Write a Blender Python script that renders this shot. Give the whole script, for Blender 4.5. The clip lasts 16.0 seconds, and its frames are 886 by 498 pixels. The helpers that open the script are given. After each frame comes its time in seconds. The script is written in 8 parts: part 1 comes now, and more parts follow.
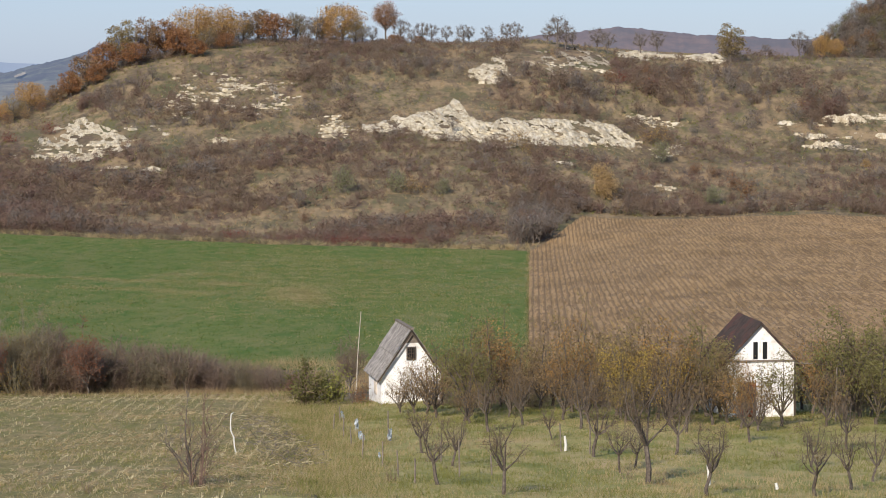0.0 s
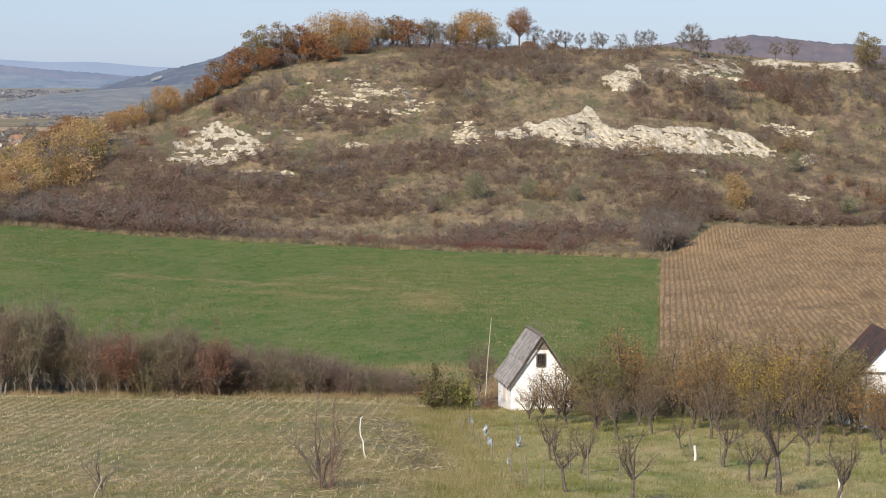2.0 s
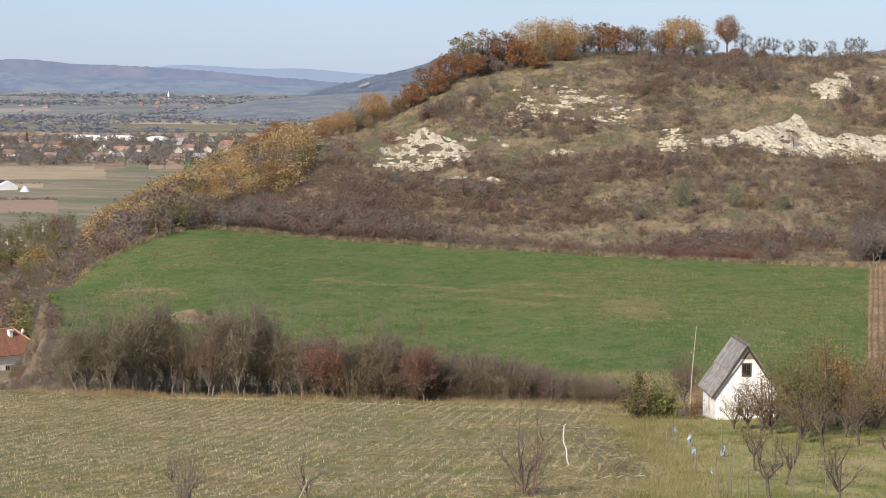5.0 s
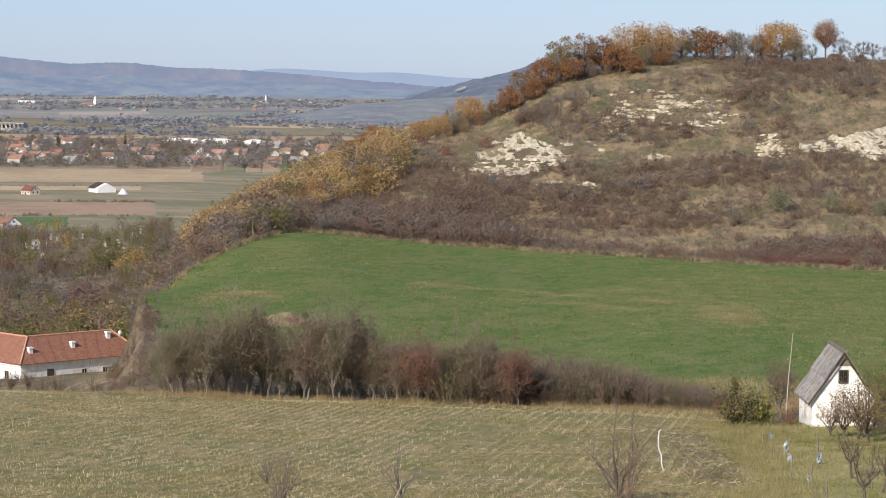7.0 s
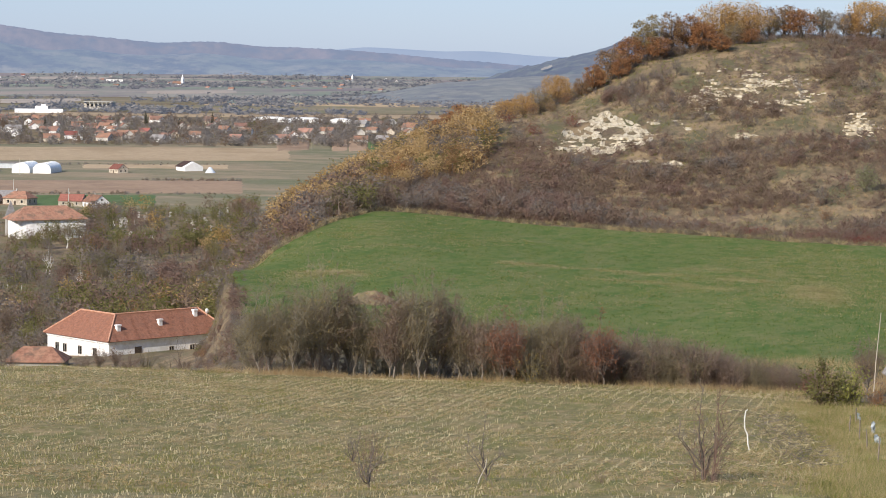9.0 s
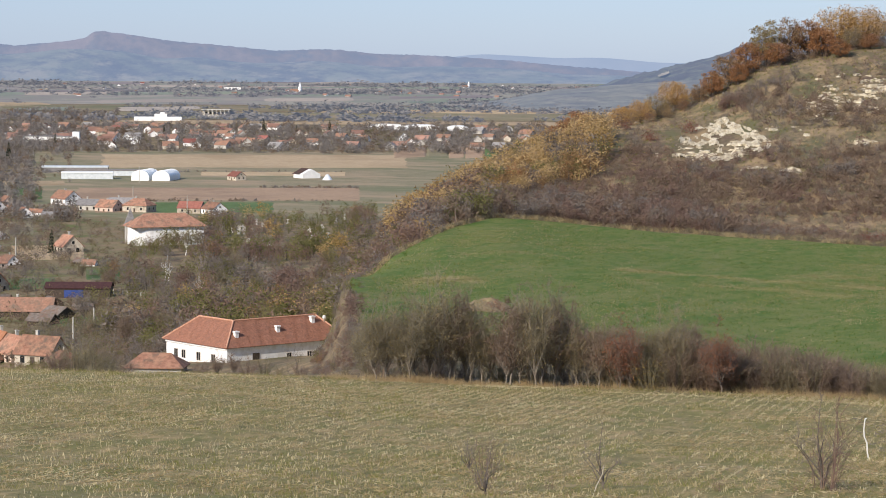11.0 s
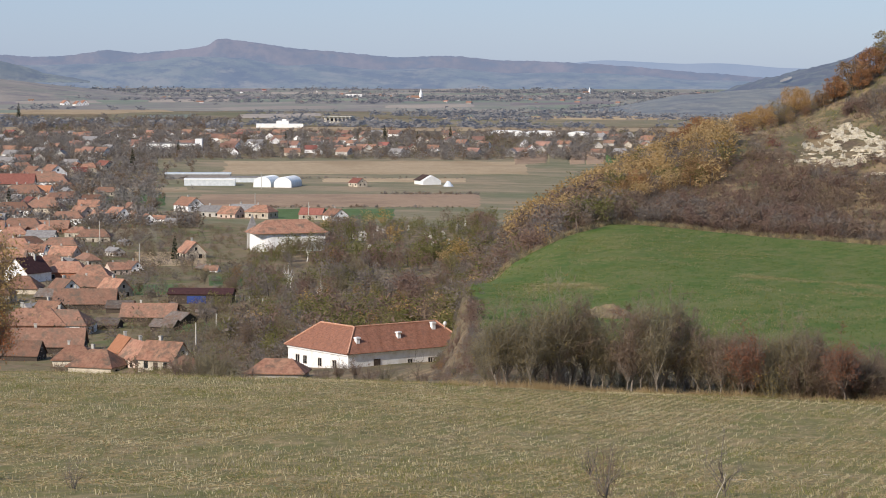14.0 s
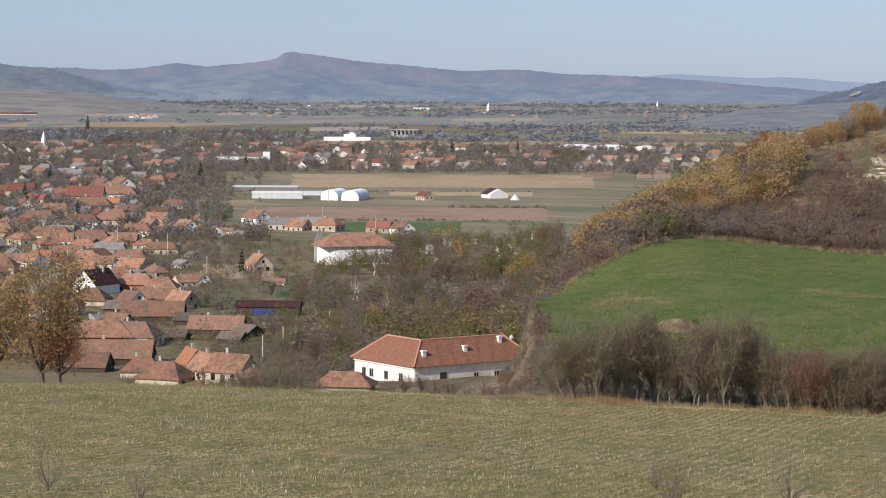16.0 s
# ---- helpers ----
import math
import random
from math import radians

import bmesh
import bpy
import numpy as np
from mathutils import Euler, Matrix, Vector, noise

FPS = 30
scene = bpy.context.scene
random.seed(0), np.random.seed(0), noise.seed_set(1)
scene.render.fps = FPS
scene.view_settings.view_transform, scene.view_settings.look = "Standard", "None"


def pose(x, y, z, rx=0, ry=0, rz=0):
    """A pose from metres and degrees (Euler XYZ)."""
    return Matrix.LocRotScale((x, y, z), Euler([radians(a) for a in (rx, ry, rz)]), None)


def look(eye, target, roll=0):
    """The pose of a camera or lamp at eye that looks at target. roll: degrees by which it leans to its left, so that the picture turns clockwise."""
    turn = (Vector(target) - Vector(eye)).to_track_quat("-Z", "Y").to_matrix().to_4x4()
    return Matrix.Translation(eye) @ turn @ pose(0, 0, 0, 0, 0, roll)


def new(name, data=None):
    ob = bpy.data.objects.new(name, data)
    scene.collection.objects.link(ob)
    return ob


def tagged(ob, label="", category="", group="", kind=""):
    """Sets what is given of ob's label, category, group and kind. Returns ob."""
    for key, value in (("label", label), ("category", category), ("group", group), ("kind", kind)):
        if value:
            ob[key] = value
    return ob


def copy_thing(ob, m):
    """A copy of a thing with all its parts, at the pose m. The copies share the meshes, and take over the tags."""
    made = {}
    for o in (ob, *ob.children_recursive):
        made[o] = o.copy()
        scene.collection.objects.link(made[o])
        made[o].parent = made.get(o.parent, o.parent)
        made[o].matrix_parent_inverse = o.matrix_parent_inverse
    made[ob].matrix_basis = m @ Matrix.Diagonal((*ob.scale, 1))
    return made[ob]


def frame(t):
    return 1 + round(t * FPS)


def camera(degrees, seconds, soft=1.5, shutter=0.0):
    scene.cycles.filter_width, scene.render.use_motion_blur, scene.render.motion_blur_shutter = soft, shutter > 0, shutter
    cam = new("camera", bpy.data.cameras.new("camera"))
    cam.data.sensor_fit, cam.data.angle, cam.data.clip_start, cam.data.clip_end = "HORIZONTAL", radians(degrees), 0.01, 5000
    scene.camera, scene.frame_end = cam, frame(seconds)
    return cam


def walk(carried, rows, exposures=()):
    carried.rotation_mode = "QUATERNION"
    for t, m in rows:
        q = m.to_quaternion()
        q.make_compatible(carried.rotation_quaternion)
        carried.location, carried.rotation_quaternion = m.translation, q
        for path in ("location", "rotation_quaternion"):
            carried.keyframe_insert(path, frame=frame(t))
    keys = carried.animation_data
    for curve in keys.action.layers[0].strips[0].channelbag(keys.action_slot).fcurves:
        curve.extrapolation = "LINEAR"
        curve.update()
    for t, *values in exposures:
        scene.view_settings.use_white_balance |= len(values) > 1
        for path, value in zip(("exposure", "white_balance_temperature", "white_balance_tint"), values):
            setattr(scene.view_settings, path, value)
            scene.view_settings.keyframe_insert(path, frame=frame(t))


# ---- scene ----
# A hillside above a village: the camera stands still on a slope and pans to the left.
EYE = 62.0  # the eye's height above the valley floor
cam = camera(21.34, 16.0, soft=1.0)
# seconds, yaw to the left, pitch, roll
PAN = [
    (0.0, 0.034, -4.280, 0.142),
    (0.5, 0.606, -4.233, 0.065),
    (1.0, 1.620, -4.196, -0.083),
    (1.5, 2.470, -4.181, -0.207),
    (2.0, 3.271, -4.130, -0.307),
    (2.5, 3.984, -4.065, -0.252),
    (3.0, 4.828, -4.015, -0.282),
    (3.5, 5.651, -3.993, -0.364),
    (4.0, 6.557, -4.029, -0.443),
    (4.5, 7.397, -4.030, -0.404),
    (5.0, 8.282, -3.994, -0.442),
    (5.2, 8.621, -3.961, -0.460),
    (7.3, 10.898, -3.938, -0.564),
    (7.5, 11.091, -3.977, -0.518),
    (8.0, 11.607, -4.234, -0.334),
    (8.5, 12.116, -4.407, -0.428),
    (9.0, 12.720, -4.448, -0.577),
    (11.5, 16.232, -4.220, -0.354),
    (12.0, 16.845, -4.123, -0.460),
    (12.5, 17.370, -4.087, -0.464),
    (13.0, 17.852, -4.111, -0.235),
    (13.5, 18.192, -4.160, -0.171),
    (14.0, 18.484, -4.162, -0.144),
    (14.5, 18.855, -4.119, -0.210),
    (15.0, 19.306, -4.023, -0.252),
    (15.5, 19.705, -3.940, -0.254),
    (16.0, 20.123, -3.838, -0.260),
]
EXPOSURE = [(t, stops, 6420, 12.5) for t, stops in ((0.0, 0.57), (1.5, 0.65), (3.5, 0.71), (5.0, 0.71), (7.5, 0.69), (9.0, 0.69), (11.5, 0.64), (12.5, 0.57), (14.0, 0.49), (16.0, 0.46))]
walk(cam, [(t, pose(0, 0, EYE, 90 + p, r, y)) for t, y, p, r in PAN], EXPOSURE)

# ---- world and sun ----
SUN_BEARING, SUN_HEIGHT = -158.0, 31.0
world = bpy.data.worlds.new("world")
scene.world = world
world.use_nodes = True
wn = world.node_tree.nodes
sky = wn.new("ShaderNodeTexSky")
sky.sky_type, sky.sun_disc = "NISHITA", False
sky.sun_elevation, sky.sun_rotation = radians(SUN_HEIGHT), radians(SUN_BEARING)
sky.altitude, sky.air_density, sky.dust_density, sky.ozone_density = 400.0, 1.0, 0.6, 2.5
wn["Background"].inputs["Strength"].default_value = 0.10
tint = wn.new("ShaderNodeMix")  # a thin veil of pale blue over the clear sky
tint.data_type = "RGBA"
tint.inputs["Factor"].default_value, tint.inputs["B"].default_value = 0.64, (1.66, 2.56, 4.42, 1)
world.node_tree.links.new(sky.outputs[0], tint.inputs["A"])
world.node_tree.links.new(tint.outputs["Result"], wn["Background"].inputs["Color"])
sun = new("sun", bpy.data.lights.new("sun", "SUN"))
sun.data.energy, sun.data.angle, sun.data.color = 3.7, radians(0.6), (1.0, 0.90, 0.76)
sb, sh = radians(SUN_BEARING), radians(SUN_HEIGHT)
sun.matrix_world = look((1000 * math.sin(sb) * math.cos(sh), 1000 * math.cos(sb) * math.cos(sh), 1000 * math.sin(sh)), (0, 0, 0))

# ---- materials ----
def material(name, colours, scale=1.0, rough=0.9, bump=0.3, patch=None, patch_scale=0.05, island=0.0, stretch=(1, 1, 1), metal=0.0, glow=None, per_object=0.0, bump_scale=None, spec=0.2):
    """Two colours mixed by fine noise, a third by large patches; island and per_object vary the brightness from piece to piece."""
    m = bpy.data.materials.new(name)
    m.use_nodes = True
    nt = m.node_tree
    n, l = nt.nodes, nt.links
    b = n["Principled BSDF"]
    b.inputs["Roughness"].default_value = rough
    b.inputs["Metallic"].default_value = metal
    b.inputs["Specular IOR Level"].default_value = spec
    geo = n.new("ShaderNodeNewGeometry")
    mp = n.new("ShaderNodeMapping")
    mp.inputs["Scale"].default_value = stretch
    l.new(geo.outputs["Position"], mp.inputs["Vector"])
    fine = n.new("ShaderNodeTexNoise")
    fine.inputs["Scale"].default_value, fine.inputs["Detail"].default_value, fine.inputs["Roughness"].default_value = scale, 5.0, 0.65
    l.new(mp.outputs[0], fine.inputs["Vector"])
    ramp = n.new("ShaderNodeValToRGB")
    ramp.color_ramp.elements[0].position, ramp.color_ramp.elements[1].position = 0.34, 0.66
    ramp.color_ramp.elements[0].color, ramp.color_ramp.elements[1].color = (*colours[0], 1), (*colours[1], 1)
    l.new(fine.outputs["Fac"], ramp.inputs["Fac"])
    out = ramp.outputs["Color"]
    for k, c in enumerate(patch or []):
        big = n.new("ShaderNodeTexNoise")
        big.inputs["Scale"].default_value, big.inputs["Detail"].default_value = patch_scale * (1 + 1.3 * k), 6.0
        big.inputs["Roughness"].default_value = 0.7
        shift = n.new("ShaderNodeVectorMath")
        shift.inputs[1].default_value = (37.0 * (k + 1), 11.0 * k, 5.0)
        l.new(mp.outputs[0], shift.inputs[0])
        l.new(shift.outputs[0], big.inputs["Vector"])
        fac = n.new("ShaderNodeMapRange")
        fac.inputs["From Min"].default_value, fac.inputs["From Max"].default_value = 0.48, 0.62
        l.new(big.outputs["Fac"], fac.inputs["Value"])
        mx = n.new("ShaderNodeMix")
        mx.data_type = "RGBA"
        l.new(fac.outputs[0], mx.inputs["Factor"])
        l.new(out, mx.inputs["A"])
        mx.inputs["B"].default_value = (*c, 1)
        out = mx.outputs["Result"]
    for amount, node, socket in ((island, geo, "Random Per Island"), (per_object, None, "Random")):
        if not amount:
            continue
        node = node or n.new("ShaderNodeObjectInfo")
        mr = n.new("ShaderNodeMapRange")
        mr.inputs["To Min"].default_value, mr.inputs["To Max"].default_value = 1 - amount, 1 + amount
        l.new(node.outputs[socket], mr.inputs["Value"])
        sc = n.new("ShaderNodeVectorMath")
        sc.operation = "SCALE"
        l.new(out, sc.inputs[0])
        l.new(mr.outputs[0], sc.inputs["Scale"])
        out = sc.outputs[0]
    l.new(out, b.inputs["Base Color"])
    if bump:
        bp = n.new("ShaderNodeBump")
        bp.inputs["Strength"].default_value, bp.inputs["Distance"].default_value = bump, 0.25 / max(scale, 0.2)
        l.new(fine.outputs["Fac"], bp.inputs["Height"])
        l.new(bp.outputs[0], b.inputs["Normal"])
    # haze of the distance, put in as bluish emission: colour and strength
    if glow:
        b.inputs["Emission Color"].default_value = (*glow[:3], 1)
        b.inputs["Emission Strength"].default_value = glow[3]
    return m


M_rough_grass = material("rough_grass", [(0.082, 0.064, 0.036), (0.215, 0.166, 0.096)], 0.9, bump=0.8, patch=[(0.118, 0.082, 0.056), (0.112, 0.104, 0.050), (0.265, 0.192, 0.108)], patch_scale=0.05, stretch=(1, 0.45, 1))
M_orchard_grass = material("orchard_grass", [(0.165, 0.168, 0.042), (0.36, 0.315, 0.125)], 1.3, bump=0.7, patch=[(0.38, 0.295, 0.145), (0.175, 0.190, 0.048), (0.33, 0.275, 0.112)], patch_scale=0.14, stretch=(1, 0.45, 1))
M_stubble_soil = material("stubble_soil", [(0.105, 0.092, 0.032), (0.300, 0.240, 0.108)], 1.9, bump=0.8, patch=[(0.150, 0.146, 0.045), (0.300, 0.222, 0.110), (0.165, 0.150, 0.050)], patch_scale=0.35, stretch=(1, 0.4, 1))
M_winter_wheat = material("winter_wheat", [(0.060, 0.098, 0.013), (0.146, 0.168, 0.037)], 1.5, bump=0.5, patch=[(0.150, 0.155, 0.048), (0.058, 0.112, 0.012), (0.128, 0.146, 0.036)], patch_scale=0.14, stretch=(1.0, 0.26, 1.0))
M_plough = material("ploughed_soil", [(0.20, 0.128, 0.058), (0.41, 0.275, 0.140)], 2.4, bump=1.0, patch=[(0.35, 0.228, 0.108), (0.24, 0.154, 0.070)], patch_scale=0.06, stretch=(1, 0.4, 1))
M_dry_bank = material("dry_bank", [(0.13, 0.098, 0.06), (0.25, 0.19, 0.115)], 2.2, bump=0.8, patch=[(0.17, 0.15, 0.07), (0.20, 0.145, 0.09)], patch_scale=0.4)
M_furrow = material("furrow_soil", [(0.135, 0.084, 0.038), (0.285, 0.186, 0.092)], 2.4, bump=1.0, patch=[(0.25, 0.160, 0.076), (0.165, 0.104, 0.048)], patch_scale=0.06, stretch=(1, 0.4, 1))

rng = np.random.default_rng(11)

# ---- the lie of the land ----
# A profile runs out from the camera's foot on one bearing: distance and height below the eye.
PROFILES = []


def profile(bearing, *knots):
    PROFILES.append((bearing, [(0, -1.7), (40, -8.4)] + list(knots)))


VALLEY = ((1000, -61), (1300, -60), (2000, -47), (2700, -40), (3400, -30), (4200, -21), (4950, -16))
PLATEAU = ((1000, 1), (1300, -5), (2000, -30), (2700, -38), (3400, -30), (4200, -21), (4950, -16))
profile(-34, (85, -14.7), (165, -20.3), (215, -29), (300, -43), (480, -59), (600, -60.5), (700, -60.5), (800, -61), *VALLEY)
profile(-28, (85, -14.8), (165, -20.7), (215, -29), (300, -43), (480, -59), (600, -60.5), (700, -60.5), (800, -61), *VALLEY)
profile(-22, (85, -15.2), (165, -21.3), (215, -30), (300, -42), (400, -49.6), (520, -57), (700, -60.5), (800, -61), *VALLEY)
profile(-19, (85, -15.4), (165, -21.6), (215, -28), (300, -37), (410, -49.6), (520, -56), (700, -60), (800, -61), *VALLEY)
profile(-18.5, (85, -15.45), (165, -21.7), (215, -27.6), (300, -36), (405, -49.0), (510, -55), (680, -59), (800, -60.5), *VALLEY)
profile(-17.8, (85, -15.5), (165, -21.7), (215, -25.5), (300, -26.6), (355, -36), (450, -46), (600, -55), (800, -60), *VALLEY)
profile(-16.6, (85, -15.6), (165, -21.8), (215, -25.3), (300, -27.2), (375, -29.0), (430, -34), (520, -35), (650, -48), *VALLEY)
profile(-14.4, (85, -15.6), (165, -22.0), (215, -25.3), (320, -27.3), (450, -28.0), (500, -26), (560, -26), (680, -40), *VALLEY)
profile(-12, (85, -15.6), (165, -22.1), (215, -25.6), (320, -28), (460, -29.9), (525, -23), (590, -16.5), (700, -28), *VALLEY)
profile(-9.4, (85, -15.5), (165, -22.2), (212, -25.8), (320, -29), (462, -31.4), (550, -19), (640, -6.7), (760, -14), *VALLEY)
profile(-7.3, (85, -15.4), (165, -22.3), (208, -26), (320, -29.5), (458, -32.0), (555, -16), (660, 3.5), (780, -2), *VALLEY)
profile(-4, (85, -15.3), (160, -22.0), (205, -25.4), (320, -29.5), (450, -32.6), (555, -16), (680, 8.3), (800, 8), *PLATEAU)
profile(2, (85, -15.3), (150, -20.6), (200, -25.4), (320, -29.5), (435, -32.8), (550, -17), (690, 8.6), (820, 8.5), *PLATEAU)
profile(6, (85, -15.3), (140, -19.8), (200, -24.8), (320, -28.8), (490, -30.2), (570, -20), (690, 5.6), (820, 6), *PLATEAU)
profile(14, (85, -15.3), (140, -19.8), (200, -24.6), (320, -28.5), (500, -29.6), (580, -20), (700, 2.6), (820, 4), *PLATEAU)
PROFILES.insert(0, (-180, PROFILES[0][1]))
PROFILES.append((180, PROFILES[-1][1]))
P_A = np.array([p[0] for p in PROFILES], float)
P_D = np.array([[k[0] for k in p[1]] for p in PROFILES], float)
P_Z = np.array([[k[1] for k in p[1]] for p in PROFILES], float)


def slopes(x, y):
    """Slopes that keep a curve through the points (last axis) from overshooting."""
    s = np.diff(y) / np.diff(x)
    a, b = s[..., :-1], s[..., 1:]
    mid = np.where(a * b > 0, 2 * a * b / np.where(a + b == 0, 1, a + b), 0)
    return np.concatenate([s[..., :1], mid, s[..., -1:]], -1)


def hermite(u, h, y0, y1, m0, m1):
    return y0 * (1 + 2 * u) * (1 - u) ** 2 + h * m0 * u * (1 - u) ** 2 + y1 * u * u * (3 - 2 * u) + h * m1 * u * u * (u - 1)


M_D = slopes(P_A[None, :], P_D.T).T
M_Z = slopes(P_A[None, :], P_Z.T).T


def lattice(x, y, seed):
    """Smooth noise from -1 to 1 on a unit grid."""
    xi, yi = np.floor(x), np.floor(y)
    u, v = x - xi, y - yi
    u, v = u * u * (3 - 2 * u), v * v * (3 - 2 * v)

    def r(i, j):
        s = np.sin(i * 127.1 + j * 311.7 + seed * 74.7) * 43758.5453
        return (s - np.floor(s)) * 2 - 1
    return (r(xi, yi) * (1 - u) + r(xi + 1, yi) * u) * (1 - v) + (r(xi, yi + 1) * (1 - u) + r(xi + 1, yi + 1) * u) * v


def rough(x, y, size, seed=0, octaves=3):
    return sum(lattice(x / size * 2 ** k + 17 * k, y / size * 2 ** k, seed + k) / 2 ** k for k in range(octaves))


def ground_polar(a, d):
    """Height of the ground at bearing a (degrees, to the right) and distance d."""
    a, d = np.broadcast_arrays(np.asarray(a, float), np.asarray(d, float))
    shape, a, d = a.shape, a.ravel(), d.ravel()
    i = np.clip(np.searchsorted(P_A, a) - 1, 0, len(P_A) - 2)
    h = (P_A[i + 1] - P_A[i])[:, None]
    u = ((a - P_A[i]) / h[:, 0])[:, None]
    D = hermite(u, h, P_D[i], P_D[i + 1], M_D[i], M_D[i + 1])
    Z = hermite(u, h, P_Z[i], P_Z[i + 1], M_Z[i], M_Z[i + 1])
    S = slopes(D, Z)
    k = np.clip((d[:, None] >= D).sum(1) - 1, 0, D.shape[1] - 2)
    n = np.arange(len(d))
    hd = D[n, k + 1] - D[n, k]
    v = np.clip((d - D[n, k]) / hd, 0, 1)
    z = hermite(v, hd, Z[n, k], Z[n, k + 1], S[n, k], S[n, k + 1])
    x, y = d * np.sin(np.radians(a)), d * np.cos(np.radians(a))
    hill = np.clip((d - 440) / 60, 0, 1) * np.clip((760 - d) / 60, 0, 1) * np.clip((a + 17) / 3, 0, 1)
    z = z + 0.10 * rough(x, y, 7.0, 3) * np.clip(d / 60, 0, 1) + 0.9 * hill * rough(x, y, 26.0, 5, 4)
    return (z + EYE).reshape(shape)


def ground(x, y):
    x, y = np.asarray(x, float), np.asarray(y, float)
    return ground_polar(np.degrees(np.arctan2(x, y)), np.hypot(x, y))


def spot(a, d, lift=0.0):
    """A place on the ground at a bearing and distance."""
    return Vector((d * math.sin(radians(a)), d * math.cos(radians(a)), float(ground_polar(a, d)) + lift))


# ---- mesh helpers ----
def mesh_of(name, verts, faces, mats, index=None, smooth=False):
    """A mesh from arrays; faces all of one size."""
    verts, faces = np.asarray(verts, np.float32), np.asarray(faces, np.int32)
    me = bpy.data.meshes.new(name)
    me.vertices.add(len(verts))
    me.vertices.foreach_set("co", verts.ravel())
    k = faces.shape[1]
    me.loops.add(faces.size)
    me.loops.foreach_set("vertex_index", faces.ravel())
    me.polygons.add(len(faces))
    me.polygons.foreach_set("loop_start", np.arange(len(faces), dtype=np.int32) * k)
    for m in mats:
        me.materials.append(m)
    if index is not None:
        me.polygons.foreach_set("material_index", np.asarray(index, np.int32))
    me.polygons.foreach_set("use_smooth", np.full(len(faces), smooth))
    me.update(calc_edges=True)
    return me


def grid_faces(rows, cols):
    i = np.arange(rows * cols).reshape(rows, cols)
    return np.stack([i[:-1, :-1], i[:-1, 1:], i[1:, 1:], i[1:, :-1]], -1).reshape(-1, 4)[:, ::-1]


def sheet(name, a0, a1, near, far, na, nd, lift, mat, label, wave=None, category="field", kind="structure", lean=0.0):
    """A piece of land between two bearings and two curves of distance, laid on the ground; its rim goes down into it. lean: degrees by which the last edge turns towards the far side."""
    a = np.linspace(a0, a1, na)[None, :]
    v = np.linspace(0, 1, nd)[:, None]
    d = near(a) * (1 - v) + far(a) * v
    a = a + lean * v * (a - a0) / (a1 - a0) + (0.12 * rough(d, a * 0, 6.0, 25) * (a == a1) if lean else 0)
    x, y = d * np.sin(np.radians(a)), d * np.cos(np.radians(a))
    z = ground_polar(a, d) + lift + (wave(x, y) if wave else 0)
    rim = np.zeros(d.shape, bool)
    rim[0], rim[-1], rim[:, 0], rim[:, -1] = True, True, True, True
    z = np.where(rim, z - lift - 0.03, z)
    me = mesh_of(name, np.stack([x, y, z], -1).reshape(-1, 3), grid_faces(nd, na), [mat], smooth=True)
    return tagged(new(name, me), label, category, kind=kind)


def curve_of(*pairs):
    a, d = zip(*pairs)
    return lambda x: np.interp(x, a, d)


# ---- ground ----
ga = np.concatenate([np.arange(-180, -36, 6), np.arange(-36, 16, 0.24), np.arange(16, 181, 6), [180.0]])
gd = np.concatenate([[0.0, 6, 12, 20, 30], np.arange(40, 240, 4), np.arange(240, 760, 5), np.geomspace(760, 4950, 90)])
A, D = np.meshgrid(ga, gd)
land = mesh_of("ground", np.stack([D * np.sin(np.radians(A)), D * np.cos(np.radians(A)), ground_polar(A, D)], -1).reshape(-1, 3), grid_faces(*A.shape), [M_rough_grass], smooth=True)
tagged(new("ground", land), "rough dry autumn grass over hillside and valley", "ground", kind="structure")

FIELD_FAR = curve_of((-17.8, 300), (-17.4, 340), (-16.6, 375), (-15.5, 418), (-14.4, 450), (-12, 460), (-7.3, 458), (-2, 444), (2.05, 434))
FIELD_NEAR = curve_of((-17.8, 298), (-17.6, 245), (-16.9, 212), (-9, 205), (2.05, 190))
sheet("green_field", -17.8, 2.05, FIELD_NEAR, FIELD_FAR, 320, 90, 0.16, M_winter_wheat, "green field of young winter wheat with thin pale streaks")


BROWN_FAR = curve_of((2.1, 436), (2.7, 462), (3.4, 490), (6, 494), (16, 500))
# the harvested brown field: low ridges in rows that run straight away from the camera
ROW, ROW_LEAN = 0.76, 0.0384
fs = np.arange(-0.9, 100.0, ROW / 4)[None, :]
fv = np.linspace(0, 1, 76)[:, None]
far = BROWN_FAR(np.degrees(np.arctan2(fs + ROW_LEAN * 470, 470.0)))
fy = 190 * (1 - fv) + (far - 2) * np.cos(np.arctan2(fs + ROW_LEAN * 470, 470.0)) * fv
fx = np.maximum(fs + ROW_LEAN * fy + 0.09 * rough(fs + 0 * fy, fy, 5.0, 13), fy * math.tan(radians(2.05)))
ridges = 0.17 * np.abs(np.sin(fs * math.pi / ROW)) * (1 + 0.7 * rough(fx, fy, 6.0, 10)) + 0.06 * rough(fx, fy * 0.3, 1.4, 12)
fz = ground(fx, fy) + 0.2 + np.where((fv > 0) & (fv < 1), ridges, -0.25)
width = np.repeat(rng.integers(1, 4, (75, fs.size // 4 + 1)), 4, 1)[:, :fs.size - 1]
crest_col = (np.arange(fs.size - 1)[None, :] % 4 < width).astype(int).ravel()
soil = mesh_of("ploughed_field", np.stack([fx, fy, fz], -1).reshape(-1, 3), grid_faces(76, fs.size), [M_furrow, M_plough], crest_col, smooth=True)
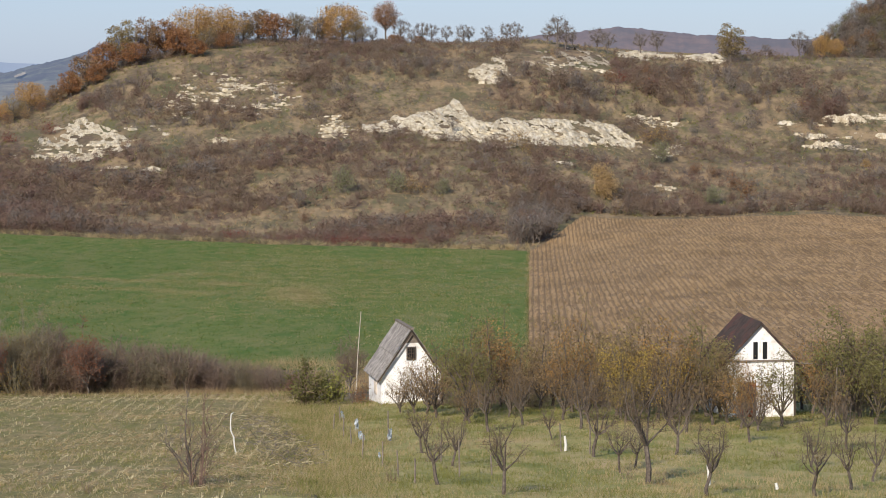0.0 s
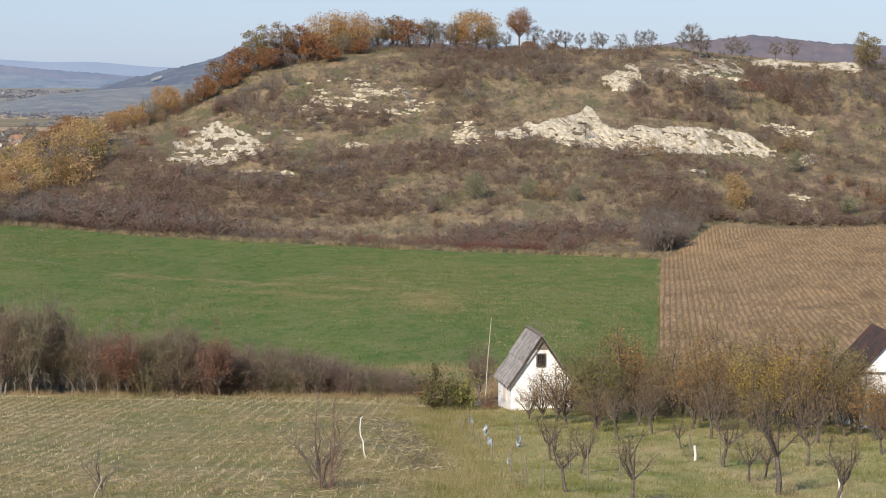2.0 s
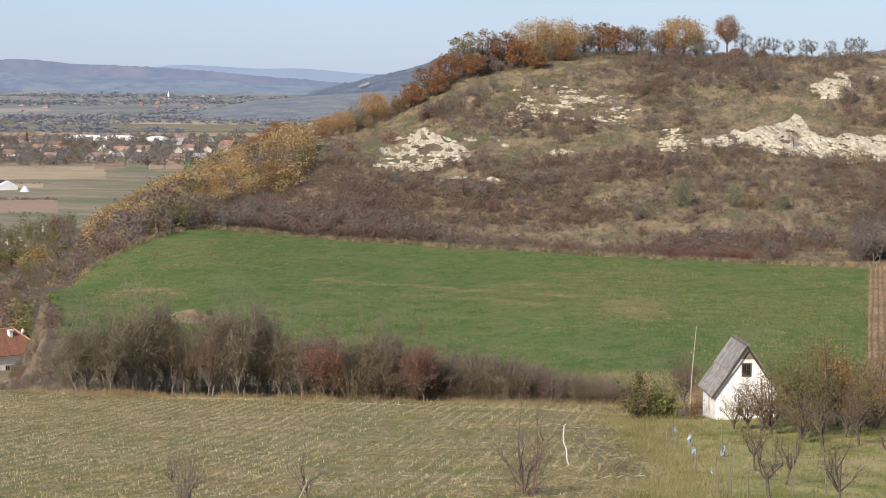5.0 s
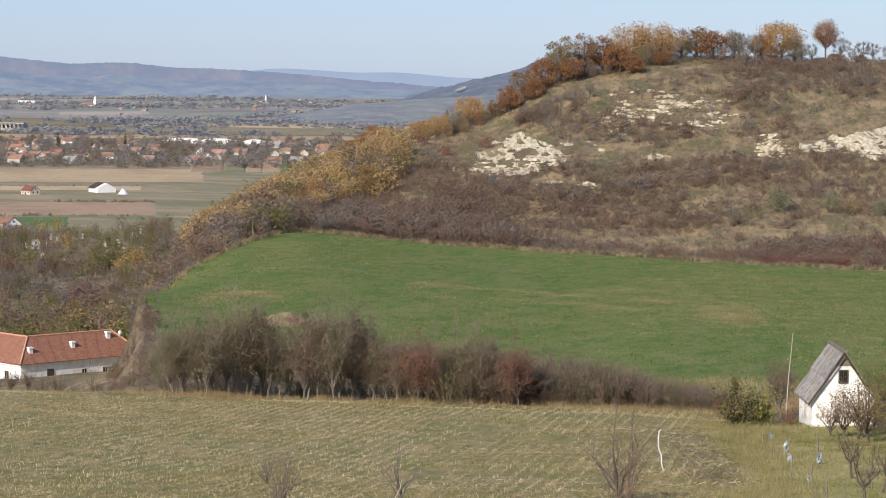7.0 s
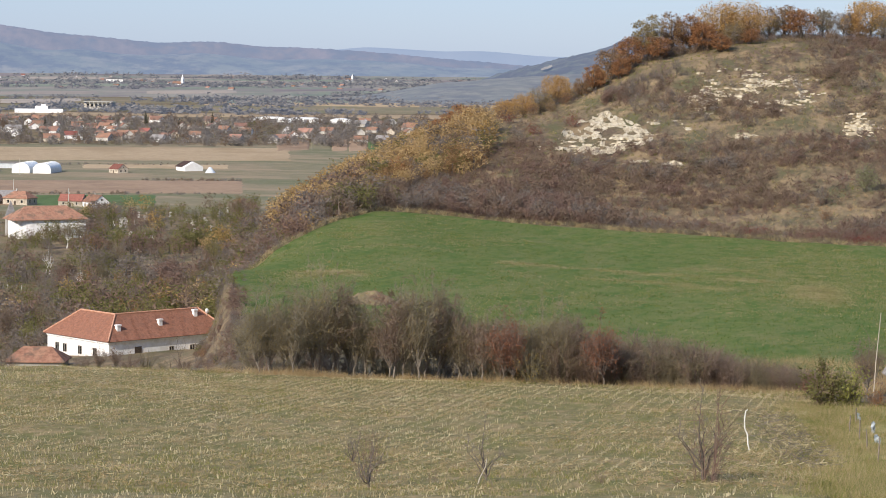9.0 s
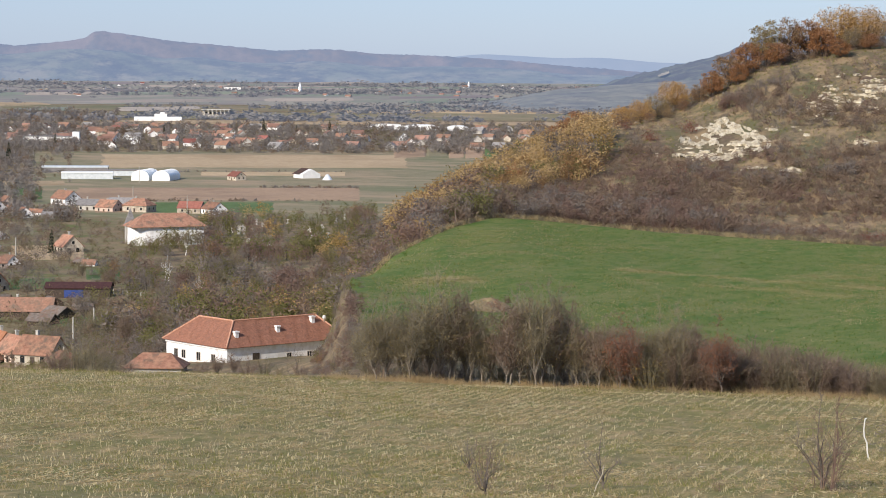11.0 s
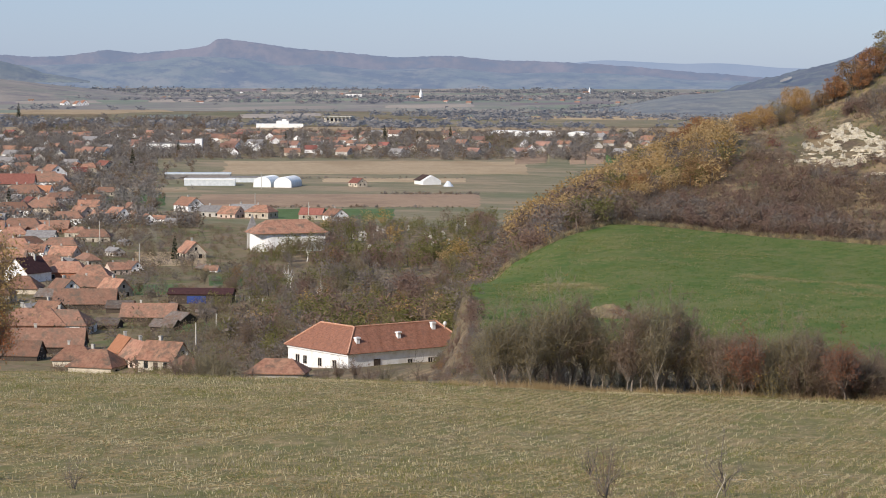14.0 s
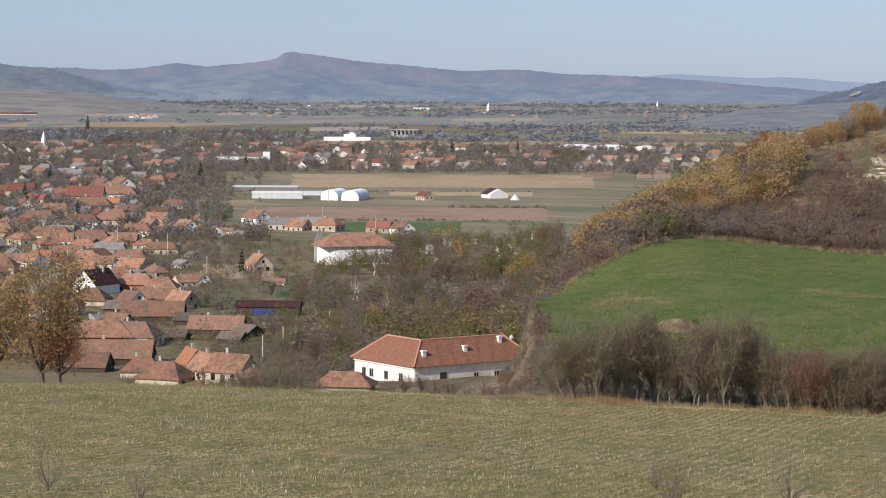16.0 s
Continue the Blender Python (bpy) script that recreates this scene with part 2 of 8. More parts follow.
tagged(new("ploughed_field", soil), "brown harvested field with slanting rows of litter", "field", kind="structure")
sheet("stubble_field", -36, -2.9, curve_of((-36, 70), (-9, 70), (-3, 70)), curve_of((-36, 163), (-10, 161), (-3.2, 152)), 300, 90, 0.17, M_stubble_soil, "harvested maize field with pale stubble rows and weeds",
      lambda x, y: 0.05 * rough(x, y, 1.2, 21), lean=-1.3)
sheet("orchard_lawn", -4.6, 15, curve_of((-4, 60), (15, 60)), curve_of((-4, 152), (15, 146)), 200, 80, 0.12, M_orchard_grass, "mown green orchard grass with yellow patches",
      lambda x, y: 0.05 * rough(x, y, 1.5, 23), category="lawn")

# ---- distant ridges ----
RIDGES = {}


def ridge(name, label, crest, base_d, depth, mat, rugged, seed, foot=-60, wood=0.0):
    """A long hill: crest is (bearing, height above the eye) at the distance base_d."""
    a = np.linspace(crest[0][0], crest[-1][0], 620 if wood else 320)
    top = np.interp(a, *zip(*crest))
    k = np.ones(3) / 3
    top = np.convolve(np.pad(top, 1, mode="edge"), k, "valid")
    v = np.linspace(-1, 1, 36 if wood else 30)
    A, V = np.meshgrid(a, v)
    D = base_d + depth * V
    x, y = D * np.sin(np.radians(A)), D * np.cos(np.radians(A))
    RIDGES[name] = lambda p, q: EYE + foot + (np.interp(p, *zip(*crest)) - foot) * (1 - (np.abs(q - base_d) / depth) ** 1.3)
    z = EYE + foot + (top[None, :] - foot) * (1 - np.abs(V) ** 1.3) + rugged * rough(x, y, base_d / 25, seed, 4) * (1 - np.abs(V)) ** 0.5 + wood * rough(x, y * 0.6, 7.0, seed + 5, 2)
    me = mesh_of(name, np.stack([x, y, z], -1).reshape(-1, 3), grid_faces(*A.shape), [mat], smooth=True)
    return tagged(new(name, me), label, "hills", kind="structure")


# The blue haze over these hills is emission put into their materials.
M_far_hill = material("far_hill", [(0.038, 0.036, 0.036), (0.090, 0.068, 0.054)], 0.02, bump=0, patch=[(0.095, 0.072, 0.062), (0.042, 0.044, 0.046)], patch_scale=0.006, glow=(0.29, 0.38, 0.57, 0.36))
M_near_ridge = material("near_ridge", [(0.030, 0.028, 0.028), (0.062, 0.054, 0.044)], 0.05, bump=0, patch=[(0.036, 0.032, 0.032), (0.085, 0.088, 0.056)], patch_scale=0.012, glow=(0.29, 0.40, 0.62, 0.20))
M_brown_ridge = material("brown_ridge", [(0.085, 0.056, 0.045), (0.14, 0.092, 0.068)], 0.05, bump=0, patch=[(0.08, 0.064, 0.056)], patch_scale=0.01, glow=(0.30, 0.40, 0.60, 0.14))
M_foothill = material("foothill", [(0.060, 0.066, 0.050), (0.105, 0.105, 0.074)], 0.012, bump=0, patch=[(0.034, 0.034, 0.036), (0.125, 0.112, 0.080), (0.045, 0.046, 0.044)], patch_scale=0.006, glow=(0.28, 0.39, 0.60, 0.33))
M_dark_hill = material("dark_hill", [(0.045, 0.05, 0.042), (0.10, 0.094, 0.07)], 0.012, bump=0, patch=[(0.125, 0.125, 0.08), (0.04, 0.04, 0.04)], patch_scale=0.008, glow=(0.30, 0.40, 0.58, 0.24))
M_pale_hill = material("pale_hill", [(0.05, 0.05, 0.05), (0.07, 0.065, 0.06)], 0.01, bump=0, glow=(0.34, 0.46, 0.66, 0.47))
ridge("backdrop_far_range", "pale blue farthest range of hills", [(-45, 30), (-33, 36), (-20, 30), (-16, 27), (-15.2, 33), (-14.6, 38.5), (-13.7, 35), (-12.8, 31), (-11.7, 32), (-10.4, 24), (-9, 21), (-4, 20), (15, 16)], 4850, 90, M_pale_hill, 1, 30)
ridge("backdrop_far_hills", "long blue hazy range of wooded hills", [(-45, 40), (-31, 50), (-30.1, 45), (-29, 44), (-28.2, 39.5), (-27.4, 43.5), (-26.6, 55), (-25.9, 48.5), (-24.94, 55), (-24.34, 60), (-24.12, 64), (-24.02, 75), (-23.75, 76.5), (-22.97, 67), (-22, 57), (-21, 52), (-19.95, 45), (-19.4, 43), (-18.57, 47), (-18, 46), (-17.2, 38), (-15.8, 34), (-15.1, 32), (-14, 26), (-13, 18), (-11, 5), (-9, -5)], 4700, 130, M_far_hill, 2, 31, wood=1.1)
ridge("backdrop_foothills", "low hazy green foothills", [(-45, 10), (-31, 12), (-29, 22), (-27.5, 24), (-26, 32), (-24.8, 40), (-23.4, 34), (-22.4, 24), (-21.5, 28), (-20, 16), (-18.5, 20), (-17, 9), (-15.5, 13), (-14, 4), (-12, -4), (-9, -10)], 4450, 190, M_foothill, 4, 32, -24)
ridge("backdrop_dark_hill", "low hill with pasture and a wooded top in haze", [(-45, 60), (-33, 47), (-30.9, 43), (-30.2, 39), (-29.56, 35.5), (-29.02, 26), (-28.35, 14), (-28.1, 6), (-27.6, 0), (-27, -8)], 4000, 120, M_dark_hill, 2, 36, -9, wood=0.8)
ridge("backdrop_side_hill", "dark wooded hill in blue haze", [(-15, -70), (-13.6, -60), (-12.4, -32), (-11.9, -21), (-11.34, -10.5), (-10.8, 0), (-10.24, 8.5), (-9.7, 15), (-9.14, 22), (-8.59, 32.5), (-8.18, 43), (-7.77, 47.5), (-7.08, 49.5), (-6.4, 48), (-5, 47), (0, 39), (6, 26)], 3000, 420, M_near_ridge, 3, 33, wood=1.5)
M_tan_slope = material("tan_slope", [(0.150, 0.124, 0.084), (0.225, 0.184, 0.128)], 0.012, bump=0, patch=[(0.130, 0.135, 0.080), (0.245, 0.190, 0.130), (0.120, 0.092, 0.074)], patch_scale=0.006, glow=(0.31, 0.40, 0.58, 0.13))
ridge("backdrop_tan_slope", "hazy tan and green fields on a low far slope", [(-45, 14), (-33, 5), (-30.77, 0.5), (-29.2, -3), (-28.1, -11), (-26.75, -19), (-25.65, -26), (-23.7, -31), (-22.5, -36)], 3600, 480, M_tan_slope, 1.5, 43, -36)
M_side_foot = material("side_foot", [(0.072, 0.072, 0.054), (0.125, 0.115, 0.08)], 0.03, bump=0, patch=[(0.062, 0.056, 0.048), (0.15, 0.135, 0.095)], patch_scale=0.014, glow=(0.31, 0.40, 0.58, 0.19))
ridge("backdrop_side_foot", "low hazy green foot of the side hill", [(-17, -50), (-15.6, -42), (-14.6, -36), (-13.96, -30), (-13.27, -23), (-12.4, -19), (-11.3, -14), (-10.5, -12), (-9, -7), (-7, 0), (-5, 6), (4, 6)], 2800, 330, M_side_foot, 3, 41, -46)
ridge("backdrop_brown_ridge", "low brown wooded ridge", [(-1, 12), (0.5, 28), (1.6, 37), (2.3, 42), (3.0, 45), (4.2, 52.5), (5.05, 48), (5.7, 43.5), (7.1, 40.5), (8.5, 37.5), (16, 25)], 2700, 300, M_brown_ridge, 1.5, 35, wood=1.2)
M_wood_floor = material("wood_floor", [(0.045, 0.042, 0.036), (0.08, 0.07, 0.055)], 0.1, bump=0.4)
ridge("wooded_hill", "steep dark wooded hill", [(8.2, -20), (8.5, -4), (8.85, 10), (9.25, 21), (9.8, 34), (10.2, 43), (10.7, 54), (12, 70), (20, 85)], 1500, 150, M_wood_floor, 3, 37)


# ---- building helpers ----
def link(bm, name, mats, parent=None, label=""):
    me = bpy.data.meshes.new(name)
    bm.to_mesh(me)
    bm.free()
    for m in (mats if isinstance(mats, (list, tuple)) else [mats]):
        me.materials.append(m)
    ob = new(name, me)
    ob.parent = parent
    if label:
        tagged(ob, label)
    return ob


part = lambda name, bm, mats, parent, label="": link(bm, name, mats, parent, label)


def box(bm, x0, x1, y0, y1, z0, z1):
    v = [bm.verts.new(p) for p in ((x0, y0, z0), (x1, y0, z0), (x1, y1, z0), (x0, y1, z0), (x0, y0, z1), (x1, y0, z1), (x1, y1, z1), (x0, y1, z1))]
    for f in ((3, 2, 1, 0), (4, 5, 6, 7), (0, 1, 5, 4), (1, 2, 6, 5), (2, 3, 7, 6), (3, 0, 4, 7)):
        bm.faces.new([v[i] for i in f])
    return v


def prism(bm, outline, y0, y1):
    """A solid with the outline (x, z), counter-clockwise seen from the front, from y0 back to y1."""
    n = len(outline)
    f = [bm.verts.new((x, y0, z)) for x, z in outline]
    b = [bm.verts.new((x, y1, z)) for x, z in outline]
    bm.faces.new(f)
    bm.faces.new(b[::-1])
    for i in range(n):
        j = (i + 1) % n
        bm.faces.new((f[j], f[i], b[i], b[j]))


def empty(name, m, label, category, group=""):
    ob = new(name)
    ob.empty_display_size = 0.3
    ob.matrix_world = m
    return tagged(ob, label, category, group)

# ---- vegetation: materials ----
def leafage(name, c0, c1, spread=0.11, through_light=0.45):
    """Thin growth: part of the light passes through it."""
    m = material(name, [c0, c1], 0.35, rough=0.8, bump=0, island=spread)
    n, l = m.node_tree.nodes, m.node_tree.links
    b = n["Principled BSDF"]
    t, mix = n.new("ShaderNodeBsdfTranslucent"), n.new("ShaderNodeMixShader")
    l.new(b.inputs["Base Color"].links[0].from_socket, t.inputs["Color"])
    mix.inputs["Fac"].default_value = through_light
    l.new(b.outputs[0], mix.inputs[1])
    l.new(t.outputs[0], mix.inputs[2])
    l.new(mix.outputs[0], n["Material Output"].inputs["Surface"])
    return m


M_bark = material("bark", [(0.09, 0.07, 0.055), (0.19, 0.16, 0.13)], 9.0, bump=0.4)
M_orchard_bark = material("orchard_bark", [(0.060, 0.048, 0.038), (0.155, 0.128, 0.104)], 9.0, bump=0.4)
M_twig_grey = leafage("twig_grey", (0.188, 0.158, 0.130), (0.269, 0.227, 0.188), 0.08)
M_twig_brown = leafage("twig_brown", (0.181, 0.128, 0.090), (0.271, 0.199, 0.144), 0.08)
M_twig_plum = leafage("twig_plum", (0.184, 0.120, 0.092), (0.268, 0.180, 0.138), 0.08)
M_twig_olive = leafage("twig_olive", (0.175, 0.148, 0.092), (0.275, 0.236, 0.152), 0.2, 0.45)
M_twig_pale = leafage("twig_pale", (0.225, 0.192, 0.125), (0.335, 0.290, 0.195), 0.12, 0.5)
M_twig_orchard = leafage("twig_orchard", (0.125, 0.092, 0.064), (0.205, 0.155, 0.112), 0.2, 0.4)
M_twig_hedge = leafage("twig_hedge", (0.190, 0.136, 0.102), (0.280, 0.208, 0.158), 0.2, 0.45)
M_leaf_russet = leafage("leaf_russet", (0.25, 0.098, 0.052), (0.35, 0.155, 0.085))
M_whitewashed_bark = material("limewashed_bark", [(0.55, 0.53, 0.48), (0.72, 0.70, 0.65)], 8.0, bump=0.3)
M_pale_bark = material("pale_bark", [(0.13, 0.11, 0.088), (0.24, 0.21, 0.17)], 7.0, bump=0.4)
M_leaf_red = leafage("leaf_red", (0.195, 0.036, 0.026), (0.290, 0.080, 0.052))
M_leaf_rust = leafage("leaf_rust", (0.285, 0.138, 0.060), (0.395, 0.210, 0.098))
M_leaf_ochre = leafage("leaf_ochre", (0.335, 0.218, 0.076), (0.485, 0.332, 0.135))
M_leaf_umber = leafage("leaf_umber", (0.230, 0.174, 0.073), (0.347, 0.269, 0.123))
M_leaf_tan = leafage("leaf_tan", (0.215, 0.145, 0.07), (0.31, 0.215, 0.11))
M_leaf_yellow = leafage("leaf_yellow", (0.36, 0.25, 0.055), (0.48, 0.35, 0.10))
M_leaf_gold = leafage("leaf_gold", (0.409, 0.284, 0.125), (0.554, 0.396, 0.198))
M_leaf_apple = leafage("leaf_apple", (0.235, 0.180, 0.068), (0.345, 0.265, 0.110))
M_leaf_pear = leafage("leaf_pear", (0.165, 0.155, 0.052), (0.275, 0.248, 0.095))
M_leaf_lime = leafage("leaf_lime", (0.22, 0.225, 0.055), (0.36, 0.35, 0.11))
M_leaf_walnut = leafage("leaf_walnut", (0.30, 0.208, 0.082), (0.44, 0.312, 0.132))
M_leaf_ember = leafage("leaf_ember", (0.36, 0.130, 0.050), (0.52, 0.215, 0.090))
M_leaf_oak = leafage("leaf_oak", (0.41, 0.248, 0.086), (0.56, 0.352, 0.134))
M_leaf_olive = leafage("leaf_olive", (0.13, 0.125, 0.042), (0.23, 0.21, 0.08))
M_leaf_green = leafage("leaf_green", (0.215, 0.222, 0.108), (0.325, 0.325, 0.170))
M_leaf_brown = leafage("leaf_brown", (0.228, 0.132, 0.060), (0.348, 0.216, 0.102))
M_leaf_orange = leafage("leaf_orange", (0.30, 0.165, 0.055), (0.43, 0.26, 0.10))
M_needle = leafage("needle", (0.016, 0.028, 0.014), (0.035, 0.05, 0.024))
M_plastic = material("thin_plastic", [(0.24, 0.28, 0.31), (0.38, 0.42, 0.45)], 6.0, rough=0.45, bump=0.3)
M_straw = leafage("straw", (0.38, 0.31, 0.165), (0.66, 0.57, 0.36))
M_dry_grass = leafage("dry_grass", (0.34, 0.26, 0.13), (0.50, 0.40, 0.22))
M_reed = leafage("reed", (0.34, 0.22, 0.115), (0.50, 0.35, 0.20))
M_weed = leafage("weed", (0.17, 0.178, 0.045), (0.28, 0.262, 0.09))



# ---- vegetation: forms ----
def unit(v):
    return v / np.maximum(np.linalg.norm(v, axis=-1, keepdims=True), 1e-9)


def blades(base, tip, width):
    """Thin pointed slips from base to tip."""
    side = unit(np.cross(tip - base, rng.normal(size=base.shape))) * np.reshape(width, (-1, 1)) / 2
    v = np.stack([base - side, base + side, tip], 1).reshape(-1, 3)
    return v, np.arange(len(v)).reshape(-1, 3)


def slips(base, tip, width):
    """Stalks that keep their width."""
    side = unit(np.cross(tip - base, rng.normal(size=base.shape))) * np.reshape(width, (-1, 1)) / 2
    v = np.stack([base - side, base + side, tip + side, tip - side], 1).reshape(-1, 3)
    i = np.arange(len(base))[:, None] * 4
    return v, np.concatenate([i + [0, 1, 2], i + [0, 2, 3]], 0)


def leaf_set(c, size):
    """Small pointed leaves, each two triangles folded a little."""
    n = len(c)
    u = unit(rng.normal(size=(n, 3)))
    w = unit(np.cross(u, rng.normal(size=(n, 3))))
    s = size * rng.uniform(0.7, 1.3, (n, 1))
    v = np.stack([c - u * s, c + w * s * 0.55, c + u * s, c - w * s * 0.55 + np.cross(u, w) * s * 0.2], 1).reshape(-1, 3)
    i = np.arange(n)[:, None] * 4
    return v, np.concatenate([i + [0, 1, 2], i + [0, 2, 3]], 0)


def tube(pts, radii, sides=5):
    pts = np.asarray(pts, float)
    t = unit(np.gradient(pts, axis=0))
    u = unit(np.cross(t, np.array([0.31, 0.87, 0.12])))
    w = np.cross(t, u)
    k = np.arange(sides) * 2 * math.pi / sides
    v = pts[:, None] + np.reshape(radii, (-1, 1, 1)) * (u[:, None] * np.cos(k)[None, :, None] + w[:, None] * np.sin(k)[None, :, None])
    f = []
    for i in range(len(pts) - 1):
        for j in range(sides):
            a, b = i * sides + j, i * sides + (j + 1) % sides
            f += [(a, b, b + sides), (a, b + sides, a + sides)]
    return v.reshape(-1, 3), np.array(f)


def joined(pieces):
    """One pair of arrays from several."""
    pieces = [p for p in pieces if p is not None and len(p[0])]
    if not pieces:
        return np.zeros((0, 3)), np.zeros((0, 3), int)
    n = np.cumsum([0] + [len(p[0]) for p in pieces])
    return np.concatenate([p[0] for p in pieces]), np.concatenate([p[1] + k for p, k in zip(pieces, n)])


def shrub(stems=10, twigs=80, leaf=40, leaf_size=0.05, wide=0.5, twig_w=0.02, flat=0.55):
    """A bush one metre high: stems fanning out of the ground, twigs, leaves. Returns (twigs, leaves)."""
    az, out = rng.uniform(0, 2 * math.pi, stems), rng.uniform(0.1, 1, stems) ** 0.6 * wide
    base = np.stack([np.cos(az) * 0.15 * wide, np.sin(az) * 0.15 * wide, np.full(stems, -0.06)], 1)
    tip = np.stack([np.cos(az) * out, np.sin(az) * out, rng.uniform(flat, 1, stems) * (1 - 0.35 * (out / wide) ** 2)], 1)
    i, f = rng.integers(0, stems, twigs), rng.uniform(0.15, 0.95, (twigs, 1))
    p = base[i] * (1 - f) + tip[i] * f
    q = p + (unit(rng.normal(size=(twigs, 3)) + [0, 0, 0.7]) + 0.7 * unit(p * [1, 1, 0.2])) * rng.uniform(0.10, 0.24, (twigs, 1))
    wood = joined([blades(base, tip, np.full(stems, twig_w * 1.8)), blades(p, q, np.full(twigs, twig_w))])
    if not leaf:
        return wood, (np.zeros((0, 3)), np.zeros((0, 3), int))
    j, g = rng.integers(0, twigs, leaf), rng.uniform(0.2, 1.1, (leaf, 1))
    return wood, leaf_set(p[j] * (1 - g) + q[j] * g + rng.normal(size=(leaf, 3)) * 0.03, leaf_size)


def fuzz(n=90, wide=0.5, size=0.055, lumps=6, stems=4, leaf=0, leaf_size=0.03, twig_w=0.05, low=0.0):
    """A soft bush one metre high: short fine sprays gathered in a few uneven lumps over thin stems. Returns (twigs, leaves)."""
    az, el = rng.uniform(0, 2 * math.pi, lumps), rng.uniform(0.1, 1.35, lumps)
    far = rng.uniform(0.35, 0.62, lumps)
    mid = np.stack([np.cos(az) * np.cos(el) * wide * far, np.sin(az) * np.cos(el) * wide * far, 0.12 + low + np.sin(el) * far], 1)
    r = rng.uniform(0.22, 0.40, lumps)
    k = rng.choice(lumps, n, p=r ** 2 / (r ** 2).sum())
    out = unit(rng.normal(size=(n, 3)))
    c = mid[k] + out * (rng.random(n) ** 0.4 * r[k])[:, None] * [wide * 1.7, wide * 1.7, 0.95]
    c[:, 2] = np.abs(c[:, 2] - low) + low
    d = unit(out * 0.6 + [0, 0, 0.5] + rng.normal(size=c.shape) * 0.7)
    ln = rng.uniform(0.6, 1.5, (n, 1)) * size
    i = rng.integers(0, n, stems)
    base = rng.normal(size=(stems, 3)) * [0.1 * wide, 0.1 * wide, 0] - [0, 0, 0.06]
    wood = joined([blades(base, c[i], np.full(stems, 0.03)), blades(c - d * ln, c + d * ln, twig_w * rng.uniform(0.7, 1.3, n))])
    if not leaf:
        return wood, (np.zeros((0, 3)), np.zeros((0, 3), int))
    j = rng.integers(0, n, leaf)
    return wood, leaf_set(c[j] + rng.normal(size=(leaf, 3)) * 0.04, leaf_size)


def clump_tree(h=9.0, trunk=1.6, spread=4.2, clumps=26, twigs=9, leaf=1500, leaf_size=0.22, r=0.2, twig_w=0.05, round_=1.0):
    """A broad tree in metres whose round crown is made of many leaf clumps with gaps. Returns (trunk and limbs, twigs, leaves)."""
    mid, tall = trunk + (h - trunk) * 0.5, (h - trunk) * 0.5
    path = np.array([[0, 0, -0.3], [rng.normal() * 0.1, rng.normal() * 0.1, trunk], [rng.normal() * 0.25, rng.normal() * 0.25, mid], [rng.normal() * 0.3, rng.normal() * 0.3, mid + tall * 0.7]])
    wood = [tube(path, [r * 1.25, r, r * 0.6, r * 0.15], 6)]
    cs, rs = [], []
    for i in range(clumps):
        zf = 1 - 2 * (i + 0.5) / clumps
        az = i * 2.399 + rng.uniform(-0.35, 0.35)
        k = rng.uniform(0.45, 0.76)
        w = math.sqrt(1 - zf * zf) ** 0.8
        c = np.array([math.cos(az) * w * spread * k, math.sin(az) * w * spread * k, mid + zf * tall * k * (1 if zf > 0 else 0.85)])
        f = rng.uniform(0.0, 0.7)
        start = path[1] * (1 - f) + path[2] * f
        bow = start * 0.45 + c * 0.55 + np.array([0, 0, -0.05 * h]) + rng.normal(size=3) * 0.02 * h
        wood.append(tube([start, bow, c], [r * 0.34, r * 0.22, r * 0.06], 3))
        cs.append(c)
        rs.append(rng.uniform(0.27, 0.40) * spread)
    cs, rs = np.array(cs), np.array(rs)
    i = np.repeat(np.arange(clumps), twigs)
    p = cs[i] + rng.normal(size=(len(i), 3)) * 0.15 * rs[i][:, None]
    tw = blades(p, p + unit(rng.normal(size=(len(i), 3)) + [0, 0, 0.4]) * rs[i][:, None] * rng.uniform(0.7, 1.35, (len(i), 1)), np.full(len(i), twig_w))
    if not leaf:
        return joined(wood), tw, (np.zeros((0, 3)), np.zeros((0, 3), int))
    j = rng.choice(clumps, leaf, p=rs ** 2 / (rs ** 2).sum())
    q = unit(rng.normal(size=(leaf, 3))) * (rng.random((leaf, 1)) ** 0.5) * rs[j][:, None] * [1.1, 1.1, 0.85]
    return joined(wood), tw, leaf_set(cs[j] + q, leaf_size)


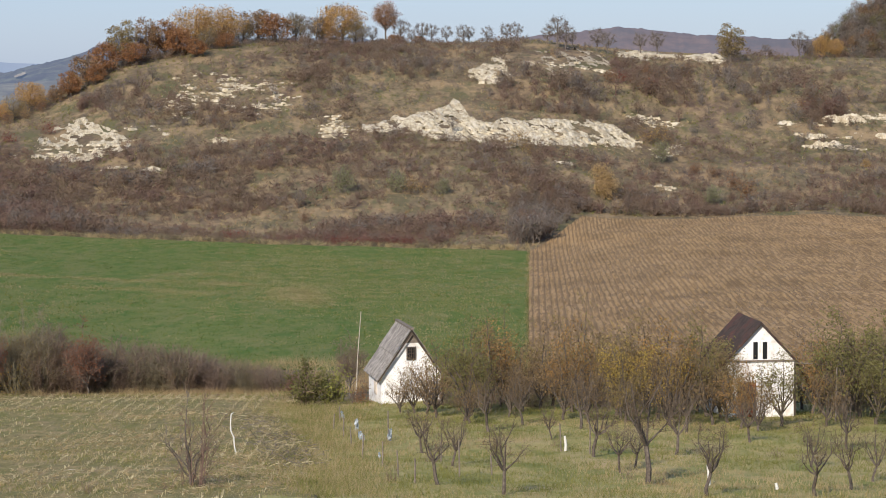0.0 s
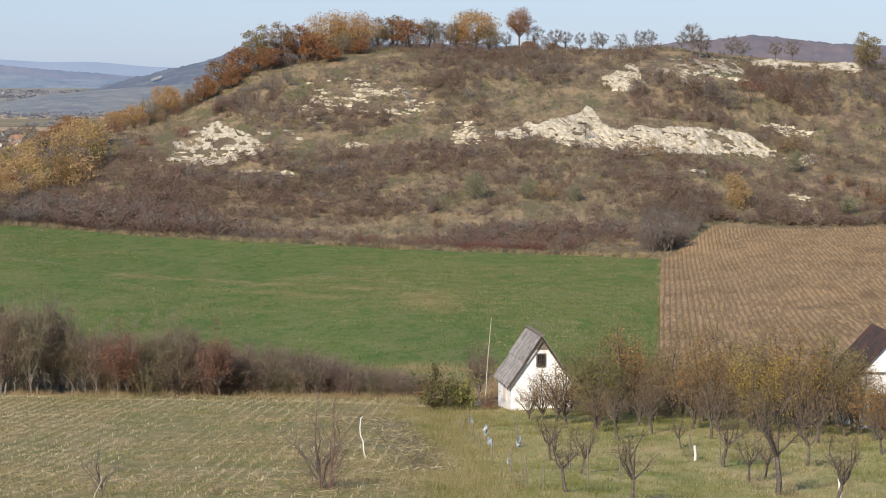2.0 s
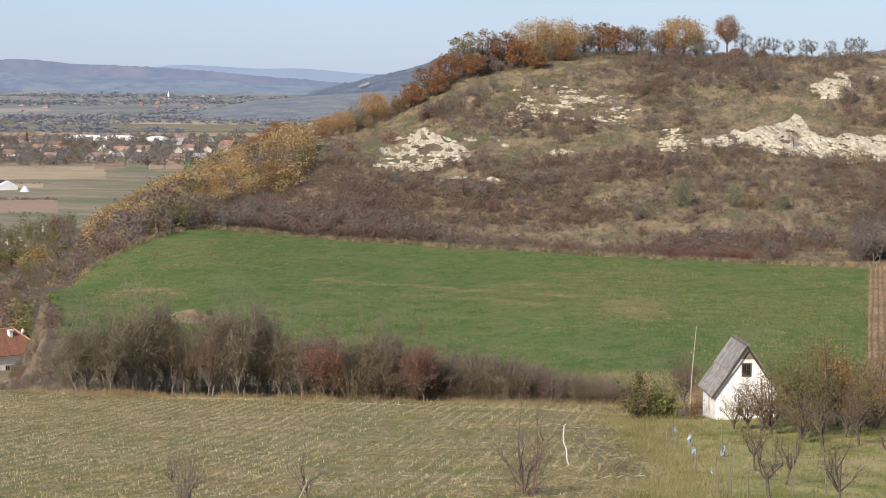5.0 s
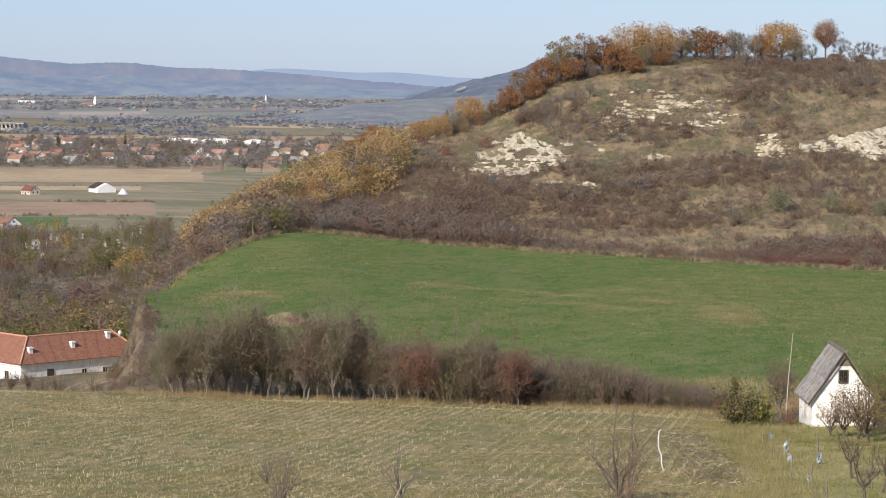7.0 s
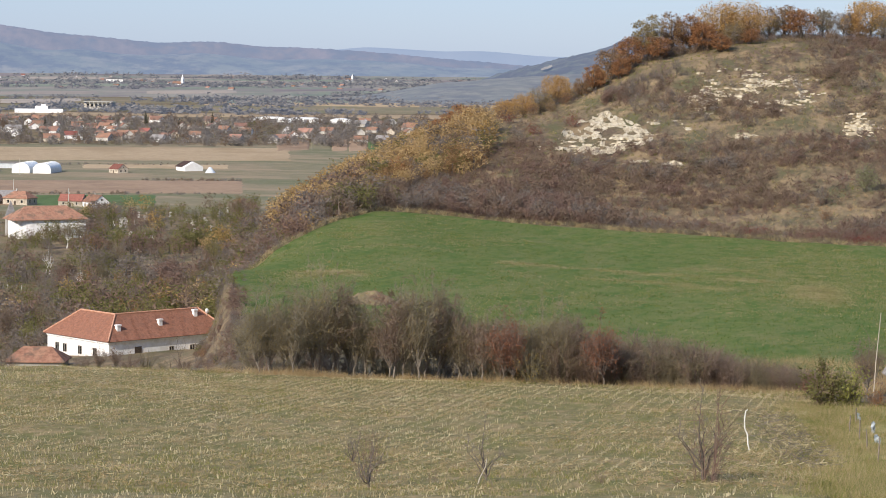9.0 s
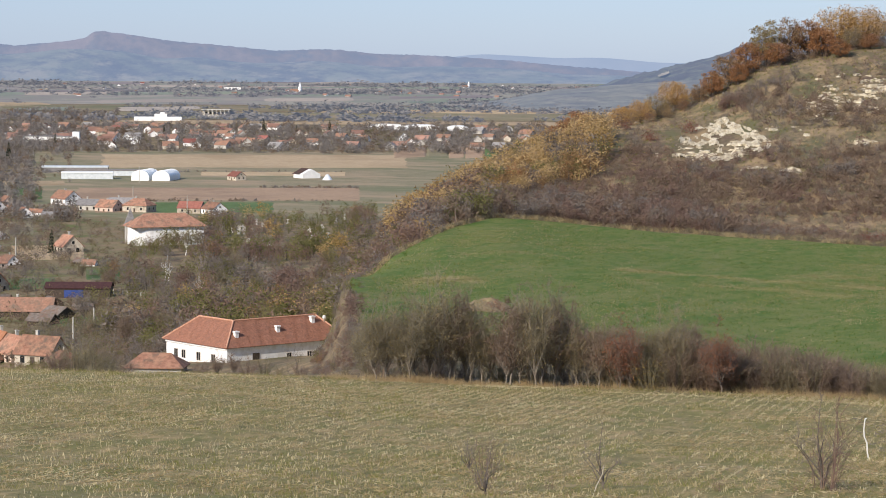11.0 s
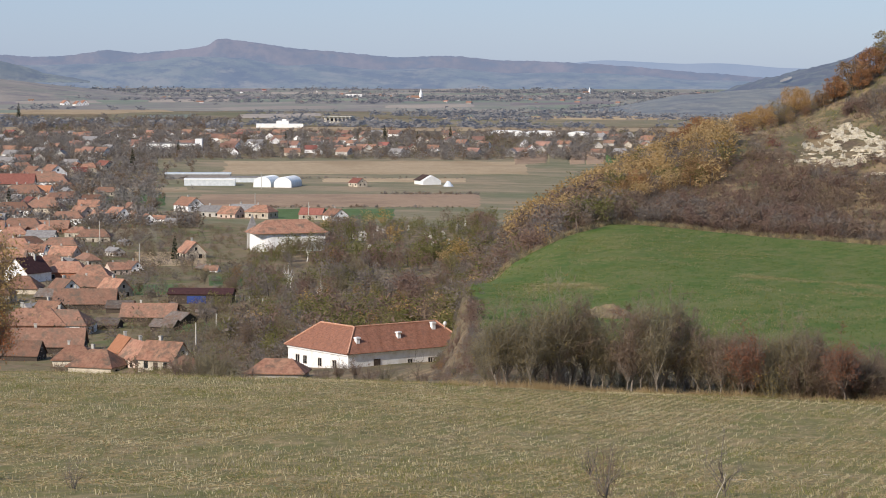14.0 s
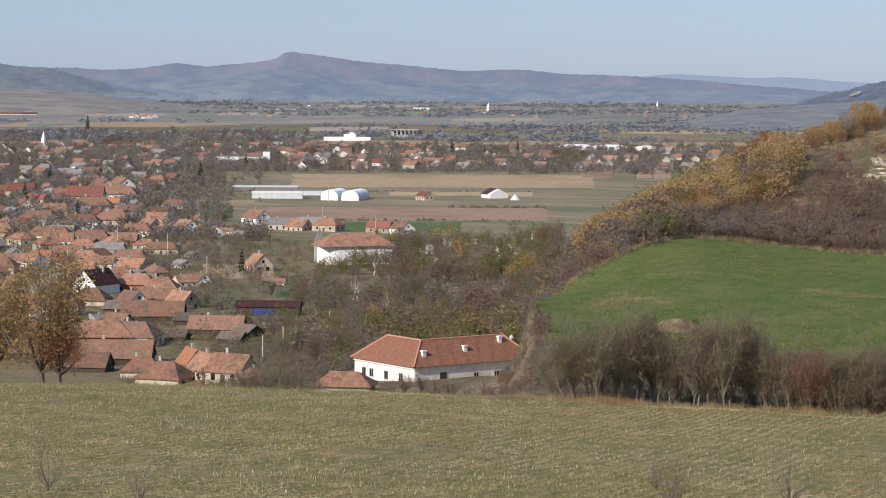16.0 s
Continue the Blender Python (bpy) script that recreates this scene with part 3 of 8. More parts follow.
def tree(h=5.0, trunk=1.3, spread=2.2, limbs=7, subs=6, twigs=6, leaf=300, leaf_size=0.1, r=0.09, rise=0.9, lean=0.0, twig_w=0.025, fork=False, puff=0.025):
    """A tree in metres: tapered trunk, curved limbs, branches, twigs and leaves. Returns (trunk and limbs, twigs, leaves)."""
    top = np.array([lean * rng.uniform(0.5, 1), lean * rng.uniform(-1, 1), trunk])
    bend = rng.normal(size=3) * [0.06, 0.06, 0] * trunk
    path = np.array([[0, 0, -0.25], top * 0.5 + bend, top])
    wood, slim, tips = [tube(path, [r * 1.25, r, r * 0.85], 6)], [], []
    n_lead = 0 if fork else 1
    for i in range(limbs):
        az = i * 2.399 + rng.uniform(-0.4, 0.4)
        lead = i < n_lead
        reach = (0.15 if lead else rng.uniform(0.55, 1.0)) * spread
        up = (h - trunk) * (1.0 if lead else rng.uniform(0.45, 0.95) * (1 - 0.3 * (reach / spread) ** 2))
        start = path[1] * 0.4 + path[2] * 0.6 if (not fork and rng.random() < 0.45) else path[2]
        end = start + np.array([math.cos(az) * reach, math.sin(az) * reach, up])
        mid = start * 0.5 + end * 0.5 + np.array([math.cos(az), math.sin(az), 0]) * reach * 0.22 * rise + rng.normal(size=3) * 0.06 * h * 0.4
        q1 = start * 0.55 + mid * 0.45 + rng.normal(size=3) * 0.02 * h
        pts = np.array([start, q1, mid, mid * 0.45 + end * 0.55 + rng.normal(size=3) * 0.03 * h, end])
        wood.append(tube(pts, np.array([0.62, 0.5, 0.36, 0.22, 0.05]) * r, 4))
        for s in range(subs):
            f = rng.uniform(0.25, 1.0)
            k = min(int(f * 4), 3)
            p = pts[k] + (pts[k + 1] - pts[k]) * (f * 4 - k)
            d = unit(unit(pts[k + 1] - pts[k]) * 0.6 + rng.normal(size=3) * 0.7 + [0, 0, 0.35])
            ln = rng.uniform(0.14, 0.30) * h * (1.1 - 0.5 * f)
            e = p + d * ln
            slim.append((p, e, r * 0.22))
            tips.append((p, e))
    P, E = np.array([s[0] for s in slim]), np.array([s[1] for s in slim])
    sub = blades(P, E, np.array([max(s[2], twig_w * 1.3) for s in slim]))
    n = len(P) * twigs
    i, f = np.repeat(np.arange(len(P)), twigs), rng.uniform(0.1, 1, (n, 1))
    p = P[i] * (1 - f) + E[i] * f
    q = p + unit(unit(E[i] - P[i]) * 0.5 + rng.normal(size=(n, 3)) + [0, 0, 0.35]) * rng.uniform(0.05, 0.13, (n, 1)) * h
    tw = joined([sub, blades(p, q, np.full(n, twig_w))])
    if not leaf:
        return joined(wood), tw, (np.zeros((0, 3)), np.zeros((0, 3), int))
    j, g = rng.integers(0, n, leaf), rng.uniform(0.2, 1.15, (leaf, 1))
    return joined(wood), tw, leaf_set(p[j] * (1 - g) + q[j] * g + rng.normal(size=(leaf, 3)) * puff * h, leaf_size)


def conifer(h=9.0, w=2.6, tiers=16, leaf=7):
    wood = tube([[0, 0, -0.3], [0, 0, h * 0.5], [0, 0, h]], [0.16, 0.1, 0.02], 5)
    b, t = [], []
    for k in range(tiers):
        z = h * (0.08 + 0.9 * k / tiers)
        rad = w * 0.5 * (1 - (z / h)) ** 0.85 + 0.08
        for i in range(leaf * 3):
            az = rng.uniform(0, 2 * math.pi)
            f = rng.uniform(0.1, 0.7)
            o = np.array([math.cos(az), math.sin(az), 0])
            b.append(o * rad * f + [0, 0, z])
            t.append(o * rad * rng.uniform(0.8, 1.15) + [0, 0, z - 0.25 * rad + rng.normal() * 0.1])
    n = blades(np.array(b), np.array(t), np.full(len(b), w * 0.13))
    return wood, n, (np.zeros((0, 3)), np.zeros((0, 3), int))


def strew(name, kinds, x, y, size, pick, mats, label, category, z=None, sink=0.0):
    """One object of many plants. kinds: lists of (arrays, slot); pick: which kind each place takes; size: scale, or (n, 2) for width and height."""
    V, F, S, base = [], [], [], 0
    z = ground(x, y) - sink if z is None else z
    size = np.asarray(size, float)
    sx, sz = (size[:, 0], size[:, 1]) if size.ndim == 2 else (size, size)
    turn = rng.uniform(0, 2 * math.pi, len(x))
    for k, kind in enumerate(kinds):
        m = np.where(pick == k)[0]
        if not len(m):
            continue
        c, s = np.cos(turn[m])[:, None], np.sin(turn[m])[:, None]
        for (v, f), slot in kind:
            if not len(v):
                continue
            vx = (v[None, :, 0] * c - v[None, :, 1] * s) * sx[m, None] + x[m, None]
            vy = (v[None, :, 0] * s + v[None, :, 1] * c) * sx[m, None] + y[m, None]
            vz = v[None, :, 2] * sz[m, None] + z[m, None]
            V.append(np.stack([vx, vy, vz], -1).reshape(-1, 3))
            F.append((f[None] + (np.arange(len(m)) * len(v))[:, None, None] + base).reshape(-1, 3))
            S.append(np.full(len(m) * len(f), slot))
            base += len(m) * len(v)
    me = mesh_of(name, np.concatenate(V), np.concatenate(F), mats, np.concatenate(S))
    return tagged(new(name, me), label, category, kind="stuff")


def polar_points(n, a0, a1, d0, d1):
    a = rng.uniform(a0, a1, n)
    d = np.sqrt(rng.uniform(d0 ** 2, d1 ** 2, n))
    return a, d, d * np.sin(np.radians(a)), d * np.cos(np.radians(a))


# ---- chalk outcrops on the hill ----
M_chalk = material("chalk", [(0.27, 0.22, 0.138), (0.62, 0.548, 0.395)], 1.3, bump=1.0, patch=[(0.33, 0.275, 0.185), (0.56, 0.50, 0.385)], patch_scale=0.32, per_object=0.06, stretch=(1, 0.35, 0.6))


def outcrop(label, a, d, width, depth, relief, seed, ragged=0.45, slant=0.0, square=2.2, cell=0.36):
    """A bare patch of broken chalk on the slope: width across the view, depth up the slope, in metres; its rim is eaten away by grass."""
    nx, ny = max(int(width / cell), 8), max(int(depth / cell), 8)
    u, v = np.meshgrid(np.linspace(-1, 1, nx), np.linspace(-1, 1, ny))
    A = a + np.degrees(u * width / 2 / d)
    D = d + v * depth / 2 + slant * (A - a)
    x, y = D * np.sin(np.radians(A)), D * np.cos(np.radians(A))
    keep = 0.95 - (np.abs(u) ** square + np.abs(v) ** square) * (1 + 0.9 * ragged) + (0.35 + ragged) * rough(x, y, 8.0, seed, 4) - (0.45 + 1.1 * ragged) * np.clip(rough(x * 0.7, y * 0.5, 2.4, seed + 9, 3) + 0.35 * ragged, 0, 1)
    steps = 1 - np.abs(rough(x, y, 1.9, seed + 3, 4)) * 1.6
    z = ground_polar(A, D) + np.clip(keep, -0.3, 0.2) * 0.8 + relief * np.clip(keep, 0, 1) * steps
    f = grid_faces(ny, nx)
    f = f[keep.ravel()[f].min(1) > -0.1]
    me = mesh_of("chalk_outcrop", np.stack([x, y, z], -1).reshape(-1, 3), f, [M_chalk])
    return tagged(new("chalk_outcrop", me), label, "rock", "chalk outcrops on the hill", "stuff")


OUTCROPS = [
    ("small scattered chalk slabs", -2.7, 570, 8, 20, 0.9, 56, 1.1),
    ("thin white chalk scree", -7.5, 560, 12, 24, 0.8, 64, 1.2),
    ("thin grey chalk scree in grass", -5.0, 602, 26, 34, 0.9, 65, 1.15),
    ("thin grey chalk scree in grass", -6.3, 590, 8, 22, 0.8, 76, 1.2),
    ("low chalk step in grass", -5.45, 555, 5.5, 7, 0.9, 66, 0.4),
    ("narrow white chalk step", -7.0, 526, 8, 4.5, 1.0, 67, 0.45),
    ("narrow white chalk step", -7.9, 530, 9, 4, 1.0, 68, 0.7),
    ("long low chalk ledge", 9.3, 587, 15, 4.5, 1.2, 69, 0.4, 2.0),
    ("long low chalk ledge", 10.3, 597, 10, 5, 1.1, 70, 0.5),
    ("narrow chalk ledge", 8.95, 594, 9, 4, 1.0, 77, 0.5),
    ("broken chalk ledges in the grass", 9.6, 609, 12, 7, 1.2, 71, 0.7),
    ("broken chalk ledges in the grass", 10.6, 614, 15, 10, 1.2, 72, 0.6),
    ("small white chalk ledge", 8.25, 605, 6, 4, 1.0, 73, 0.5),
    ("small pale bare patch", 5.6, 570, 8, 10, 0.7, 74, 0.9),
    ("small pale bare patch", 5.0, 600, 14, 9, 0.7, 78, 1.0),
    ("small pale bare patch", 2.9, 534, 5, 5, 0.6, 75, 0.7),
    ("small pale bare patch", 5.6, 528, 9, 5, 0.6, 79, 0.8),
]
for o in OUTCROPS:
    if o[7] < 0.8:
        outcrop(*o)

# chalk faces: bearing, lower and upper edge on the slope
FACES = [
    ("long pale chalk face with a crumbling bluff", 1.6, 51, 0.24, [(-2.0, 567, 573), (-1.6, 564, 575), (-1.24, 563, 582), (-0.96, 568, 579), (-0.54, 557, 584), (-0.06, 553, 590), (0.22, 550, 598), (0.43, 551, 594), (0.66, 552, 577), (0.91, 549, 572), (1.19, 551, 570), (1.39, 550, 576), (1.67, 552, 575), (2.29, 552, 578), (2.99, 555, 581), (3.68, 562, 587), (4.09, 566, 587), (4.43, 566, 579), (4.67, 567, 572)]),
    ("steep pale chalk bank under the hilltop", 1.6, 57, 0.5, [(0.58, 621, 632), (0.84, 617, 638), (1.05, 615, 645), (1.26, 614, 652), (1.46, 612, 641), (1.60, 614, 624)]),
    ("pale rilled chalk bank mixed with dry grass", 1.4, 58, 0.78, [(1.44, 630, 656), (1.81, 633, 660), (2.22, 632, 668), (2.5, 622, 659), (2.80, 617, 645)]),
    ("pale rilled chalk bank mixed with dry grass", 1.4, 59, 0.82, [(2.78, 624, 667), (3.05, 627, 671), (3.4, 624, 667), (3.81, 626, 661), (4.04, 634, 648)]),
    ("bright chalk band along the hill crest", 1.4, 61, 0.22, [(4.2, 664, 690), (4.63, 661, 690), (5.18, 667, 688), (5.73, 666, 686), (6.1, 661, 680)]),
    ("bright chalk quarry edge along the hill crest", 1.5, 62, 0.2, [(5.95, 664, 682), (6.25, 661, 692), (6.58, 658, 690), (6.8, 659, 674)]),
    ("white broken chalk patch on the hill's nose", 1.3, 63, 0.6, [(-9.98, 548, 560), (-9.73, 543, 575), (-9.45, 541, 585), (-9.04, 538, 587), (-8.62, 537, 585), (-8.28, 539, 578), (-7.87, 542, 564), (-7.60, 546, 553)]),
    ("thin grey chalk scree in grass", 0.6, 65, 1.12, [(-6.6, 586, 598), (-5.96, 584, 606), (-5.41, 586, 611), (-4.94, 588, 618), (-4.46, 588, 613), (-3.8, 598, 609)]),
]


M_scree = material("grey_chalk_scree", [(0.20, 0.165, 0.115), (0.44, 0.39, 0.30)], 1.3, bump=1.0, patch=[(0.24, 0.20, 0.13)], patch_scale=0.32)


def chalk_face(label, relief, seed, holes, rim, cell=0.36):
    """A bare slope of rilled chalk between a lower and an upper edge; grass eats into its rim and into its hollows."""
    ra, r0, r1 = (np.array(c, float) for c in zip(*rim))
    nx = int(radians(ra[-1] - ra[0]) * r0.mean() / cell)
    ny = int((r1 - r0).max() / cell * 0.8)
    A, V = np.meshgrid(np.linspace(ra[0], ra[-1], nx), np.linspace(-0.15, 1.15, ny))
    low, up = np.interp(A, ra, r0), np.interp(A, ra, r1)
    D = low + (up - low) * V
    x, y = D * np.sin(np.radians(A)), D * np.cos(np.radians(A))
    ends = np.minimum(A - ra[0], ra[-1] - A) / 0.12
    rim_in = np.clip(np.minimum(np.minimum(V, 1 - V) * (up - low) / 3.0, ends), -1, 0.7) + 0.05 + 0.8 * rough(x, y * 0.6, 4.0, seed, 4)
    turf = rough(x + y * 0.4, y * 0.34 - x * 0.15, 1.9, seed + 9, 4) + 0.35 * rough(x, y * 0.5, 7.0, seed + 19, 2)
    keep = np.minimum(rim_in, (np.interp(holes, [0, 1.2], [1.15, -0.8]) - turf) * 1.4)
    rills = 1 - np.abs(rough(x + 0.25 * y, y * 0.16, 1.5, seed + 3, 3)) * 1.4
    crumbs = rough(x, y * 0.5, 0.8, seed + 5, 2)
    z = ground_polar(A, D) + np.clip(keep, -0.4, 0.2) * 0.5 + np.clip(keep * 2, 0, 1) * (relief * 0.24 * rills + 0.22 * crumbs)
    f = grid_faces(ny, nx)
    f = f[keep.ravel()[f].min(1) > -0.05]
    me = mesh_of("chalk_outcrop", np.stack([x, y, z], -1).reshape(-1, 3), f, [M_scree if holes > 0.7 else M_chalk])
    return tagged(new("chalk_outcrop", me), label, "rock", "chalk outcrops on the hill", "stuff")


for o in FACES:
    chalk_face(*o)

# loose chalk rubble where the rock only just breaks through the turf
ROCKS = []
for _ in range(6):
    v = np.array([(x, y, z) for z in (-0.3, 0.35) for x, y in ((-1, -0.8), (1, -0.8), (1, 0.8), (-1, 0.8))], float)
    v = v * np.where(v[:, 2:] > 0, 0.72, 1.0) * [0.5, 0.5, 1.0] + rng.normal(size=v.shape) * 0.09
    f = np.array([(0, 1, 5), (0, 5, 4), (1, 2, 6), (1, 6, 5), (2, 3, 7), (2, 7, 6), (3, 0, 4), (3, 4, 7), (4, 5, 6), (4, 6, 7)])
    ROCKS.append((v, f))
for label, ca, cd, w, dp, relief, seed, ragged, *_ in OUTCROPS + [("", (r[0][0] + r[-1][0]) / 2, sum(q[1] for q in r) / len(r) + 8, radians(r[-1][0] - r[0][0]) * 600, 16, 0, sd, 0.5) for _, _, sd, _, r in FACES]:
    n = int(w * dp * (0.9 if ragged >= 0.8 else 0.4)) + 20
    u, v = np.clip(rng.normal(size=n) * 0.5, -1.2, 1.2), np.clip(rng.normal(size=n) * 0.5, -1.2, 1.2)
    a, d = ca + np.degrees(u * w / 2 / cd), cd + v * dp / 2
    x, y = d * np.sin(np.radians(a)), d * np.cos(np.radians(a))
    ok = rough(x, y * 0.8, 5.0, seed + 20) > (0.05 if ragged >= 0.8 else -0.2)
    x, y = x[ok], y[ok]
    s = 0.25 + rng.random(len(x)) ** 2.5 * 1.5
    if len(x):
        strew("chalk_rubble", [[(r, 0)] for r in ROCKS], x, y, np.stack([s * 1.3, s * 0.7], 1), rng.integers(0, 6, len(x)), [M_chalk], "loose pale chalk rubble lying in the dry grass", "rock")


# ---- shrubs, scrub and grass of the hill ----
BUSHES = [("bush_yellow", 3.94, 509, 7.4, "bright yellow round bush"), ("bush_green", -2.5, 504, 6.4, "grey-green willow bush"), ("bush_green", -1.15, 503, 5.6, "olive-green bush"), ("bush_ochre", -0.7, 502, 4.8, "olive-green bush"), ("bush_green", 0.0, 501, 4.0, "olive-green bush"), ("bush_green", 5.3, 558, 5.4, "grey-green willow bush"),
    ("bush_ochre", 5.1, 572, 6.4, "dull ochre-green bush"), ("bush_rust", 6.95, 528, 6.0, "dark red bush"), ("bush_rust", 7.35, 518, 6.0, "russet bush"), ("bush_green", 6.55, 512, 4.6, "olive-green bush"), ("bush_rust", 6.1, 548, 4.6, "russet bush"), ("bush_ochre", 1.75, 548, 5.2, "ochre-green bush"), ("bush_rust", 4.9, 640, 4.2, "russet bush"), ("bush_rust", 6.5, 545, 4.0, "russet bush"), ("bush_red", -2.0, 448, 1.8, "low crimson bush"),
    ("bush_red", -1.3, 447, 1.7, "low crimson bush"), ("bush_red", -5.2, 462, 1.8, "low crimson bush"), ("bush_rust", -3.4, 480, 3.0, "russet bush"), ("bush_red", -9.55, 575, 4.2, "dark red bush"), ("bush_red", -10.5, 566, 3.6, "dark red bush"),
    ("bush_red", 4.3, 625, 4.0, "dark red bush"), ("bush_rust", 4.0, 622, 4.6, "russet bush"), ("bush_yellow", 10.15, 560, 2.2, "small yellow bush"), ("bush_ochre", 2.0, 540, 3.4, "ochre bush"), ("bush_ochre", -11.6, 560, 4.2, "ochre bush"), ("bush_ochre", -12.0, 552, 4.4, "ochre bush"), ("bush_rust", -9.7, 612, 3.6, "russet bush"), ("bush_ochre", -10.1, 606, 3.4, "ochre bush"), ("bush_rust", -10.55, 600, 3.6, "russet bush"), ("bush_ochre", -10.95, 594, 4.0, "ochre bush"), ("bush_rust", -11.35, 588, 4.4, "russet bush"),
    ("bush_rust", -11.75, 580, 5.0, "russet bush"), ("bush_rust", -12.15, 574, 5.4, "russet bush"), ("bush_ochre", -12.55, 568, 5.0, "ochre bush"), ("bush_red", -11.1, 582, 3.0, "dark red bush")]


def bare_of(a, d):
    """True on the chalk."""
    m = np.zeros(a.shape, bool)
    for _, ca, cd, w, dp, _, _, ragged, *more in OUTCROPS:
        if ragged < 0.8:
            m |= (np.abs(a - ca) < np.degrees(w / 2 / cd) * 0.75) & (np.abs(d - cd - (more[0] if more else 0) * (a - ca)) < dp * 0.36)
    for *_, rim in FACES[:7]:
        ra, r0, r1 = zip(*rim)
        m |= (a > ra[0]) & (a < ra[-1]) & (d > np.interp(a, ra, r0) + 1) & (d < np.interp(a, ra, r1) - 2)
    return m


SHRUBS = [fuzz(88, 0.5, 0.075, 4, twig_w=0.044), fuzz(92, 0.6, 0.075, 4, twig_w=0.044), fuzz(82, 0.42, 0.075, 4, twig_w=0.044)] + [fuzz(72, w, 0.075, 4, leaf=14, twig_w=0.044) for w in (0.5, 0.6, 0.66)]
TWIGS = [M_twig_grey, M_twig_brown, M_twig_plum]
HILL_MATS = TWIGS + [M_leaf_red, M_leaf_rust, M_leaf_ochre, M_leaf_olive, M_leaf_brown, M_leaf_green]
HILL_KINDS = []
for tw in range(3):
    for k in range(3):
        HILL_KINDS.append([(SHRUBS[k][0], tw)])
for lf, tw in ((3, 2), (4, 1), (5, 1), (6, 1), (7, 1), (7, 2), (8, 0)):
    k = 3 + lf % 3
    HILL_KINDS.append([(SHRUBS[k][0], tw), (SHRUBS[k][1], lf)])


def by_bush(a, d):
    """True close to one of the large coloured bushes, and just before it."""
    m = np.zeros(a.shape, bool)
    for _, ba, bd, h, _ in BUSHES:
        m |= (np.abs(np.radians(a - ba)) * bd < h * 0.5) & (bd - d < h * 1.6) & (d - bd < h * 0.5)
    return m


FINE = [fuzz(150, w, 0.045, 8, 8, lf, 0.026, twig_w=0.034) for w, lf in ((0.42, 0), (0.5, 0), (0.36, 0), (0.45, 30), (0.5, 30), (0.55, 30))]
FINE_KINDS = [[(FINE[k][0], tw)] for tw in range(3) for k in range(3)] + [[(FINE[3 + lf % 3][0], tw), (FINE[3 + lf % 3][1], lf)] for lf, tw in ((3, 2), (4, 1), (5, 1), (6, 1), (7, 1), (7, 2), (8, 0))]


CLEARINGS = [(-0.6, 489, 1.4, 11, 0.92), (6.3, 600, 1.6, 20, 0.85), (7.4, 596, 1.0, 18, 0.8), (5.1, 549, 0.9, 9, 0.6), (-4.9, 640, 0.9, 20, 0.7), (-1.9, 622, 0.6, 15, 0.5), (-6.6, 556, 0.9, 12, 0.8), (8.5, 506, 1.6, 5, 1.0), (-5.0, 604, 1.4, 16, 0.6), (3.3, 522, 0.8, 7, 0.6), (-4.0, 520, 1.2, 7, 0.5)]


def cleared(a, d):
    """Share of the shrubs that is missing on open grass."""
    m = np.zeros(a.shape)
    for ca, cd, ra, rd, share in CLEARINGS:
        m = np.maximum(m, share * ((((a - ca) / ra) ** 2 + ((d - cd) / rd) ** 2) < 1.0 + 0.5 * np.sin(a * 9.0)))
    return m


def patchy(x, y, weights, group, size, seed):
    """A kind for each plant, so that plants of one kind stand together in patches."""
    w = np.log(np.maximum(np.array(weights, float), 1e-6) / np.sum(weights))
    score = w[None, :] - np.log(-np.log(rng.random((len(x), len(weights))))) * 0.55
    for g in set(group):
        score[:, [k for k, q in enumerate(group) if q == g]] += (1.5 * rough(x, y, size, seed + 7 * g, 3))[:, None]
    return score.argmax(1)


HILL_GROUP = [0, 0, 0, 1, 1, 1, 2, 2, 2, 3, 4, 5, 6, 1, 2, 7]


def scrub(name, n, a0, a1, d0, d1, density, h, weights, label, far=FIELD_FAR):
    a, d, x, y = polar_points(n, a0, a1, d0, d1)
    ok = (rng.random(n) < density(a, d, x, y) * (1 - cleared(a, d))) & ~bare_of(a, d) & ~by_bush(a, d) & (d > np.where(a < 2.05, FIELD_FAR(a), BROWN_FAR(a)) + 3)
    a, d, x, y = a[ok], d[ok], x[ok], y[ok]
    s = (h[0] + (h[1] - h[0]) * rng.random(len(a)) ** 1.6) * (1.1 + 0.5 * rough(x, y, 18.0, 77))
    size = np.stack([s * rng.uniform(0.9, 1.6, len(a)), s], 1)
    return strew(name, FINE_KINDS if h[1] > 3.3 else HILL_KINDS, x, y, size, patchy(x, y, weights, HILL_GROUP, 9.0, 300), HILL_MATS, label, "shrubs")


#          grey x3     brown x3    plum x3     red rust ochre olive brown plum green
W_LOW = [2.0, 2.0, 2.0, 4, 4, 4, 3, 3, 3, 1.6, 1.8, 1.2, 3.0, 4, 3, 1.2]
W_HIGH = [2.2, 2.2, 2.2, 3.4, 3.4, 3.4, 1.4, 1.4, 1.4, 0.3, 0.8, 1.0, 3.4, 3, 1.2, 1.2]
W_GREY = [6, 6, 6, 5, 4, 4, 3, 3, 3, 0.3, 0.3, 0.5, 0.6, 1, 1, 0.2]


def low_density(a, d, x, y):
    clear = rough(x, y, 30.0, 81, 3)
    terrace = np.sin(d / 5.2 + 1.5 * rough(x, y, 60.0, 83))
    return np.clip(1.25 + 1.4 * clear + 0.3 * terrace, 0.08, 1) * np.where(a > 0.0, np.where(d > 520, 0.45, 0.7), 1)


def high_density(a, d, x, y):
    clear = rough(x, y, 34.0, 85, 3)
    zone = np.where((a > -4.5) & (a < 1.5), 0.95, 0.6)
    return np.clip(zone * (0.8 + 1.6 * clear), 0.07, 1)


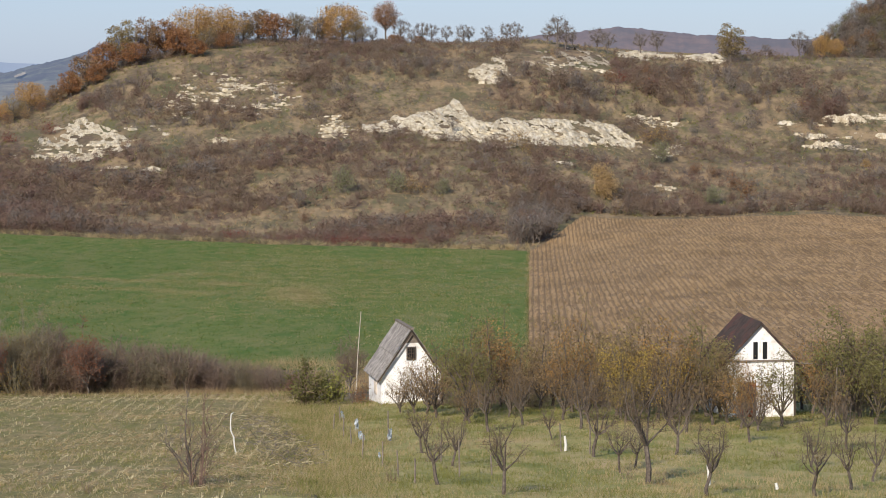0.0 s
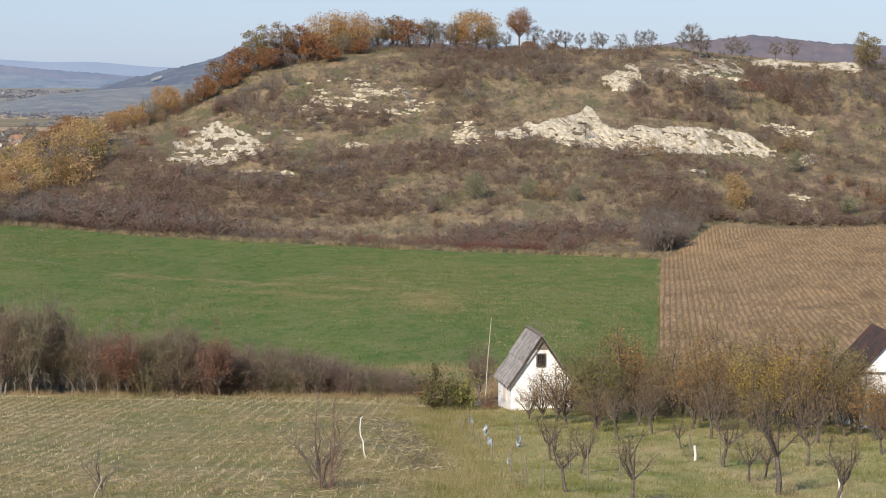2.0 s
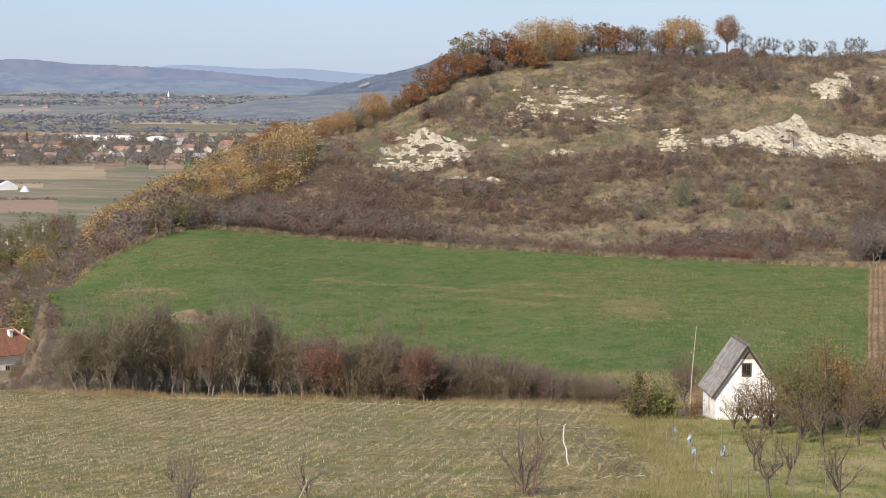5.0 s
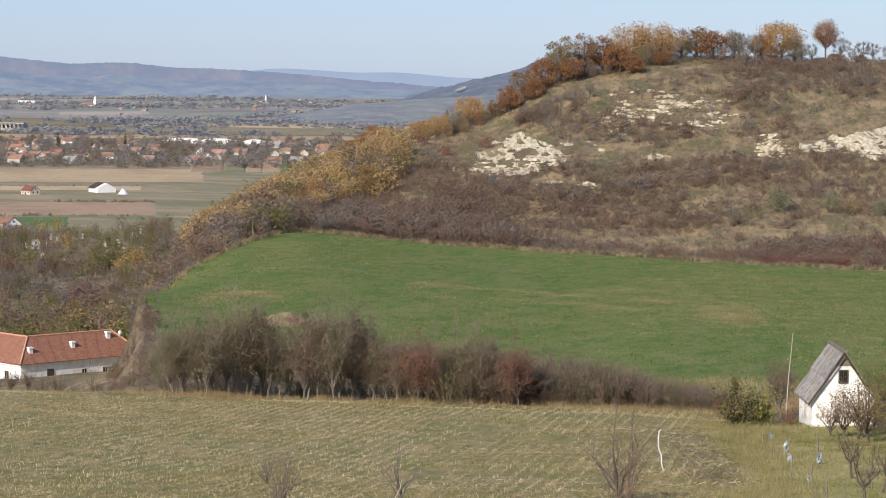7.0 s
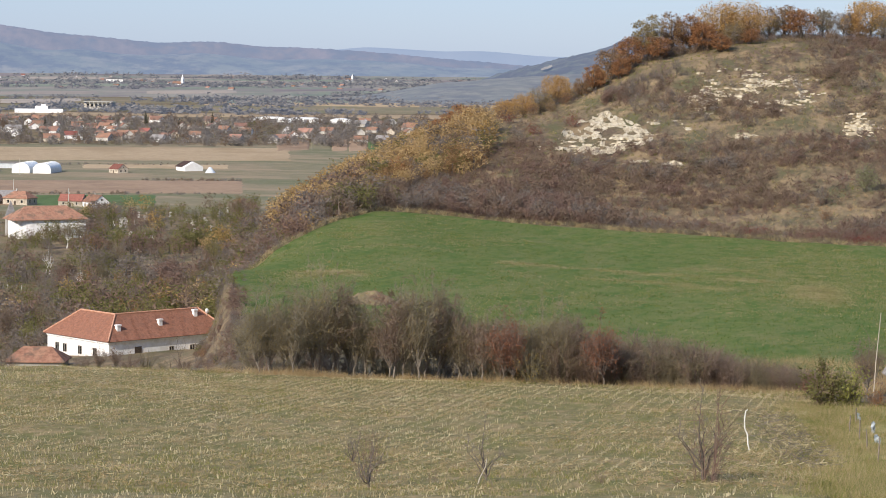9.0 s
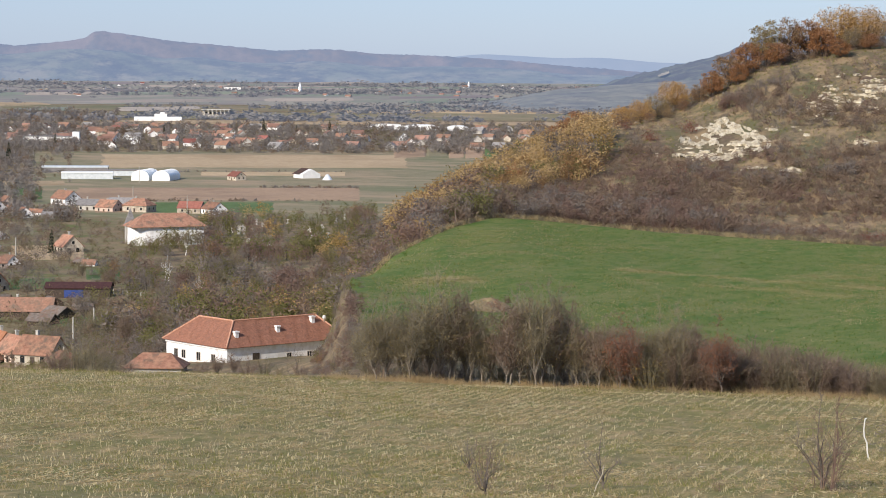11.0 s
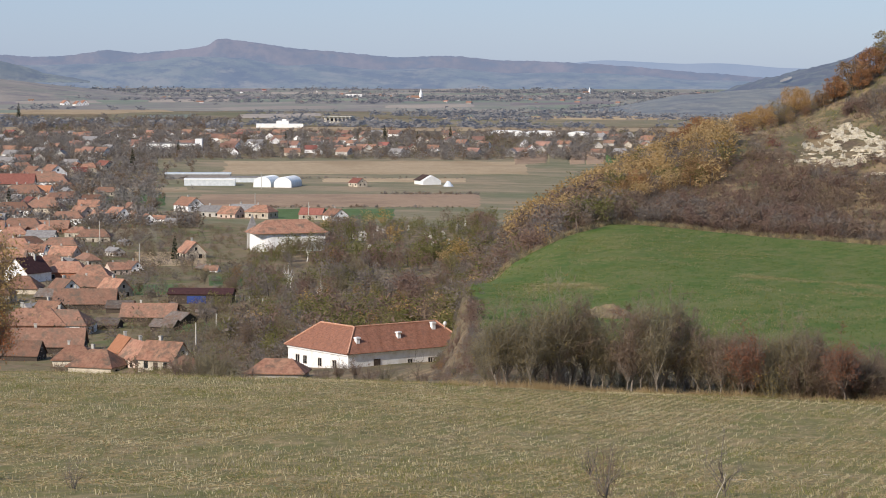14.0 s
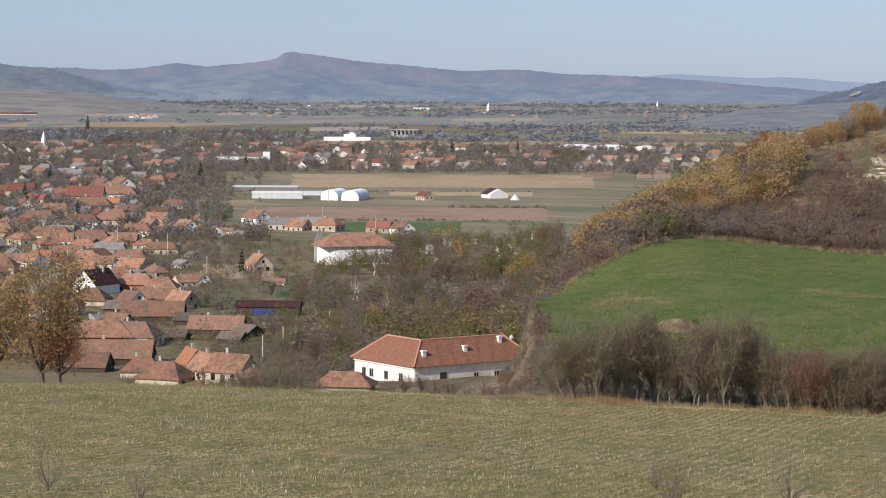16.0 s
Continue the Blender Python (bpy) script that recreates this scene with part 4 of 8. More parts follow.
scrub("low_scrub", 13500, -15.5, 13, 440, 552, low_density, (1.1, 3.0), W_LOW, "leafless plum-brown and russet scrub along the hill's foot")
scrub("hill_scrub", 11500, -11, 13, 540, 690, high_density, (0.6, 2.4), W_HIGH, "scattered leafless brown shrubs on the grassy hillside")
scrub("crest_brush", 1500, -12.5, -1, 618, 690, lambda a, d, x, y: 0.9 * (np.abs(d - np.interp(a, [-12.5, -11, -9.4, -7.3, -4, 2], [580, 604, 630, 652, 672, 684])) < 10), (1.0, 2.5), [2, 2, 2, 4, 4, 3, 2, 2, 2, 1, 5, 4, 1.5, 6, 2, 0.3], "dense brown undergrowth below the crest trees")
even = lambda a, d, x, y: np.clip(0.75 + 0.8 * rough(x, y, 14.0, 89), 0, 1)
W_RED = [1, 1, 1, 3, 3, 3, 4, 4, 4, 3, 3, 1.5, 0.6, 5, 5, 0.2]
scrub("grey_thicket", 760, -14.2, -9.0, 452, 505, even, (2.2, 4.2), W_GREY, "grey leafless blackthorn thicket at the field's edge")
scrub("grey_thicket", 260, 1.6, 3.2, 444, 498, even, (2.0, 4.6), W_GREY, "grey leafless blackthorn thicket at the field's corner")
scrub("dark_thicket", 150, -8.8, -7.2, 586, 616, even, (2.0, 4.2), [5, 5, 5, 3, 3, 3, 2, 2, 2, 0.2, 0.3, 0.2, 1.5, 1, 1, 0.6], "dusky grey thicket on the hill's shoulder")
scrub("dark_thicket", 210, 1.3, 3.7, 586, 612, even, (2.2, 4.6), W_GREY, "dusky grey-brown thicket under the chalk banks")
scrub("red_thicket", 230, 4.0, 6.0, 612, 652, even, (2.0, 4.8), W_RED, "russet and plum thicket below the chalk crest")
scrub("dark_thicket", 100, 6.5, 7.7, 596, 650, even, (2.2, 4.6), W_GREY, "dusky grey thicket beside the chalk crest")
scrub("dark_thicket", 70, 8.6, 9.6, 606, 626, even, (2.0, 4.2), W_LOW, "dusky brown thicket among chalk ledges")
scrub("brown_thicket", 330, -3.6, -0.2, 618, 668, even, (1.4, 3.4), W_HIGH, "brown leafless thicket under the hilltop")
scrub("brown_thicket", 130, -3.4, -2.2, 585, 625, even, (1.4, 3.0), W_LOW, "brown leafless thicket on the slope")
scrub("brown_thicket", 130, -6.6, -4.6, 570, 585, even, (1.4, 3.2), W_LOW, "brown leafless thicket on the slope")
scrub("crimson_scrub", 330, -4.4, 0.2, 447, 463, even, (1.2, 2.4), [0, 0, 0, 1, 1, 1, 1, 1, 1, 30, 3, 0, 0, 1, 2, 0], "crimson and plum low scrub at the field's edge")
scrub("hedge_row", 420, 2.2, 13, 492, 506, lambda a, d, x, y: 0.85 + 0 * a, (1.8, 3.4), W_LOW, "dark russet hedge behind the ploughed field")
scrub("ridge_scrub", 260, 1.0, 10, 596, 640, lambda a, d, x, y: np.clip(0.5 + 2 * rough(x, y, 20.0, 87), 0, 1), (2.2, 4.0), W_GREY, "dense grey shrubs below the chalk banks")

# dry grass along the wheat's far edge
a = rng.uniform(-17.6, 2.0, 1500)
d = FIELD_FAR(a) + rng.uniform(-0.5, 5.0, len(a))
x, y = d * np.sin(np.radians(a)), d * np.cos(np.radians(a))
edge = [blades(rng.normal(size=(12, 3)) * [0.3, 0.3, 0] - [0, 0, 0.05], rng.normal(size=(12, 3)) * [0.45, 0.45, 0.1] + [0, 0, 0.7], np.full(12, 0.09)) for _ in range(4)]
strew("edge_grass", [[(e, 0)] for e in edge] + [[(e, 1)] for e in edge], x, y, rng.uniform(0.5, 1.5, len(x)), rng.integers(0, 8, len(x)), [M_dry_grass, M_twig_olive], "dry tan grass along the wheat's far edge", "grass")

TUFTS = [blades(rng.normal(size=(6, 3)) * [0.22, 0.22, 0] + [0, 0, -0.05], rng.normal(size=(6, 3)) * [0.4, 0.4, 0.12] + [0, 0, 0.55], np.full(6, 0.085)) for _ in range(5)]
a, d, x, y = polar_points(18000, -17, 13, 440, 700)
ok = ~bare_of(a, d) & (d > np.where(a < 2.05, FIELD_FAR(a), BROWN_FAR(a)) + 1)
a, d, x, y = a[ok], d[ok], x[ok], y[ok]
tone = np.clip((rough(x, y, 30.0, 91) * 1.4 + 1.1 + rng.normal(size=len(x)) * 0.5), 0, 2.99).astype(int)
strew("hill_grass", [[(TUFTS[k], m)] for m in range(3) for k in range(5)], x, y, rng.uniform(0.5, 1.3, len(x)), tone * 5 + rng.integers(0, 5, len(x)), [M_weed, M_dry_grass, M_reed], "tufts of dry tan and olive grass on the hill", "grass")

# ---- trees as things ----
TREE_KINDS = {}


def tree_thing(kind, a, d, h, label, group, wide=1.0, sink=0.1):
    """A tree or bush at a bearing and distance, h metres high. kind: name of a built form, whose meshes the copies share."""
    variants = TREE_KINDS[kind]
    build = variants[rng.integers(0, len(variants))]
    k = h / build["h"]
    m = Matrix.Translation(spot(a, d, -sink)) @ Matrix.Rotation(rng.uniform(0, 6.28), 4, "Z") @ Matrix.Diagonal((k * wide, k * wide, k, 1))
    category = "tree" if len(build["parts"]) > 1 else "bush"
    if "root" in build:
        s = build["root"].scale
        return tagged(copy_thing(build["root"], m @ Matrix.Diagonal((1 / s[0], 1 / s[1], 1 / s[2], 1))), label, category, group)
    if category == "bush":
        root = new(build["name"], mesh_of(build["name"], *build["parts"][0][1:]))
        root.matrix_world = m
        tagged(root, label, category, group)
    else:
        root = empty(build["name"], m, label, category, group)
        for part_name, *data in build["parts"]:
            new(part_name, mesh_of(part_name, *data)).parent = root
    build["root"] = root
    return root


def crown(t, lf, twig_mat, leaf_mat):
    v, f = joined([t, lf])
    return v, f, [twig_mat, leaf_mat], np.repeat([0, 1], [len(t[1]), len(lf[1])])


def tree_kind(kind, name, n, wood_mat, leaf_mat, twig_mat, h, maker=tree, **form):
    TREE_KINDS[kind] = []
    for _ in range(n):
        w, t, lf = maker(h=h, **form)
        TREE_KINDS[kind].append(dict(name=name, h=float(t[0][:, 2].max()), parts=[("trunk", *w, [wood_mat]), ("crown", *crown(t, lf, twig_mat, leaf_mat))]))


def bush_kind(kind, name, count, leaf_mat, twig_mat, **form):
    TREE_KINDS[kind] = []
    for _ in range(count):
        w, lf = fuzz(**form) if "n" in form else shrub(**form)
        TREE_KINDS[kind].append(dict(name=name, h=float(w[0][:, 2].max()), parts=[("bush", *crown(w, lf, twig_mat, leaf_mat))]))


far_tree = dict(maker=clump_tree, trunk=0.8, spread=4.4, clumps=30, leaf=4600, leaf_size=0.142, twigs=9)
slim_tree = dict(maker=clump_tree, trunk=0.4, spread=2.6, clumps=22, leaf=2700, leaf_size=0.14, twigs=10)
tree_kind("oak_ochre", "oak_tree", 4, M_bark, M_leaf_oak, M_twig_brown, 9.0, **far_tree)
tree_kind("oak_umber", "oak_tree", 3, M_bark, M_leaf_umber, M_twig_grey, 9.0, **{**far_tree, "leaf": 2300, "twigs": 30})
tree_kind("oak_rust", "oak_tree", 4, M_bark, M_leaf_rust, M_twig_brown, 8.0, **slim_tree)
tree_kind("oak_brown", "oak_tree", 3, M_bark, M_leaf_brown, M_twig_brown, 8.0, **{**slim_tree, "leaf": 1500, "twigs": 26})
tree_kind("oak_olive", "oak_tree", 2, M_bark, M_leaf_umber, M_twig_brown, 9.0, **slim_tree)
tree_kind("far_bare", "bare_tree", 4, M_bark, M_leaf_brown, M_twig_grey, 6.0, maker=clump_tree, trunk=0.8, spread=2.4, clumps=20, twigs=44, leaf=0, r=0.11, twig_w=0.042)
tree_kind("lone", "lone_tree", 1, M_bark, M_leaf_rust, M_twig_brown, 11.5, maker=clump_tree, trunk=3.0, spread=4.3, clumps=40, leaf=4200, leaf_size=0.15, twigs=16, r=0.24)
bush_kind("bush_yellow", "yellow_bush", 1, M_leaf_gold, M_twig_brown, n=300, leaf=3600, leaf_size=0.022, wide=0.5, lumps=9, twig_w=0.024)
bush_kind("bush_green", "willow_bush", 3, M_leaf_green, M_twig_grey, n=420, leaf=1500, leaf_size=0.024, wide=0.6, lumps=9, twig_w=0.024)
bush_kind("bush_red", "red_bush", 3, M_leaf_red, M_twig_plum, n=420, leaf=420, leaf_size=0.026, wide=0.62, lumps=9, twig_w=0.024)
bush_kind("bush_rust", "russet_bush", 3, M_leaf_rust, M_twig_brown, n=420, leaf=420, leaf_size=0.026, wide=0.6, lumps=9, twig_w=0.024)
bush_kind("bush_ochre", "ochre_bush", 2, M_leaf_ochre, M_twig_brown, n=400, leaf=420, leaf_size=0.026, wide=0.6, lumps=9, twig_w=0.024)
bush_kind("bush_grey", "bare_bush", 3, M_leaf_brown, M_twig_grey, stems=16, twigs=170, leaf=0, wide=0.55, twig_w=0.018)

CREST = "autumn trees along the hilltop"
for a, d, h, kind, wide in [(-6.0, 664, 11.2, "oak_ochre", 1.15), (-5.35, 668, 10.2, "oak_ochre", 1.1), (-5.7, 656, 6.0, "oak_umber", 1.0), (-4.85, 672, 7.0, "oak_umber", 0.9), (-4.5, 674, 8.4, "oak_brown", 1.5), (-4.1, 670, 7.2, "oak_rust", 1.5),
                            (-3.6, 678, 8.0, "oak_umber", 0.7), (-2.95, 680, 7.0, "oak_ochre", 0.9), (-2.48, 680, 10.2, "oak_ochre", 1.05), (-2.15, 676, 6.6, "oak_umber", 0.9), (-2.7, 672, 5.0, "oak_brown", 1.2),
                            (-7.78, 644, 10.6, "oak_olive", 1.1), (-7.2, 652, 10.4, "oak_brown", 0.85), (-6.78, 656, 8.6, "oak_rust", 1.2), (-7.5, 640, 6.0, "oak_rust", 1.3), (-6.4, 652, 6.6, "oak_rust", 1.4), (-6.5, 662, 6.6, "oak_brown", 1.2),
                            (-8.2, 638, 7.8, "oak_rust", 1.2), (-8.65, 632, 7.6, "oak_brown", 1.4), (-9.05, 624, 6.0, "oak_rust", 1.2), (-8.95, 628, 5.0, "oak_ochre", 0.7), (-8.4, 628, 5.0, "oak_rust", 1.2), (-9.35, 622, 4.6, "oak_brown", 1.3),
                            (-9.95, 616, 7.2, "oak_ochre", 0.95), (-10.35, 610, 6.4, "oak_umber", 1.0), (-10.75, 604, 5.6, "oak_ochre", 1.0), (-11.2, 598, 5.0, "oak_ochre", 1.0), (-6.0, 645, 4.6, "oak_rust", 1.5), (-5.3, 655, 4.4, "oak_rust", 1.4),
                            (-12.25, 586, 7.0, "oak_rust", 1.3), (-12.7, 580, 6.0, "oak_rust", 1.3), (-13.1, 574, 5.4, "oak_brown", 1.2), (-11.7, 590, 4.8, "oak_umber", 1.1),
                            (6.92, 664, 9.4, "oak_olive", 1.15), (9.05, 690, 6.0, "oak_ochre", 0.7), (9.4, 694, 5.4, "oak_ochre", 0.8), (-1.2, 678, 3.0, "oak_rust", 1.6), (-0.6, 684, 2.4, "oak_rust", 1.8)]:
    tree_thing(kind, a, d, h * 1.32, {"oak_ochre": "oak with thinning golden-ochre leaves on the hilltop", "oak_umber": "half-bare oak with dull umber leaves on the hilltop", "oak_rust": "small oak with rust-red leaves on the hilltop", "oak_brown": "oak with withered brown leaves on the hilltop",
                               "oak_olive": "tree with dull olive-yellow leaves on the hilltop"}[kind], CREST, wide * 1.12, 0.9)
tree_thing("lone", -1.42, 681, 13.4, "tall lone tree with rust-coloured round crown", CREST, 1.0)
for a, d, h in [(-3.5, 682, 6.2), (-3.1, 680, 6.6), (-3.3, 676, 5), (-1.05, 686, 6.0), (-1.75, 686, 4.6), (-0.55, 686, 5.0), (-0.3, 688, 4.6), (0.05, 688, 4.4), (0.45, 686, 4.8), (0.6, 688, 4.2), (1.05, 690, 4.0), (1.5, 690, 4.6), (1.75, 688, 4.6),
                (2.75, 672, 7.6), (2.95, 668, 6.4), (2.5, 676, 4.4), (3.1, 684, 3.6), (3.7, 676, 5.6), (3.95, 672, 5.0), (4.75, 686, 5.2), (5.15, 684, 5.6), (7.75, 690, 3.0), (8.55, 688, 6.6), (8.75, 690, 4.6), (-0.8, 682, 3.6), (-2.0, 678, 4.2)]:
    tree_thing("far_bare", a, d - 4, h * 1.35, "small leafless grey tree on the skyline", "bare trees on the skyline", 1.1)
for kind, a, d, h, label in BUSHES:
    tree_thing(kind, a, d, h, label + " on the grassy hillside", "coloured bushes on the hillside")
bush_kind("bush_crimson", "crimson_bush", 2, M_leaf_red, M_twig_plum, n=340, leaf=420, leaf_size=0.03, wide=0.8, lumps=8, twig_w=0.03)
for a, d, h in [(-2.75, 449, 1.8), (-2.5, 448, 2.2), (-2.25, 449, 1.6), (-1.95, 448, 2.0), (-1.6, 447, 1.7), (-1.35, 447, 2.3), (-1.1, 446, 1.6), (-0.85, 446, 2.0), (-5.3, 463, 1.9), (-5.0, 463, 2.1), (-3.7, 456, 1.6)]:
    tree_thing("bush_crimson", a, d, h, "low crimson bush at the wheat's far edge", "crimson bushes at the field's edge", 1.5)
for a, d, h in [(-3.55, 492, 4.6), (-0.3, 447, 4.6), (0.2, 560, 4.5), (1.9, 446, 6.0), (2.3, 448, 6.2), (2.6, 452, 5.6), (1.6, 450, 4.6), (-7.06, 612, 5.0)]:
    tree_thing("far_bare", a, d, h, "pale leafless tree among the scrub", "bare trees in the scrub")

# ---- near land: stubble, grass, hedge, orchard ----
M_litter = leafage("litter", (0.30, 0.205, 0.100), (0.44, 0.315, 0.17))


def tufts(n, blades_each, spread, height, width):
    out = []
    for _ in range(n):
        b = rng.normal(size=(blades_each, 3)) * [spread, spread, 0] + [0, 0, -0.03]
        t = b + rng.normal(size=(blades_each, 3)) * [height * 0.45, height * 0.45, height * 0.2] + [0, 0, height]
        out.append(blades(b, t, np.full(blades_each, width)))
    return out


# maize stubble in rows that run away from the camera, with lying leaves and stalks
rows_x = np.arange(-100, -3, 0.72)
sx = np.repeat(rows_x, 460)
sy = np.tile(np.linspace(60, 165, 460), len(rows_x)) + rng.uniform(-0.25, 0.25, len(sx))
sx = sx - 0.036 * (sy - 100) + rng.normal(size=len(sx)) * 0.04
sa, sd = np.degrees(np.arctan2(sx, sy)), np.hypot(sx, sy)
ok = (sa > -34) & (sa < -3.0 - 1.3 * (sd - 70) / 90 - 0.5 * rng.random(len(sa))) & (sd > 72) & (sd < 160) & (rng.random(len(sa)) < np.clip(0.72 + 0.9 * rough(sx * 1.6, sy * 0.4, 4.5, 101, 3), 0.08, 1))
sx, sy = sx[ok], sy[ok]
base = np.stack([sx, sy, ground(sx, sy) + 0.13], 1)
tip = base + np.stack([rng.normal(size=len(sx)) * 0.05, rng.normal(size=len(sx)) * 0.05, rng.uniform(0.07, 0.22, len(sx))], 1)
upright = slips(base, tip, rng.uniform(0.016, 0.040, len(sx)))
n = 170000
a, d, lx, ly = polar_points(n, -34, -3.5, 84, 161)
ok = rng.random(n) < np.clip(0.5 + 0.7 * rough(lx, ly, 8.0, 105), 0.05, 1)
lx, ly = lx[ok], ly[ok]
row = lx + 0.036 * (ly - 100)
lx = np.where(rng.random(len(lx)) < 0.6, lx - row - 100 + np.round((row + 100) / 0.72) * 0.72 + rng.normal(size=len(lx)) * 0.10, lx)
base = np.stack([lx, ly, ground(lx, ly) + 0.20], 1)
az = rng.uniform(0, 6.28, len(lx))
ln = rng.uniform(0.06, 0.20, len(lx)) * np.interp(np.hypot(lx, ly), [84, 105], [1.5, 1.0])
tip = base + np.stack([np.cos(az) * ln, np.sin(az) * ln, rng.uniform(0.0, 0.07, len(lx))], 1)
lying = slips(base, tip, rng.uniform(0.010, 0.026, len(lx)))
tone = np.concatenate([np.zeros(2 * len(sx), int), np.tile(rng.choice(3, len(lx), p=[0.35, 0.4, 0.25]), 2)])
v, f = joined([upright, lying])
tagged(new("maize_stubble", mesh_of("maize_stubble", v, f, [M_straw, M_dry_grass, M_litter], tone)), "pale cut maize stalks and husks in rows", "stubble", kind="stuff")

WEEDS = tufts(6, 9, 0.18, 0.17, 0.028)
a, d, x, y = polar_points(26000, -34, -3.2, 80, 162)
ok = rng.random(len(a)) < np.clip(0.5 + 1.0 * rough(x, y, 9.0, 111), 0.08, 1)
x, y = x[ok], y[ok]
pick = rng.integers(0, 6, len(x)) + 6 * (rng.random(len(x)) < 0.45)
strew("field_weeds", [[(w, m)] for m in (0, 1) for w in WEEDS], x, y, rng.uniform(0.6, 1.5, len(x)), pick, [M_weed, M_dry_grass], "low weeds and dry grass among the stubble", "weeds", sink=-0.12)

GRASS = tufts(6, 8, 0.26, 0.17, 0.026)
a, d, x, y = polar_points(16000, -4.0, 13.5, 74, 150)
pick = rng.integers(0, 6, len(x)) + 6 * (rng.random(len(x)) < np.clip(0.30 + 0.9 * rough(x, y, 10.0, 115) + np.where(a < -1, 0.35, 0), 0.02, 0.95))
strew("orchard_grass", [[(w, m)] for m in (0, 1) for w in GRASS], x, y, rng.uniform(0.5, 1.3, len(x)), pick, [M_weed, M_dry_grass], "short green and yellowing grass tufts of the orchard", "grass", sink=-0.12)

TALL = tufts(6, 14, 0.28, 0.6, 0.024)
a, d, x, y = polar_points(13000, -5.0, -0.2, 80, 150)
ok = rng.random(len(a)) < np.exp(-((a + 2.4 + 1.3 * (d - 70) / 90) / 1.0) ** 2) * (0.75 + 0.6 * rough(x, y, 5.0, 121))
a, d, x, y = a[ok], d[ok], x[ok], y[ok]
strew("tall_grass", [[(w, 0)] for w in TALL] + [[(w, 1)] for w in TALL], x, y, rng.uniform(0.25, 0.9, len(x)), rng.integers(0, 12, len(x)), [M_dry_grass, M_weed], "tall dry grass strip between field and orchard", "grass")
a, d, x, y = polar_points(2300, -18.5, -1.6, 161.5, 166)
keep = rng.random(len(a)) < np.clip(0.5 + 0.9 * rough(x, y, 6.0, 117), 0.1, 1)
x, y = x[keep], y[keep]
strew("reed_strip", [[(w, 0)] for w in TALL] + [[(w, 1)] for w in TALL], x, y, rng.uniform(0.35, 1.0, len(x)), rng.integers(0, 12, len(x)), [M_dry_grass, M_litter], "tall tan grass along the hedge's foot", "grass")
a, d, x, y = polar_points(1500, -34, -18.0, 160, 166)
strew("brow_grass", [[(w, 0)] for w in TALL] + [[(w, 1)] for w in TALL], x, y, rng.uniform(0.3, 0.7, len(x)), rng.integers(0, 12, len(x)), [M_dry_grass, M_weed], "dry grass along the field's brow", "grass")
a, d, x, y = polar_points(1500, -34, 13, 80.5, 85)
strew("near_verge_grass", [[(w, 0)] for w in TALL] + [[(w, 1)] for w in TALL], x, y, rng.uniform(0.2, 0.6, len(x)), rng.integers(0, 12, len(x)), [M_weed, M_dry_grass], "green and dry grass at the field's near edge", "grass")
# bright fallen husk line along the field's far side
a = rng.uniform(-15, -3.6, 1500)
d = np.interp(a, [-15, -3.6], [160.6, 151.5]) + rng.normal(size=len(a)) * 0.25
x, y = d * np.sin(np.radians(a)), d * np.cos(np.radians(a))
base = np.stack([x, y, ground(x, y) + 0.05], 1)
v, f = slips(base, base + np.stack([rng.uniform(-0.5, 0.5, len(a)), rng.uniform(-0.2, 0.2, len(a)), rng.uniform(0.02, 0.22, len(a))], 1), np.full(len(a), 0.05))
tagged(new("husk_line", mesh_of("husk_line", v, f, [M_straw])), "pale line of maize husks along the field's far edge", "stubble", kind="stuff")

# hedge between the stubble and the green field
near_bare = dict(trunk=0.8, spread=1.15, limbs=17, subs=14, twigs=9, leaf=700, leaf_size=0.048, r=0.055, twig_w=0.021, rise=0.15, lean=0.2)
tree_kind("hedge", "hedge_tree", 6, M_pale_bark, M_leaf_apple, M_twig_pale, 5.6, **near_bare)
tree_kind("hedge_brown", "hedge_tree", 3, M_pale_bark, M_leaf_tan, M_twig_hedge, 5.0, **{**near_bare, "leaf": 380, "trunk": 0.8})
tree_kind("hedge_red", "hedge_tree", 2, M_bark, M_leaf_russet, M_twig_hedge, 5.0, **{**near_bare, "leaf": 2200, "leaf_size": 0.055, "spread": 1.0})
bush_kind("thicket", "hedge_shrub", 5, M_leaf_tan, M_twig_hedge, stems=44, twigs=640, leaf=120, leaf_size=0.014, wide=0.5, twig_w=0.0085, flat=0.7)
bush_kind("thicket_grey", "hedge_shrub", 4, M_leaf_umber, M_twig_olive, stems=44, twigs=640, leaf=100, leaf_size=0.014, wide=0.5, twig_w=0.0085, flat=0.7)
HEDGE = "trees of the field hedge"
for a in np.arange(-17.2, -9.2, 0.22):
    h = (7.6 + 1.0 * math.sin(a * 2.3) + rng.uniform(-0.9, 0.9)) * (1.02 if a < -13.4 else 0.9 if a < -12 else 0.8)
    tree_thing("hedge" if rng.random() < 0.8 else "hedge_brown", a + rng.uniform(-0.12, 0.12), 166 + rng.uniform(-1.5, 3), h, "leafless grey hedge tree with thin upright branches", HEDGE)
for a, h in ((-11.2, 5.9), (-10.95, 4.6), (-8.7, 5.9), (-3.75, 2.0)):
    tree_thing("hedge_red", a, 163.8 if a < -4 else 158, h, "hedge tree with russet autumn leaves", HEDGE)
bush_kind("hedge_yellow", "hedge_shrub", 1, M_leaf_yellow, M_twig_olive, stems=26, twigs=260, leaf=420, leaf_size=0.014, wide=0.42, twig_w=0.009, flat=0.7)
tree_thing("hedge_yellow", -10.45, 162, 3.6, "hedge shrub with yellow-green leaves", HEDGE)
